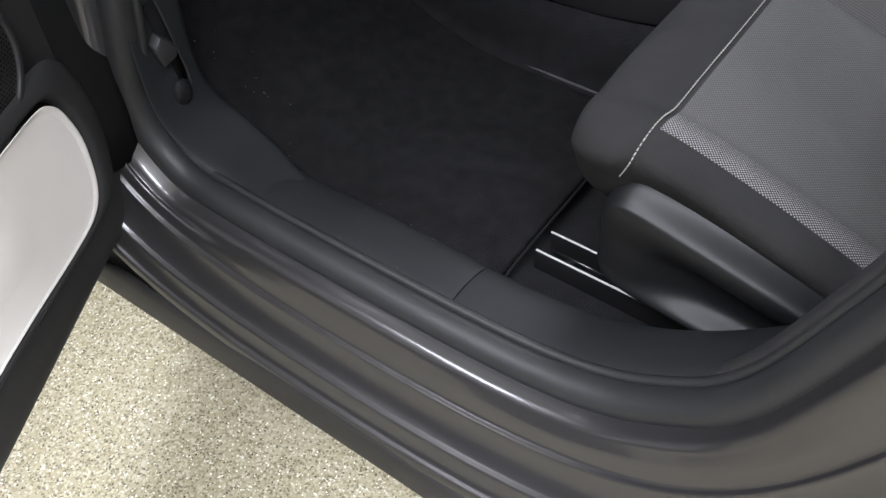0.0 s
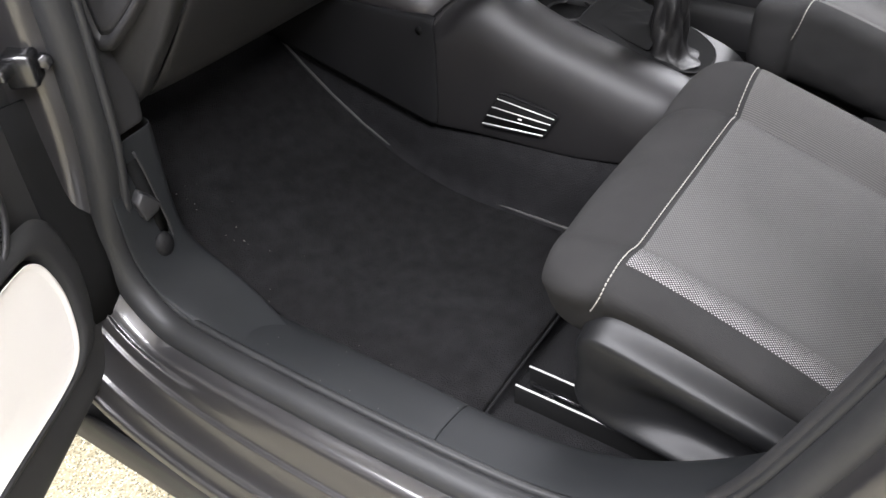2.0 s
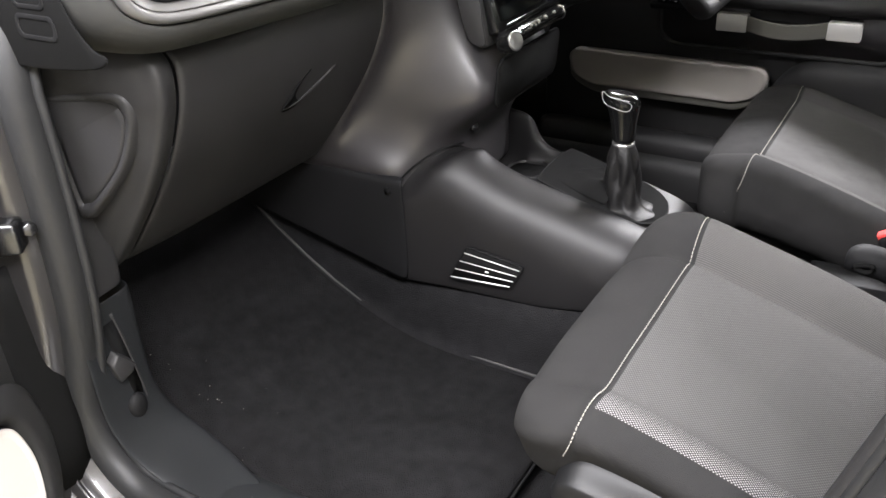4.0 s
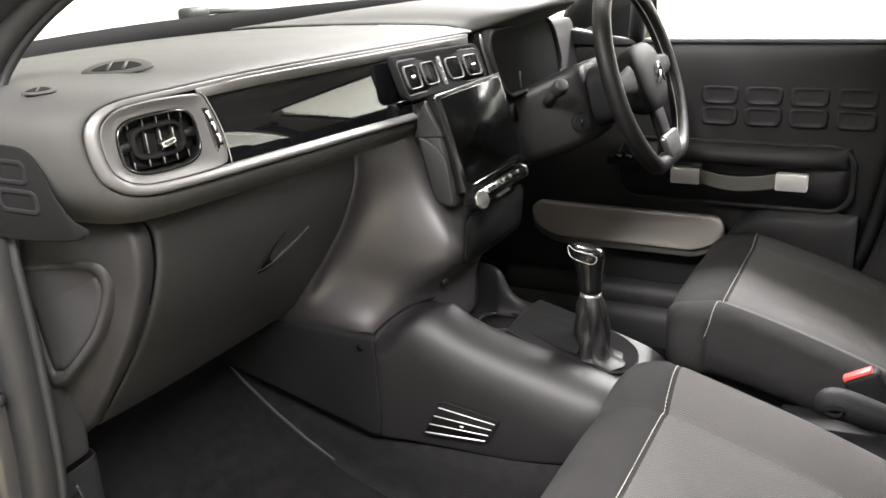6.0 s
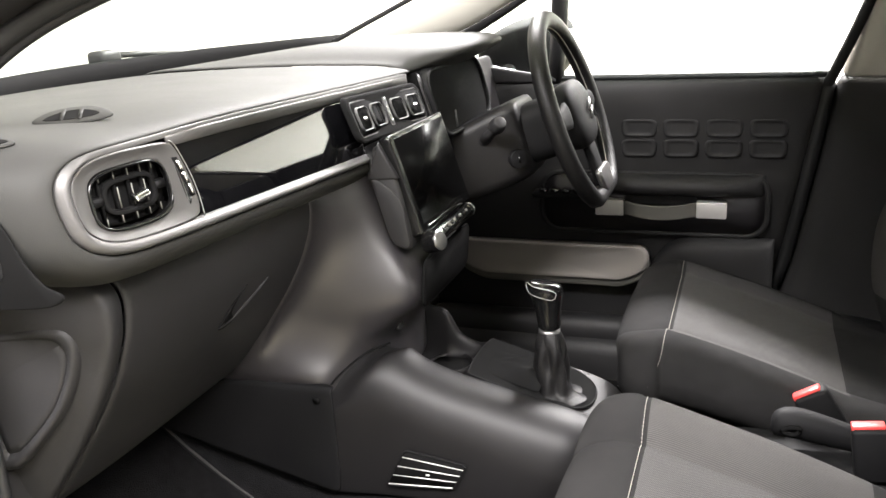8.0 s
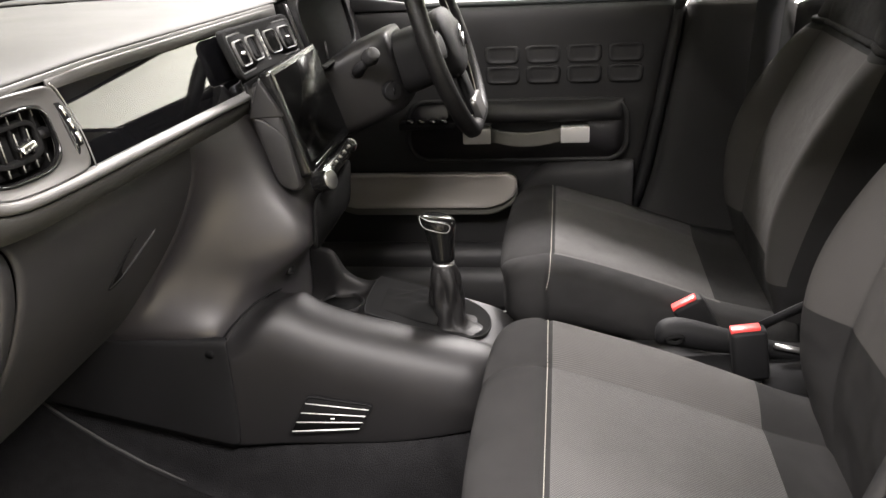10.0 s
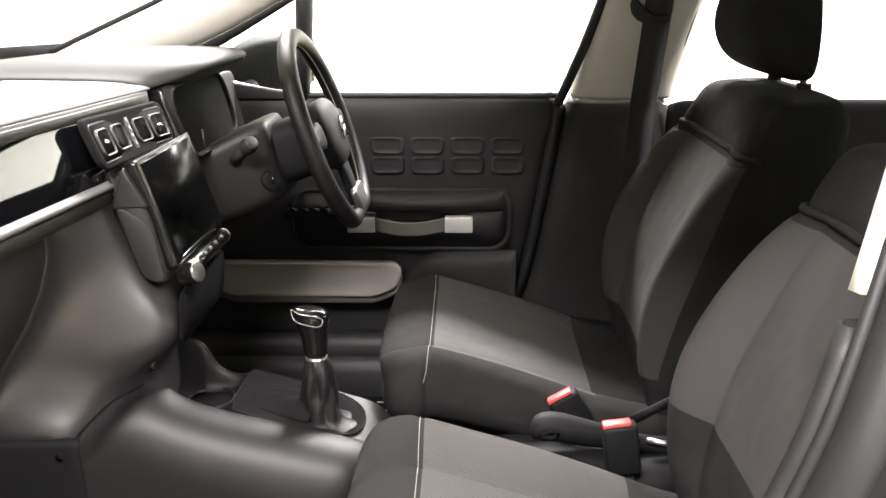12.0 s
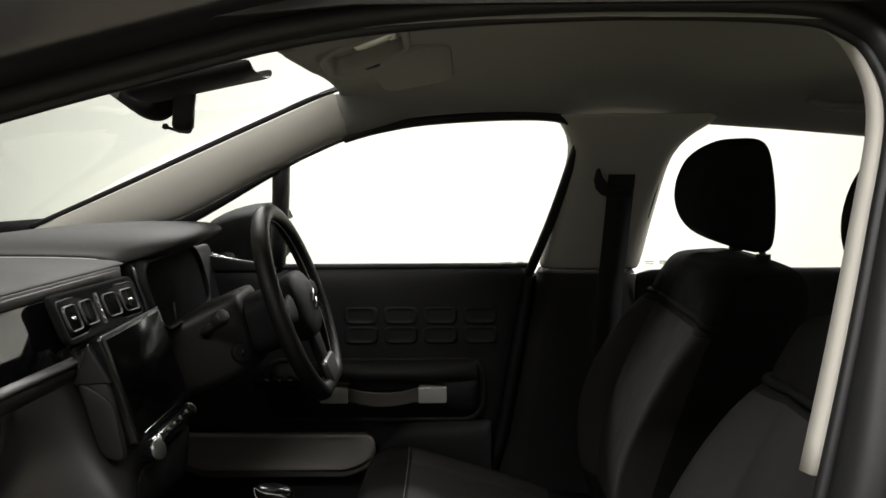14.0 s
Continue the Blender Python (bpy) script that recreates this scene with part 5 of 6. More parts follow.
def touch_screen():
    t = thing("touch_screen", "black dash touch screen with a chrome-edged control bar", "touch screen", (0, 0.36, 0.95))
    c = Vector((0.010, 0.381, 0.953))
    r = rot(-17, 0, 0)
    place = lambda a, b, k: c + r @ Vector((a, -k, b))
    part("housing", plate([(a, b + 0.003) for a, b in rounded(0.236, 0.160, 0.007, 4)], 0.020, place), GLOSS, t, "gloss black screen housing", bevel=0.003)
    part("rear_housing", plate(rounded(0.220, 0.146, 0.012, 4), -0.040, place), SATIN, t, bevel=0.004)
    part("display", plate(rounded(0.214, 0.136, 0.003, 3), 0.0206, lambda a, b, k: place(a + 0.002, b + 0.008, k)), SCREEN, t, "dark switched-off display")
    part("edge_trim", tube([place(a, b, 0.0185) for a, b in ((-0.1165, -0.074), (-0.1165, 0.0815), (0.117, 0.0825))], 0.0008, sides=6), SILVER, t, "thin chrome edge")
    bar = part("control_bar", tube([place(-0.100, -0.089, 0.024), place(0.080, -0.089, 0.024)], 0.0115, sides=18), GLOSS, t, "gloss black control bar", bevel=0.002)
    part("bar_end", disc(place(0.081, -0.089, 0.024), r @ Vector((1, 0, 0)), 0.0122, 0.003), CHROME, bar)
    knob = part("volume_knob", disc(place(-0.112, -0.090, 0.030), r @ Vector((-0.3, -1, 0)), 0.0165, 0.026, sides=32, r2=0.0150), GLOSS, t, "gloss black volume knob", bevel=0.002)
    part("knob_face", disc(place(-0.112, -0.090, 0.030) + r @ Vector((-0.3, -1, 0)) * 0.013, r @ Vector((-0.3, -1, 0)), 0.0150, 0.003, sides=32, r2=0.0138), DULLCHROME, knob, "satin chrome knob face", bevel=0.001)
    for a, s in ((-0.078, 0.0065), (-0.042, 0.0028), (-0.016, 0.0028), (0.012, 0.0034), (0.044, 0.0028)):
        part("key", disc(place(a, -0.083, 0.034), r @ Vector((0, -1, 0.4)), s, 0.004, sides=14), CHROME if s > 0.006 else STRAP, bar)
    part("lower_gloss", plate([(a - 0.005, -0.069 + b) for a, b in rounded(0.17, 0.004, 0.0015, 2)], 0.0215, place), GLOSS, t)
    # plinth that carries the screen, with a cheek panel let into its side
    side = [(0.424, 0.995), (0.416, 0.980), (0.410, 0.947), (0.398, 0.90), (0.388, 0.872), (0.372, 0.862), (0.356, 0.866), (0.360, 0.90), (0.370, 0.95), (0.382, 0.995)]
    plinth = part("plinth", plate(side, 0.232, lambda a, b, k: Vector((-0.114 + k, a, b))), BLACK, t, "black screen plinth", bevel=0.006)
    mid = Vector((0.388, 0.925))
    cheek = spline([(*(mid + (Vector(p) - mid) * 0.90), 0) for p in side[1:-1]], 3, closed=True)
    part("side_cheek", plate([(q.x, q.y) for q in cheek], -0.004, lambda a, b, k: Vector((-0.114 + k, a, b))), BLACK, plinth, "black side cheek", bevel=0.002)
    part("screen_wedge", plate([(0.424, 0.972), (0.402, 1.030), (0.372, 0.975)], 0.012, lambda a, b, k: Vector((-0.116 + k, a, b))), BLACK, t, bevel=0.003)
    return t


def instruments(parent):
    cp = lambda a, b, k: Vector((0.318 + a, 0.424 + 0.28 * b - k, 1.044 + b))
    shape = [(a * (1.0 + 0.6 * b), b) for a, b in rounded(0.310, 0.116, 0.040, 6)]
    cl = part("instrument_display", plate(shape, 0.010, cp), VOID, parent, "dark switched-off instrument cluster", bevel=0.003)
    part("instrument_rim", frame_ring([(a * 1.03, b * 1.06) for a, b in shape], [(a * 0.985, b * 0.97) for a, b in shape], 0.018, cp), DEEP, cl, bevel=0.004)
    part("instrument_housing", plate([(a * 1.02, b * 1.03) for a, b in shape], -0.08, cp), VOID, cl)
    part("trip_stalk", tube([cp(-0.070, -0.052, 0.012), cp(-0.064, -0.022, 0.016)], 0.0016, sides=6), SATIN, cl)
    part("far_panel", grid([[(x, 0.455 - 0.06 * (x - 0.5) + 0.2 * (z - 1.0) + (0.03 if x < 0.51 else 0.0), z) for x in (0.49, 0.51, 0.56, 0.62, 0.69)] for z in (0.93, 0.97, 1.02, 1.06, 1.085)]), SATIN, parent, "black panel at the driver's end", sub=1, thick=0.005)
    # panel below the instruments
    rows = []
    for z, y in ((1.005, 0.46), (0.99, 0.448), (0.95, 0.446), (0.90, 0.450), (0.85, 0.458), (0.80, 0.475), (0.76, 0.51)):
        rows.append([(x, y, z) for x in (0.135, 0.19, 0.29, 0.37, 0.45, 0.56, 0.66)])
    part("driver_panel", grid(rows), BLACK, parent, sub=1, thick=0.006)
    # cowl that runs from the dash out to the steering column
    rows = []
    for y, w, top, low in ((0.475, 0.150, 0.962, 0.825), (0.43, 0.135, 0.972, 0.836), (0.38, 0.112, 0.990, 0.845), (0.33, 0.090, 1.014, 0.862), (0.295, 0.076, 1.030, 0.880), (0.283, 0.070, 1.028, 0.888), (0.280, 0.050, 1.010, 0.905)):
        h, m = (top - low) / 2, (top + low) / 2
        rows.append([(0.365 + a, y + 0.05 * (b / h) * 0.3, m + b) for a, b in rounded(2 * w, 2 * h, 0.026, 5)])
    cowl = part("column_cowl", grid(rows, loop_u=True, caps=True), CONSOLE, parent, "black cowl round the steering column", sub=1)
    base = Vector((0.272, 0.352, 0.962))
    part("stalk_collar", disc(base + Vector((0.006, 0.004, 0)), (-0.8, -0.5, 0.4), 0.019, 0.016, sides=20, r2=0.015), DEEP, cowl, bevel=0.002)
    lock = part("ignition_lock", disc((0.283, 0.292, 0.924), (-0.75, -0.6, 0.1), 0.018, 0.014, sides=22), DEEP, cowl, "black ignition lock", bevel=0.002)
    part("key_slot", box(Vector((0.283, 0.292, 0.924)) + Vector((-0.75, -0.6, 0.1)) * 0.008, (0.003, 0.003, 0.013)), STEEL, lock)


def steering_wheel():
    w = thing("steering_wheel", "black leather steering wheel with satin silver spoke trim", "steering wheel", (0.37, 0.20, 1.0))
    c = Vector((0.370, 0.198, 1.0))
    r = rot(-19, 0, 0)
    P = lambda a, b, k: c + r @ Vector((a, k, b))
    path, rad = [], []
    for i in range(48):
        a = i * math.tau / 48
        b = math.sin(a) * 0.183
        flat = max(b, -0.163)
        path.append(P(math.cos(a) * 0.183, flat, 0))
        rad.append(0.0165)
    rim = part("rim", tube(path, rad, sides=14, closed=True, up=(0.0, 1, 0)), LEATHER, w, "black leather rim")
    part("rim_stitching", tube([p + (c - p).normalized() * 0.0165 for p in path], 0.0012, sides=5, closed=True), THREAD, rim)
    # hub
    rows = []
    for k, s in ((0.045, 0.55), (0.03, 0.9), (0.0, 1.0), (-0.012, 0.95), (-0.022, 0.75), (-0.026, 0.4)):
        rows.append([P(a * s, b * s - 0.005, k) for a, b in rounded(0.165, 0.135, 0.055, 5)])
    hub = part("airbag_cover", grid(rows, loop_u=True, caps=True), DEEP, w, "black airbag cover", sub=1)
    # maker's mark as two plain chevrons
    for db in (0.006, -0.010):
        part("emblem", tube([P(-0.020, db - 0.010, -0.030), P(0, db + 0.010, -0.032), P(0.020, db - 0.010, -0.030)], 0.0030, sides=6), DULLCHROME, hub, "chrome double chevron")
    for sgn in (-1, 1):
        rows = []
        for f, h in ((0.06, 0.040), (0.10, 0.030), (0.14, 0.024), (0.178, 0.022)):
            rows.append([P(sgn * f, b * h + 0.004, k) for b, k in ((1, 0), (0.6, -0.010), (-0.6, -0.010), (-1, 0), (0, 0.014))])
        part("spoke", grid(rows, loop_u=True, caps=True), DEEP, w, sub=1)
    rows = []
    for f, h in ((-0.05, 0.050), (-0.09, 0.036), (-0.13, 0.034), (-0.172, 0.040)):
        rows.append([P(a * h, f, k) for a, k in ((1, 0), (0.7, -0.014), (-0.7, -0.014), (-1, 0), (0, 0.014))])
    part("lower_spoke", grid(rows, loop_u=True, caps=True), DEEP, w, sub=1)
    part("lower_trim", plate([(a * (1.0 + 6 * b), b - 0.138) for a, b in rounded(0.088, 0.046, 0.012, 5)], -0.012, lambda a, b, k: P(a, b, k - 0.006)), DULLCHROME, w, "satin silver lower spoke trim", bevel=0.004)
    # column shroud and stalks
    rows = []
    for k, s in ((0.028, 0.9), (0.035, 1.0), (0.07, 1.02), (0.11, 1.0), (0.13, 0.9)):
        rows.append([P(a * s, b * s - 0.01, k) for a, b in rounded(0.125, 0.115, 0.035, 4)])
    col = part("column_shroud", grid(rows, loop_u=True, caps=True), DEEP, w, "black steering column shroud", sub=1)
    a, b = Vector((0.272, 0.352, 0.962)), Vector((0.240, 0.318, 0.994))
    part("stalk", tube([a, a.lerp(b, 0.5), b], [0.012, 0.009, 0.0095], sides=10), BLACK, col, "black control stalk")
    part("stalk_end", tube([b - (b - a).normalized() * 0.012, b, b + (b - a).normalized() * 0.016], [0.013, 0.0155, 0.0125], sides=16), BLACK, col, bevel=0.003)
    part("stalk", tube([P(0.06, 0.015, 0.075), P(0.165, 0.035, 0.055)], 0.008, sides=10), BLACK, col)
    return w


# ---- console ----
def console():
    c = thing("centre_console", "satin black centre console with a cup holder", "centre console", (0, 0.28, 0.5))
    rows = []
    for y, zt, w, zi, dd in ((0.560, 0.733, 0.190, 0.58, 0.11), (0.530, 0.710, 0.192, 0.58, 0.11), (0.508, 0.699, 0.1935, 0.58, 0.11), (0.488, 0.694, 0.1945, 0.58, 0.11), (0.466, 0.694, 0.192, 0.58, 0.105), (0.445, 0.695, 0.189, 0.59, 0.10), (0.42, 0.698, 0.185, 0.598, 0.098), (0.39, 0.690, 0.182, 0.600, 0.096), (0.355, 0.676, 0.179, 0.602, 0.096), (0.315, 0.660, 0.176, 0.604, 0.096), (0.297, 0.653, 0.174, 0.640, 0.096), (0.25, 0.640, 0.172, 0.632, 0.098), (0.18, 0.620, 0.168, 0.611, 0.100), (0.12, 0.603, 0.160, 0.594, 0.098), (0.085, 0.590, 0.150, 0.582, 0.09), (0.062, 0.566, 0.138, 0.56, 0.08), (0.052, 0.53, 0.13, 0.525, 0.08), (0.06, 0.47, 0.13, 0.465, 0.08)):
        low = 0.466 + 0.03 * max(0, (0.25 - y) / 0.2)
        h = [(-w - 0.002, low), (-w - 0.003, (low + zt) / 2 - 0.02), (-w - 0.001, zt - 0.070), (-w + 0.004, zt - 0.050), (-w + 0.016, zt - 0.025), (-w + 0.038, zt - 0.007), (-w + 0.066, zt), (-w + dd - 0.006, zt - 0.002), (-w + dd, max(zi, zt - 0.010)), (-w + dd + 0.003, zi), (0, zi)]
        # the front edge runs back towards the middle
        f = min(1.0, max(0.0, (y - 0.36) / 0.10))
        row = []
        for k, (a, b) in enumerate(h):
            p = min(1.0, max(0.0, (a + w) / 0.10)) if k < 9 else 1.0
            row.append((a, y - 0.072 * p * f, b - 0.030 * (1 - p) * min(1.0, max(0.0, (y - 0.445) / 0.04)) * (k >= 3)))
        # far side: a low lip that falls away towards the back
        e = float(np.interp(y, (0.06, 0.12, 0.226, 0.337, 0.377, 0.40, 0.49), (0.56, 0.590, 0.607, 0.632, 0.652, 0.682, 0.70)))
        e = max(min(e, zt + 0.004), zi + 0.002)
        yb = y - 0.072 * f
        n = 0.013 * min(1.0, max(0.0, (0.315 - y) / 0.03))
        rows.append(row + [(0.066, yb, zi), (0.072 - 0.2 * n, yb, zi + 0.5 * (e - zi)), (0.078 - 0.5 * n, yb, e - 0.002), (0.088 - n, yb, e), (0.096 - n, yb, e - 0.012), (0.100 - n, yb, e - 0.04), (0.100 - n, yb, low)])
    part("console_shell", grid(rows), CONSOLE, c, "smooth satin black console shell", sub=2, thick=0.004)
    # seam between console and fascia
    part("seam", tube(spline([(-0.196, 0.487, 0.600), (-0.1955, 0.487, 0.635), (-0.186, 0.483, 0.656), (-0.160, 0.463, 0.6785), (-0.128, 0.440, 0.6935), (-0.095, 0.415, 0.6975)], 4), 0.0016, sides=6), VOID, c, "thin dark seam")
    # cup holder
    cup = (0.032, 0.358)
    rim = [(0.041, 0.59), (0.041, 0.610), (0.039, 0.6125), (0.036, 0.6115), (0.035, 0.604)]
    holder = part("cup_holder", grid([[(cup[0] + r * math.cos(k * math.tau / 28), cup[1] + r * math.sin(k * math.tau / 28), z) for k in range(28)] for r, z in rim], loop_u=True), CONSOLE, c, "round black cup holder")
    # Black disc paints the dark inside; the tray has no hole here.
    part("cup_floor", disc((cup[0], cup[1], 0.6065), (0, 0, 1), 0.0355, 0.002, sides=28), VOID, holder)
    # gear plate, square in front and round behind
    gp = lambda a, b, k: (-0.006 + a * 1.10, 0.203 + b * 1.10, 0.6205 + 0.319 * b + k)
    shape = spline([(-0.066, 0.068, 0), (-0.058, 0.082, 0), (0.0, 0.086, 0), (0.058, 0.082, 0), (0.066, 0.068, 0), (0.067, 0.0, 0), (0.062, -0.055, 0), (0.040, -0.088, 0), (0.0, -0.098, 0), (-0.040, -0.088, 0), (-0.062, -0.055, 0), (-0.067, 0.0, 0)], 3, closed=True)
    plate_ob = part("gear_plate", plate([(q.x, q.y) for q in shape], 0.0022, gp), VOID, c, "black gear plate", bevel=0.0008)
    part("plate_edge", tube([gp(q.x * 0.985, q.y * 0.985, 0.0024) for q in shape], 0.0008, sides=6, closed=True), DEEP, plate_ob)
    # foot vent grille in the console side
    def gv(a, b, k):
        y0, z0 = 0.394 - 0.105 * a, 0.4975 + 0.003 * a
        y1, z1 = 0.366 - 0.096 * a, 0.551 - 0.015 * a
        return (-0.1765 - 0.010 * (y0 + (y1 - y0) * b - 0.27) / 0.12 - k, y0 + (y1 - y0) * b, z0 + (z1 - z0) * b)
    outer, inner = [(0.5 + a, 0.56 + b) for a, b in rounded(1.06, 1.26, 0.12, 4)], [(0.5 + a, 0.56 + b) for a, b in rounded(1.01, 1.18, 0.09, 4)]
    grille = part("foot_vent", frame_ring(outer, inner, 0.005, gv), DEEP, c, "slatted foot vent", bevel=0.001)
    part("vent_back", plate(inner, 0.0032, gv), VOID, grille)
    for b in (0.02, 0.33, 0.64, 0.95):
        part("vent_slat", tube([gv(0.0, b, 0.0045), gv(1.0, b, 0.0045)], 0.0011 if b < 0.1 else 0.0008, sides=6), PLATE, grille, "bright slat")
    part("vent_pip", box(gv(0.52, 0.48, 0.0045), (0.002, 0.006, 0.002)), PLATE, grille)
    return c


def gear_lever():
    g = thing("gear_lever", "gear lever with a gloss black knob and leather gaiter", "gear lever", (-0.03, 0.165, 0.61))
    base = Vector((-0.028, 0.163, 0.604))
    top = Vector((-0.026, 0.167, 0.711))
    # upright part of the gaiter with long twisted folds, spreading at its foot
    rows = []
    n = 60
    for f, w, h in ((-0.04, 0.048, 0.052), (0.0, 0.040, 0.040), (0.05, 0.034, 0.032), (0.12, 0.031, 0.028), (0.25, 0.029, 0.026), (0.40, 0.027, 0.025), (0.55, 0.026, 0.024), (0.70, 0.025, 0.024), (0.84, 0.023, 0.022), (0.94, 0.020, 0.0195), (1, 0.0175, 0.0175)):
        p = base.lerp(top, f)
        amp = max(0.0, math.sin(math.pi * min(1, max(0.05, f) * 1.02))) ** 0.6
        row = []
        for k in range(n):
            a = k * math.tau / n
            fold = abs(math.sin(a * 2.5 + f * 2.4)) ** 0.6 - 0.6
            crease = 1 + (0.42 * fold + 0.10 * math.sin(a * 7 - f * 8)) * amp
            row.append(p + Vector((math.cos(a) * w * crease, math.sin(a) * h * crease, 0.004 * fold * amp)))
        rows.append(row)
    part("gaiter", grid(rows, loop_u=True), LEATHER, g, "creased black leather gaiter", sub=1)
    # slack skirt lying over the front of the plate
    rows = []
    for i, f in enumerate(np.linspace(0, 1, 7)):
        row = []
        for j, e in enumerate(np.linspace(-1, 1, 11)):
            x, y = -0.010 + 0.054 * e * (1 - 0.25 * f * f), 0.175 + 0.098 * f
            bump = 0.022 * (1 - f) ** 1.5 + 0.015 * abs(math.sin(5.1 * f + 3.6 * e + 1.5 * math.sin(4 * e))) * math.sin(math.pi * min(1, f + 0.08)) * (1 - 0.6 * e * e)
            row.append((x, y, 0.6205 + 0.29 * (y - 0.205) + 0.003 + bump * (1 - 0.9 * e ** 6)))
        rows.append(row)
    part("gaiter_skirt", grid(rows), VOID, g, "slack folded leather skirt", sub=2, thick=0.002)
    part("collar", tube([top + Vector((0, 0, -0.003)), top + Vector((0.0, 0, 0.004))], 0.0172, sides=20), DULLCHROME, g, "chrome collar")
    rows = []
    for dz, dy, w, h in ((0.003, 0.0, 0.0180, 0.0180), (0.012, 0.0, 0.0185, 0.0190), (0.028, 0.001, 0.0190, 0.0200), (0.045, 0.002, 0.0200, 0.0225), (0.060, 0.004, 0.0215, 0.0265), (0.072, 0.006, 0.0220, 0.0300), (0.080, 0.007, 0.0200, 0.0280), (0.084, 0.007, 0.012, 0.018)):
        rows.append([top + Vector((math.cos(k * math.tau / 16) * w, dy + math.sin(k * math.tau / 16) * h, dz + 0.10 * math.sin(k * math.tau / 16) * h * (dz > 0.05))) for k in range(16)])
    knob = part("knob", grid(rows, loop_u=True, caps=True), GLOSS, g, "gloss black knob", sub=2)
    q = top + Vector((-0.019, 0.008, 0.074))
    face = [(0.004, 0.024, 0.012), (-0.003, 0.010, 0.007), (-0.002, -0.012, 0.003), (0.003, -0.023, -0.004), (-0.0045, -0.019, -0.012), (-0.0062, 0.0, -0.009), (-0.005, 0.018, -0.002)]
    part("knob_trim", tube(spline([q + Vector(v) for v in face], 3, closed=True), 0.0007, sides=6, closed=True), DULLCHROME, knob, "chrome knob trim")
    return g


def handbrake():
    h = thing("handbrake", "black handbrake lever lying between the seats", "handbrake", (0.02, -0.35, 0.52))
    part("lever", tube([(0.02, -0.52, 0.520), (0.02, -0.42, 0.532), (0.02, -0.34, 0.543), (0.02, -0.25, 0.560)], [0.012, 0.013, 0.016, 0.017], sides=12), DEEP, h, bevel=0.002)
    rows = []
    for y, z, w, k in ((-0.34, 0.545, 0.014, 0.017), (-0.30, 0.552, 0.019, 0.021), (-0.25, 0.563, 0.022, 0.024), (-0.215, 0.571, 0.024, 0.026), (-0.19, 0.572, 0.023, 0.024), (-0.176, 0.568, 0.019, 0.018), (-0.172, 0.564, 0.010, 0.009)):
        rows.append([(0.02 + w * math.cos(a * math.tau / 16), y, z + k * math.sin(a * math.tau / 16)) for a in range(16)])
    grip = part("grip", grid(rows, loop_u=True, caps=True), DEEP, h, "grained black grip", sub=1)
    part("grip_slot", tube(spline([(-0.002, -0.188, 0.566), (-0.004, -0.200, 0.574), (-0.004, -0.214, 0.573), (-0.003, -0.206, 0.562)], 4, closed=True), 0.004, sides=8, closed=True), VOID, grip, "dark finger slot")
    part("chrome_strip", tube([(0.004, -0.44, 0.541), (0.004, -0.40, 0.548), (0.004, -0.36, 0.556)], 0.005, sides=8, squash=1.0), DULLCHROME, h, "chrome strip")
    rows = [[(0.02 + a, y, z) for a, z in ((-0.075, 0.49), (-0.065, 0.525), (-0.03, 0.535), (0.0, 0.525), (0.03, 0.535), (0.065, 0.525), (0.075, 0.49))] for y in (-0.12, -0.2, -0.35, -0.5, -0.62)]
    part("console_base", grid(rows), DEEP, h, "black base between the seats", sub=1, thick=0.004)
    return h


def seat_belt():
    b = thing("seat_belt", "black seat belt hanging on the centre pillar", "seat belt", (0.63, -0.45, 1.2))
    rows = []
    for z, y in ((1.235, -0.452), (1.15, -0.452), (1.0, -0.448), (0.8, -0.44), (0.6, -0.43)):
        x = min(xo(z) - 0.040, 0.654) - 0.002
        rows.append([(x, y + 0.028, z), (x - 0.002, y, z), (x, y - 0.028, z)])
    part("webbing", grid(rows), WEB, b, "black belt webbing", thick=0.002)
    hp = lambda a, c, k: (0.566 - k - c * 0.38, -0.448 - a * 1.25, 1.225 + c * 1.25)
    part("belt_loop", plate([(0.024, -0.026), (0.020, -0.016), (-0.004, -0.017), (-0.020, -0.008), (-0.030, 0.004), (-0.036, 0.020), (-0.041, 0.016), (-0.044, -0.002), (-0.040, -0.016), (-0.030, -0.026), (-0.016, -0.032), (0.018, -0.032)], 0.014, hp), BLACK, b, "black hooked belt guide", bevel=0.004)
    return b


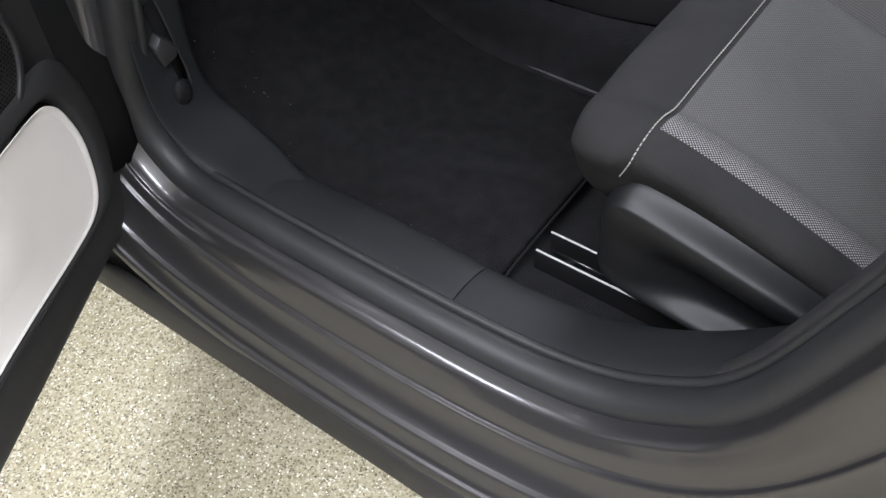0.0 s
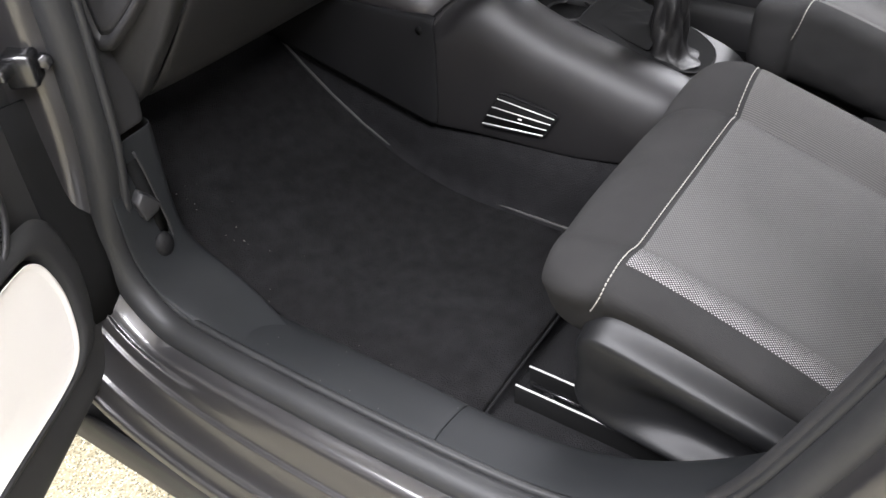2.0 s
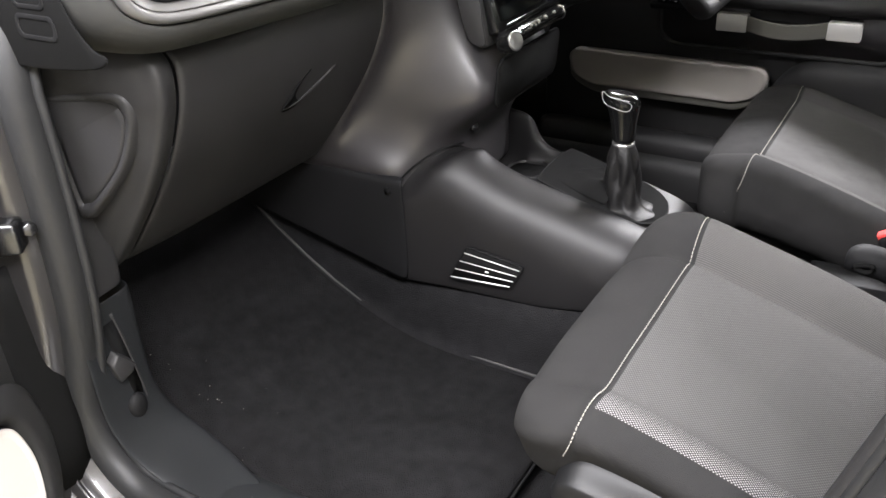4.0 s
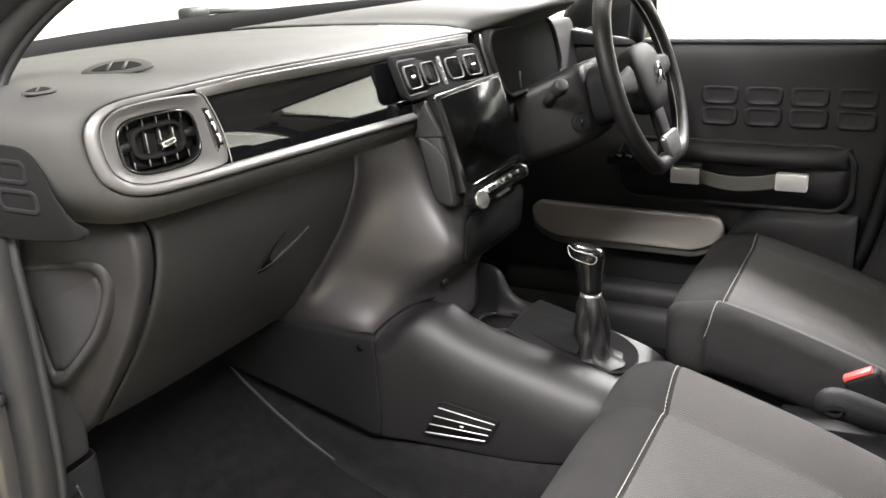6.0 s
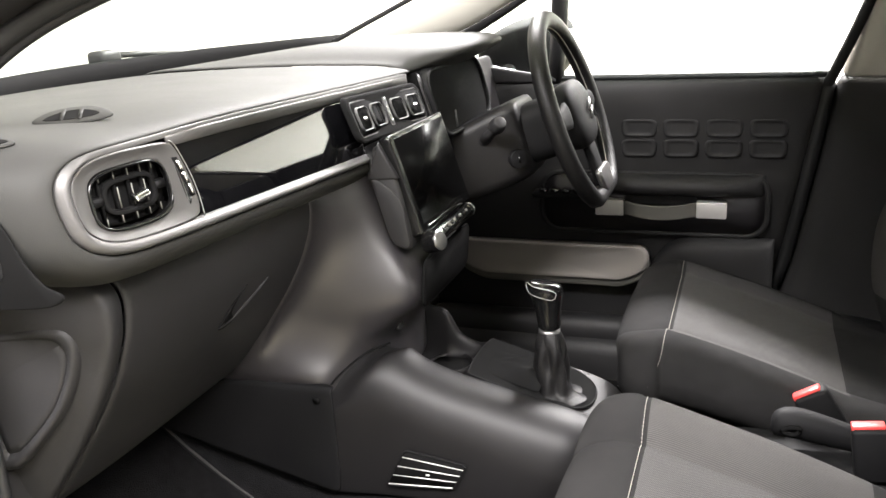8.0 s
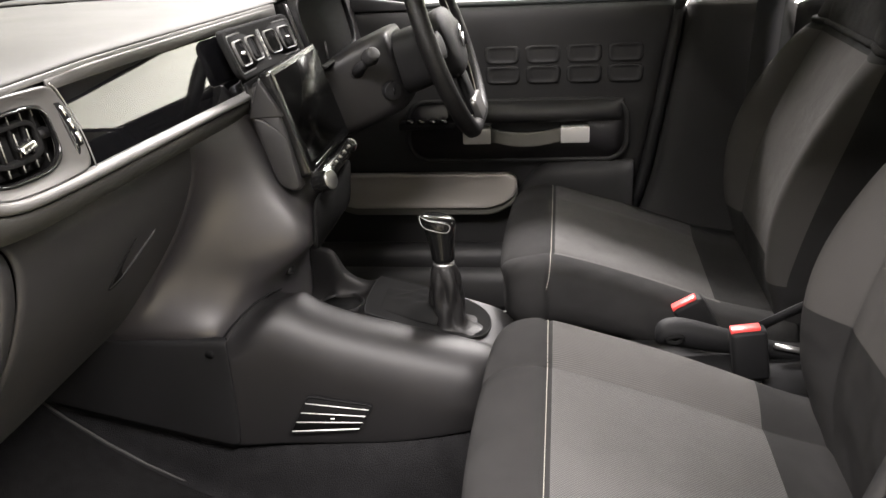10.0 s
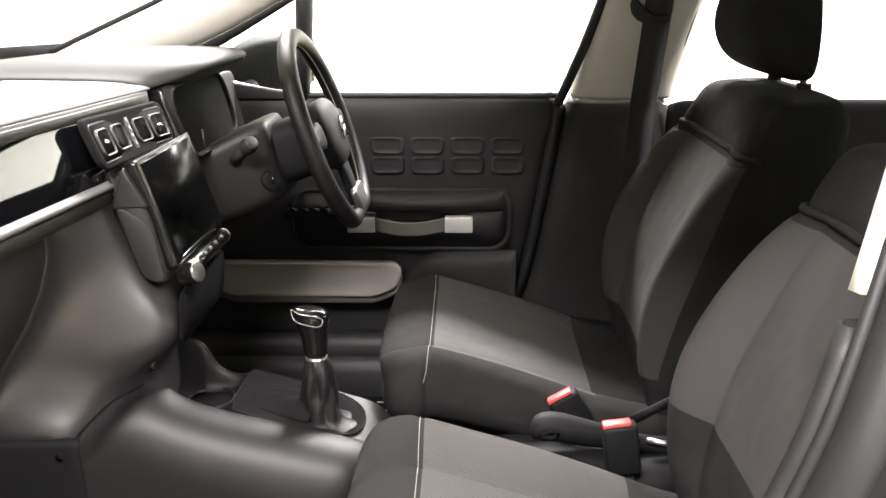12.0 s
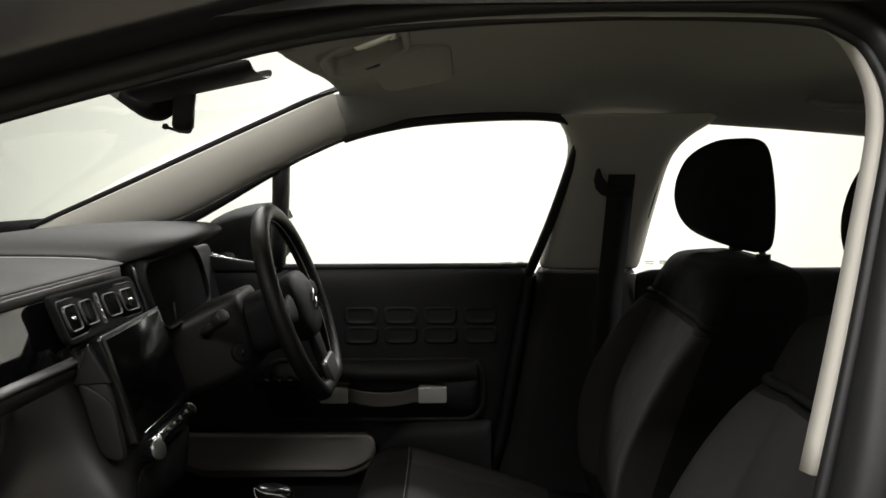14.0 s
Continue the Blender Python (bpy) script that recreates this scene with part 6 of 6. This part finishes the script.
# ---- doors ----
def driver_door():
    d = thing("driver_door", "black driver's door inner panel with a strap handle and pale pocket", "car door", (0.75, 0.15, 0.7))
    X = 0.672
    # main panel with a step below the armrest
    rows = []
    for z, dx in ((1.028, 0.030), (1.024, 0.006), (1.0, -0.004), (0.95, -0.002), (0.90, 0.002), (0.84, 0.004), (0.815, 0.004), (0.80, 0.0), (0.69, 0.004), (0.655, 0.012), (0.53, 0.014), (0.45, 0.012), (0.40, 0.016), (0.36, 0.03)):
        back = -0.266 + (0 if z > 1.0 else 0.17 * (1.0 - z)) + (0.15 * max(0, 0.50 - z))
        ys = [0.66, 0.60, 0.50, 0.40, 0.30, 0.20, 0.10, 0.0, -0.10, -0.18]
        row = [(X + dx, max(y, back + 0.012 * (10 - i)), z) for i, y in enumerate(ys)] + [(X + dx + 0.002, back + 0.008, z), (X + dx + 0.03, back, z)]
        rows.append(row)
    panel = part("door_panel", grid(rows), CHARCOAL, d, "black grained plastic inner panel", sub=2, thick=0.004)
    # padded squares
    for i in range(4):
        for zc in (0.9155, 0.8705):
            y = 0.114 - 0.0905 * i
            loop = [(a * (1 + 2.0 * b), b) for a, b in rounded(0.064, 0.033, 0.010, 4)]
            part("pad", grid([[(X - 0.0005 - k, y + a * m, zc + b * m - 3.0 * k * (m < 0.7)) for a, b in loop] for m, k in ((1.34, -0.002), (1.18, 0.0012), (1.05, 0.0028), (0.94, 0.0022), (0.80, 0.0002), (0.55, -0.0005), (0.1, -0.0005))], loop_u=True, caps=True), CHARCOAL, panel, "soft sunken pad", sub=1)
    # armrest recess, padded roll above it
    rp = lambda a, b, k: (X - k, 0.086 - a, 0.744 + b)
    part("armrest_rim", frame_ring(rounded(0.512, 0.150, 0.050, 6), rounded(0.490, 0.130, 0.042, 6), 0.009, rp), CHARCOAL, d, "black armrest surround", bevel=0.004)
    part("armrest_recess", plate(rounded(0.494, 0.134, 0.042, 6), 0.004, rp), SATIN, d)
    sh = part("armrest_top", grid([[(X - k * e, y, z) for k, z in ((0.0, 0.815), (0.025, 0.812), (0.042, 0.800), (0.047, 0.785), (0.040, 0.772), (0.020, 0.765), (0.0, 0.764))] for y, e in ((0.245, 0.0), (0.235, 0.5), (0.205, 0.9), (0.10, 1.0), (0.0, 1.0), (-0.08, 0.95), (-0.12, 0.75), (-0.145, 0.4), (-0.158, 0.0))]), BLACK, d, "padded black armrest roll", sub=2)
    for k in range(4):
        part("window_switch", box((X - 0.030, 0.325 - 0.026 * k, 0.776), (0.030, 0.018, 0.010), turn=rot(8, 0, 0)), PIANO, sh, "gloss black window switch", bevel=0.003)
    part("switch_bank", box((X - 0.018, 0.286, 0.764), (0.044, 0.135, 0.016)), DEEP, sh, bevel=0.005)
    # strap handle with two plates
    for y in (0.1735, -0.0485):
        part("handle_plate", plate([(a, b) for a, b in rounded(0.064, 0.037, 0.003, 2)], 0.024, lambda a, b, k, y=y: (X - 0.014 - k, y + a, 0.7395 + b)), PLATE, d, "brushed silver handle end", bevel=0.003)
    rows = []
    for f in np.linspace(0, 1, 11):
        y = 0.142 + (-0.017 - 0.142) * f
        s = math.sin(math.pi * f)
        rows.append([(X - 0.030 - 0.016 * s, y, 0.741 - 0.008 * s + b) for b in (0.016, 0.012, -0.012, -0.016)])
    part("strap", grid(rows), STRAP, d, "grey leather pull strap", thick=0.006, bevel=0.0015)
    part("strap_back", plate(rounded(0.16, 0.030, 0.008, 3), 0.010, lambda a, b, k: (X - 0.004 - k, 0.0625 + a, 0.758 + b)), CHARCOAL, d, bevel=0.004)
    # pocket with a hollowed pale face over a darker lip
    pk = lambda a, b, k: (X - 0.012 - k, 0.312 - a, 0.608 + b)
    def tapered(w, h, r):
        return [(a * (1 + 0.07 * (b / h) - 0.16 * max(0.0, -2 * b / h) ** 2), b) for a, b in rounded(w, h, r, 8)]
    face = tapered(0.452, 0.082, 0.030)
    rows = [[pk(a * m, b * m, k) for a, b in face] for m, k in ((1.0, 0.004), (1.0, 0.024), (0.985, 0.030), (0.95, 0.031), (0.80, 0.028), (0.5, 0.025), (0.12, 0.024))]
    part("pocket", grid(rows, loop_u=True, caps=True), TAUPE, d, "pale beige-grey pocket face")
    part("pocket_lip", plate([(a * 1.01, b - 0.017) for a, b in tapered(0.452, 0.090, 0.036)], 0.022, pk), STRAP, d, "grey lower lip of the pocket", bevel=0.006)
    # elbow bulge by the seat
    rows = []
    for z, k in ((0.672, 0.0), (0.668, 0.030), (0.650, 0.046), (0.60, 0.046), (0.52, 0.040), (0.44, 0.030), (0.40, 0.0)):
        rows.append([(X - k * g + 0.004, y, z - dz) for y, g, dz in ((0.10, 0.0, 0.10), (0.07, 0.5, 0.05), (0.035, 0.95, 0.005), (-0.03, 1, 0), (-0.12, 1, 0), (-0.17, 0.9, 0), (-0.185, 0.2, 0))])
    part("lower_bulge", grid(rows), CHARCOAL, d, sub=2, thick=0.004)
    rows = [[(X - k, y, z) for k, z in ((0.008, 0.47), (0.03, 0.465), (0.05, 0.45), (0.05, 0.39), (0.02, 0.38))] for y in np.linspace(0.02, 0.62, 7)]
    part("lower_pocket", grid(rows), BLACK, d, sub=1, thick=0.004)
    # window frame post of the quarter light
    part("quarter_post", tube([(0.690, 0.305, 1.02), (0.662, 0.290, 1.12), (0.625, 0.278, 1.20), (0.585, 0.268, 1.272)], 0.019, sides=8, squash=1.0), BLACK, d, "black quarter window post")
    part("mirror_base", plate([(0.0, 0.0), (0.30, 0.0), (0.30, 0.06), (0.0, 0.012)], 0.012, lambda a, b, k: (X - k + 0.008, 0.30 + a, 1.02 + b)), BLACK, d, bevel=0.003)
    part("belt_strip", tube([(X + 0.012, y, 1.027) for y in np.linspace(-0.275, 0.62, 6)], 0.007, sides=8), RUBBER, d)
    part("lower_front_panel", grid([[(X + 0.012, y, z) for y in np.linspace(0.62, 0.80, 3)] for z in np.linspace(0.40, 1.02, 4)]), BLACK, d, thick=0.004)
    return d


def rear_door():
    d = thing("rear_door", "black rear door inner panel beyond the centre pillar", "car door", (0.72, -0.95, 0.7))
    part("door_panel", grid([[(0.675 + (0.0 if z > 0.95 else 0.01), y, z) for y in np.linspace(-1.45, -0.50, 6)] for z in (0.4, 0.6, 0.8, 0.95, 1.0, 1.022)]), BLACK, d, sub=1, thick=0.01)
    n = thing("rear_door", "black rear door inner panel of the passenger side", "car door", (-0.72, -0.95, 0.7))
    part("door_panel", grid([[(-0.675, y, z) for y in np.linspace(-1.45, -0.56, 6)] for z in (0.4, 0.6, 0.8, 0.95, 1.022)]), BLACK, n, sub=1, thick=0.01)


def passenger_door():
    """The open near door, hinged at its front edge."""
    d = thing("passenger_door", "open passenger door, black inner panel with a pale pocket and speaker", "car door", (-0.76, 0.66, 0.3))
    dx, dy = Vector((-0.875, -0.484, 0)), Vector((0.484, -0.875, 0))
    h = Vector((-0.76, 0.662, 0))
    P = lambda u, z, k=0.0: h + dx * u + dy * k + Vector((0, 0, z))
    # inner panel: by height, with a border that stands proud round the pocket
    rows = []
    for z, u0, k in ((0.318, 0.03, -0.035), (0.322, 0.02, -0.012), (0.335, 0.0, 0.0), (0.37, -0.028, 0.004), (0.42, -0.040, 0.004), (0.48, -0.045, 0.0), (0.55, -0.050, -0.004), (0.64, -0.058, -0.006), (0.70, -0.052, -0.006), (0.76, -0.026, -0.006), (0.82, -0.012, -0.006), (0.92, 0.0, -0.004), (1.01, 0.0, -0.01), (1.02, 0.0, -0.04)):
        us = (0.0, 0.012, 0.03, 0.06, 0.12, 0.25, 0.40, 0.60, 0.80, 0.92, 0.95)
        rows.append([P(u0 - 0.028, z, k - 0.05), P(u0 - 0.025, z, k - 0.012)] + [P(u0 + u - 0.020, z, k) for u in us])
    panel = part("door_panel", grid(rows), CHARCOAL, d, "black grained inner panel", sub=2, thick=0.004)
    part("door_core", grid([[P(u, z, -0.05) for u in (-0.04, 0.3, 0.6, 0.9)] for z in (0.33, 0.6, 0.9, 1.0)]), BLACK, d, thick=0.01)
    rows = []
    for z, k in ((0.26, -0.10), (0.30, -0.125), (0.5, -0.15), (0.8, -0.145), (1.0, -0.11)):
        rows.append([P(u, z, k + 0.02 * (u > 0.9)) for u in (-0.08, 0.1, 0.4, 0.7, 0.96)])
    part("outer_skin", grid(rows), PAINT, d, "brown-grey metallic outer skin", sub=1, thick=0.003)
    part("door_edge", grid([[P(u, 0.318, -0.03), P(u, 0.30, -0.06), P(u, 0.262, -0.10)] for u in np.linspace(-0.02, 0.95, 6)]), PAINT, d, thick=0.003)
    # pocket: pale scooped face with a raised rim
    out = [(0.078, 0.50), (0.080, 0.535), (0.094, 0.578), (0.112, 0.599), (0.136, 0.610), (0.20, 0.616), (0.32, 0.622), (0.50, 0.625), (0.60, 0.60), (0.62, 0.53), (0.58, 0.465), (0.45, 0.445), (0.30, 0.436), (0.17, 0.424), (0.11, 0.428), (0.086, 0.456)]
    path = spline([(u, z, 0) for u, z in out], 3, closed=True)
    mid = Vector((0.3, 0.51, 0))
    rows = [[P(q.x, q.y, 0.010) for q in path], [P(*(mid.lerp(q, 0.985)).xy, 0.016) for q in path], [P(*(mid.lerp(q, 0.93)).xy, 0.012) for q in path], [P(*(mid.lerp(q, 0.8)).xy, 0.004) for q in path], [P(*(mid.lerp(q, 0.5)).xy, 0.010) for q in path], [P(*(mid.lerp(q, 0.1)).xy, 0.012) for q in path]]
    part("pocket", grid(rows, loop_u=True, caps=True), POCKET, d, "pale grey pocket face", sub=2)
    rows = [[P(*(mid.lerp(q, s)).xy, k) for q in path] for s, k in ((1.26, 0.003), (1.22, 0.010), (1.15, 0.013), (1.07, 0.016), (1.03, 0.015), (1.0, 0.004))]
    part("pocket_rim", grid(rows, loop_u=True), CHARCOAL, d, "black raised pocket rim", sub=1)
    # speaker grille
    sp = lambda a, b, k: P(0.200 + a, 0.690 + b, 0.004 + k)
    rim = [(0.088 * math.cos(k * math.tau / 32), 0.078 * math.sin(k * math.tau / 32)) for k in range(32)]
    inn = [(0.9 * a, 0.9 * b) for a, b in rim]
    spk = part("speaker_grille", plate(inn, 0.004, sp), VENTTRIM, d, "black speaker grille with small holes")
    part("speaker_rim", frame_ring(rim, inn, 0.008, sp), BLACK, spk, bevel=0.002)
    bm = bmesh.new()
    for i in range(-18, 19):
        for j in range(-18, 19):
            a, b = i * 0.0052 + (j % 2) * 0.0026, j * 0.0045
            if (a / 0.076) ** 2 + (b / 0.067) ** 2 < 1:
                c = sp(a, b, 0.0042)
                vs = [bm.verts.new(c + dx * 0.0017 * math.cos(t * math.tau / 6) + Vector((0, 0, 0.0017 * math.sin(t * math.tau / 6))) + dy * 0.0004) for t in range(6)]
                bm.faces.new(vs)
    o = part("grille_holes", bm, VOID, spk, smooth=False)
    return d


# ---- fittings overhead ----
def mirrors():
    m = thing("rear_view_mirror", "black rear-view mirror on the windscreen", "mirror", (0, 0.28, 1.35))
    r = rot(6, 0, 16.5)
    c = Vector((0.0, 0.289, 1.3495))
    part("shell", plate(rounded(0.225, 0.068, 0.022, 5), 0.026, lambda a, b, k: c + r @ Vector((a, k - 0.010, b))), BLACK, m, "black mirror shell", bevel=0.006)
    part("glass", plate(rounded(0.212, 0.057, 0.018, 5), -0.002, lambda a, b, k: c + r @ Vector((a, k - 0.0105, b))), MIRRORGLASS, m, "mirror glass")
    part("arm", tube([c + Vector((0, 0.012, 0.006)), c + Vector((0.0, 0.024, 0.010)), c + Vector((0.0, 0.040, 0.014))], [0.009, 0.0055, 0.008], sides=10), BLACK, m)
    part("dip_lever", tube([c + r @ Vector((0.0, 0.005, -0.034)), c + r @ Vector((0.0, 0.022, -0.030)), c + r @ Vector((0, 0.026, -0.0285)), c + r @ Vector((0, 0.031, -0.028))], [0.0022, 0.0022, 0.005, 0.0035], sides=10), BLACK, m)
    rows = []
    for x, k in ((-0.095, 0.6), (-0.075, 0.92), (-0.02, 1.0), (0.03, 0.92), (0.05, 0.6)):
        rows.append([(x, 0.30 + (y - 0.30) * (0.6 + 0.4 * k), 1.405 + (z - 1.405) * k) for y, z in ((0.27, 1.405), (0.300, 1.372), (0.308, 1.345), (0.318, 1.330), (0.331, 1.327), (0.352, 1.342), (0.378, 1.362), (0.402, 1.382), (0.34, 1.41))])
    part("sensor_housing", grid(rows, loop_u=True, caps=True), BLACK, m, "black sensor housing", sub=1)
    gz = lambda y: 1.413 - 0.291 * (y - 0.1) + 0.03 * math.sin(math.pi * (y - 0.1) / 0.945)
    part("front_cover", grid([[(x, y, gz(y) - d) for x, d in ((-0.19, 0.002), (-0.185, 0.016), (-0.12, 0.020), (-0.065, 0.016), (-0.06, 0.002))] for y in (0.15, 0.165, 0.19, 0.22, 0.27, 0.31)]), BLACK, m, "black cover at the top of the windscreen", sub=1, thick=0.003)
    w = thing("wing_mirror", "dark wing mirror outside the driver's window", "wing mirror", (0.85, 0.45, 1.08))
    rows = []
    for x, k in ((0.77, 0.5), (0.79, 0.95), (0.86, 1.15), (0.96, 1.15), (1.06, 0.95), (1.10, 0.4)):
        rows.append([(x, 0.42 + (y - 0.42) * k, 1.085 + (z - 1.085) * k) for y, z in ((0.325, 0.985), (0.315, 1.135), (0.37, 1.158), (0.47, 1.135), (0.54, 1.08), (0.52, 0.985))])
    part("housing", grid(rows, loop_u=True, caps=True), DEEP, w, "dark mirror housing", sub=2)
    part("mirror_glass", box((0.925, 0.306, 1.080), (0.13, 0.006, 0.085)), MIRRORGLASS, w, bevel=0.002)
    part("mirror_arm", tube([(0.76, 0.44, 1.03), (0.85, 0.43, 1.05)], 0.02, sides=8), BLACK, w)


def overhead():
    o = thing("overhead_console", "grey-beige overhead console with a reading lamp", "overhead console", (0, 0.0, 1.41))
    slope = lambda y: 1.4115 + 0.36 * (0.085 - y)
    rows = []
    for y, z, w in ((0.122, 1.412, 0.17), (0.114, 1.408, 0.165), (0.100, 1.407, 0.14), (0.080, slope(0.080), 0.115), (0.02, slope(0.02), 0.110), (-0.03, slope(-0.03), 0.108), (-0.05, 1.462, 0.105), (-0.062, 1.474, 0.105)):
        lamp = 0.016 * (-0.045 < y < 0.09)
        rows.append([(-w - 0.03, y, z + 0.024), (-w, y, z + 0.008), (-w * 0.82, y, z), (-w * 0.70, y, z + lamp), (0, y, z + lamp), (w * 0.50, y, z + lamp), (w * 0.66, y, z), (w, y, z + 0.008), (w + 0.03, y, z + 0.024)])
    part("console_body", grid(rows), LINER, o, "grey-beige console moulding", sub=2, thick=0.004)
    lp = lambda a, b, k: (-0.010 + a, 0.027 + b, slope(0.027 + b) - k)
    part("lamp_rim", frame_ring(rounded(0.152, 0.122, 0.030, 5), rounded(0.128, 0.100, 0.024, 5), 0.020, lambda a, b, k: lp(a, b, (k - 0.014 if k < 0.01 else 0.003 + 0.11 * (a + 0.076)))), LINER, o, "raised lamp surround", bevel=0.004)
    # The recess is coloured darker than the console to give its shadow.
    part("lamp_recess", plate(rounded(0.128, 0.100, 0.024, 5), 0.001, lambda a, b, k: lp(a, b, k - 0.012)), STRAP, o, "lamp recess with its shade in the colour")
    part("lamp_lens", plate([(a - 0.012, b - 0.012) for a, b in rounded(0.096, 0.056, 0.026, 6)], 0.008, lambda a, b, k: lp(a, b, k - 0.010)), FROST, o, "frosted reading lamp lens", bevel=0.003)
    part("lamp_switch", plate([(a + 0.012, b - 0.038) for a, b in rounded(0.034, 0.012, 0.003, 3)], 0.010, lambda a, b, k: lp(a, b, k - 0.010)), PLATE, o, bevel=0.002)
    v = thing("sun_visor", "grey-beige driver's sun visor folded up", "sun visor", (0.3, -0.03, 1.42))
    ca, cb, cc, cd = (Vector(q) for q in ((0.120, 0.043, 1.425), (0.41, 0.030, 1.396), (0.41, -0.099, 1.420), (0.16, -0.093, 1.458)))
    vp = lambda a, b, k: ca.lerp(cb, a + 0.5).lerp(cd.lerp(cc, a + 0.5), b + 0.5) + Vector((0, 0, k))
    part("visor_pad", sheet_plate(rounded(1.0, 1.0, 0.16, 5), 0.016, lambda a, b, k: vp(a, b, 0.016 - k), steps=4), LINER, v, bevel=0.004)
    part("visor_clip", box((0.150, 0.034, 1.428), (0.018, 0.026, 0.018), turn=rot(-15, 8, 0)), BLACK, v, bevel=0.004)
    g = thing("grab_handle", "grey-beige grab handle folded against the headliner", "grab handle", (0.47, -0.86, 1.37))
    part("handle_bar", tube(spline([(0.475, -0.80, 1.385), (0.468, -0.83, 1.372), (0.466, -0.88, 1.368), (0.468, -0.93, 1.372), (0.475, -0.96, 1.385)], 3), 0.008, sides=8), LINER, g)
    w = thing("wiper_arm", "black wiper arm resting on the windscreen base", "wiper", (0.1, 1.08, 1.12))
    part("arm", tube([(0.40, 1.10, 1.128), (0.28, 1.10, 1.140), (0.18, 1.10, 1.145)], 0.006, sides=8), BLACK, w)
    part("pivot", box((0.155, 1.10, 1.144), (0.06, 0.04, 0.026)), BLACK, w, bevel=0.008)


def seat_tag():
    o = part("paper_tag", box((-0.597, -0.104, 0.392), (0.001, 0.016, 0.014), turn=rot(20, 25, 10)), WHITE, None, bevel=0.0003)
    tagged(o, "small white paper tag beside the seat rail", "tag")


seat(-1, -0.378)
seat(1, 0.352)
near_buckle = belt_buckle(-0.050, -0.303, 0.614, -8)
part("anchor_strap", grid([[Vector((0.012, -0.335, 0.586)).lerp(Vector((0.02, -0.45, 0.648)), f) + Vector((0, 0.005 * e, 0.006 * e)) for e in (-1, 1)] for f in (0, 0.3, 0.6, 1.0)]), DEEP, near_buckle, "dark anchor strap", thick=0.003)
belt_buckle(0.088, -0.230, 0.592, -31)
dash = dashboard()
centre_vents(dash)
instruments(dash)
touch_screen()
steering_wheel()
console()
gear_lever()
handbrake()
seat_belt()
seat_tag()
driver_door()
rear_door()
passenger_door()
mirrors()
overhead()
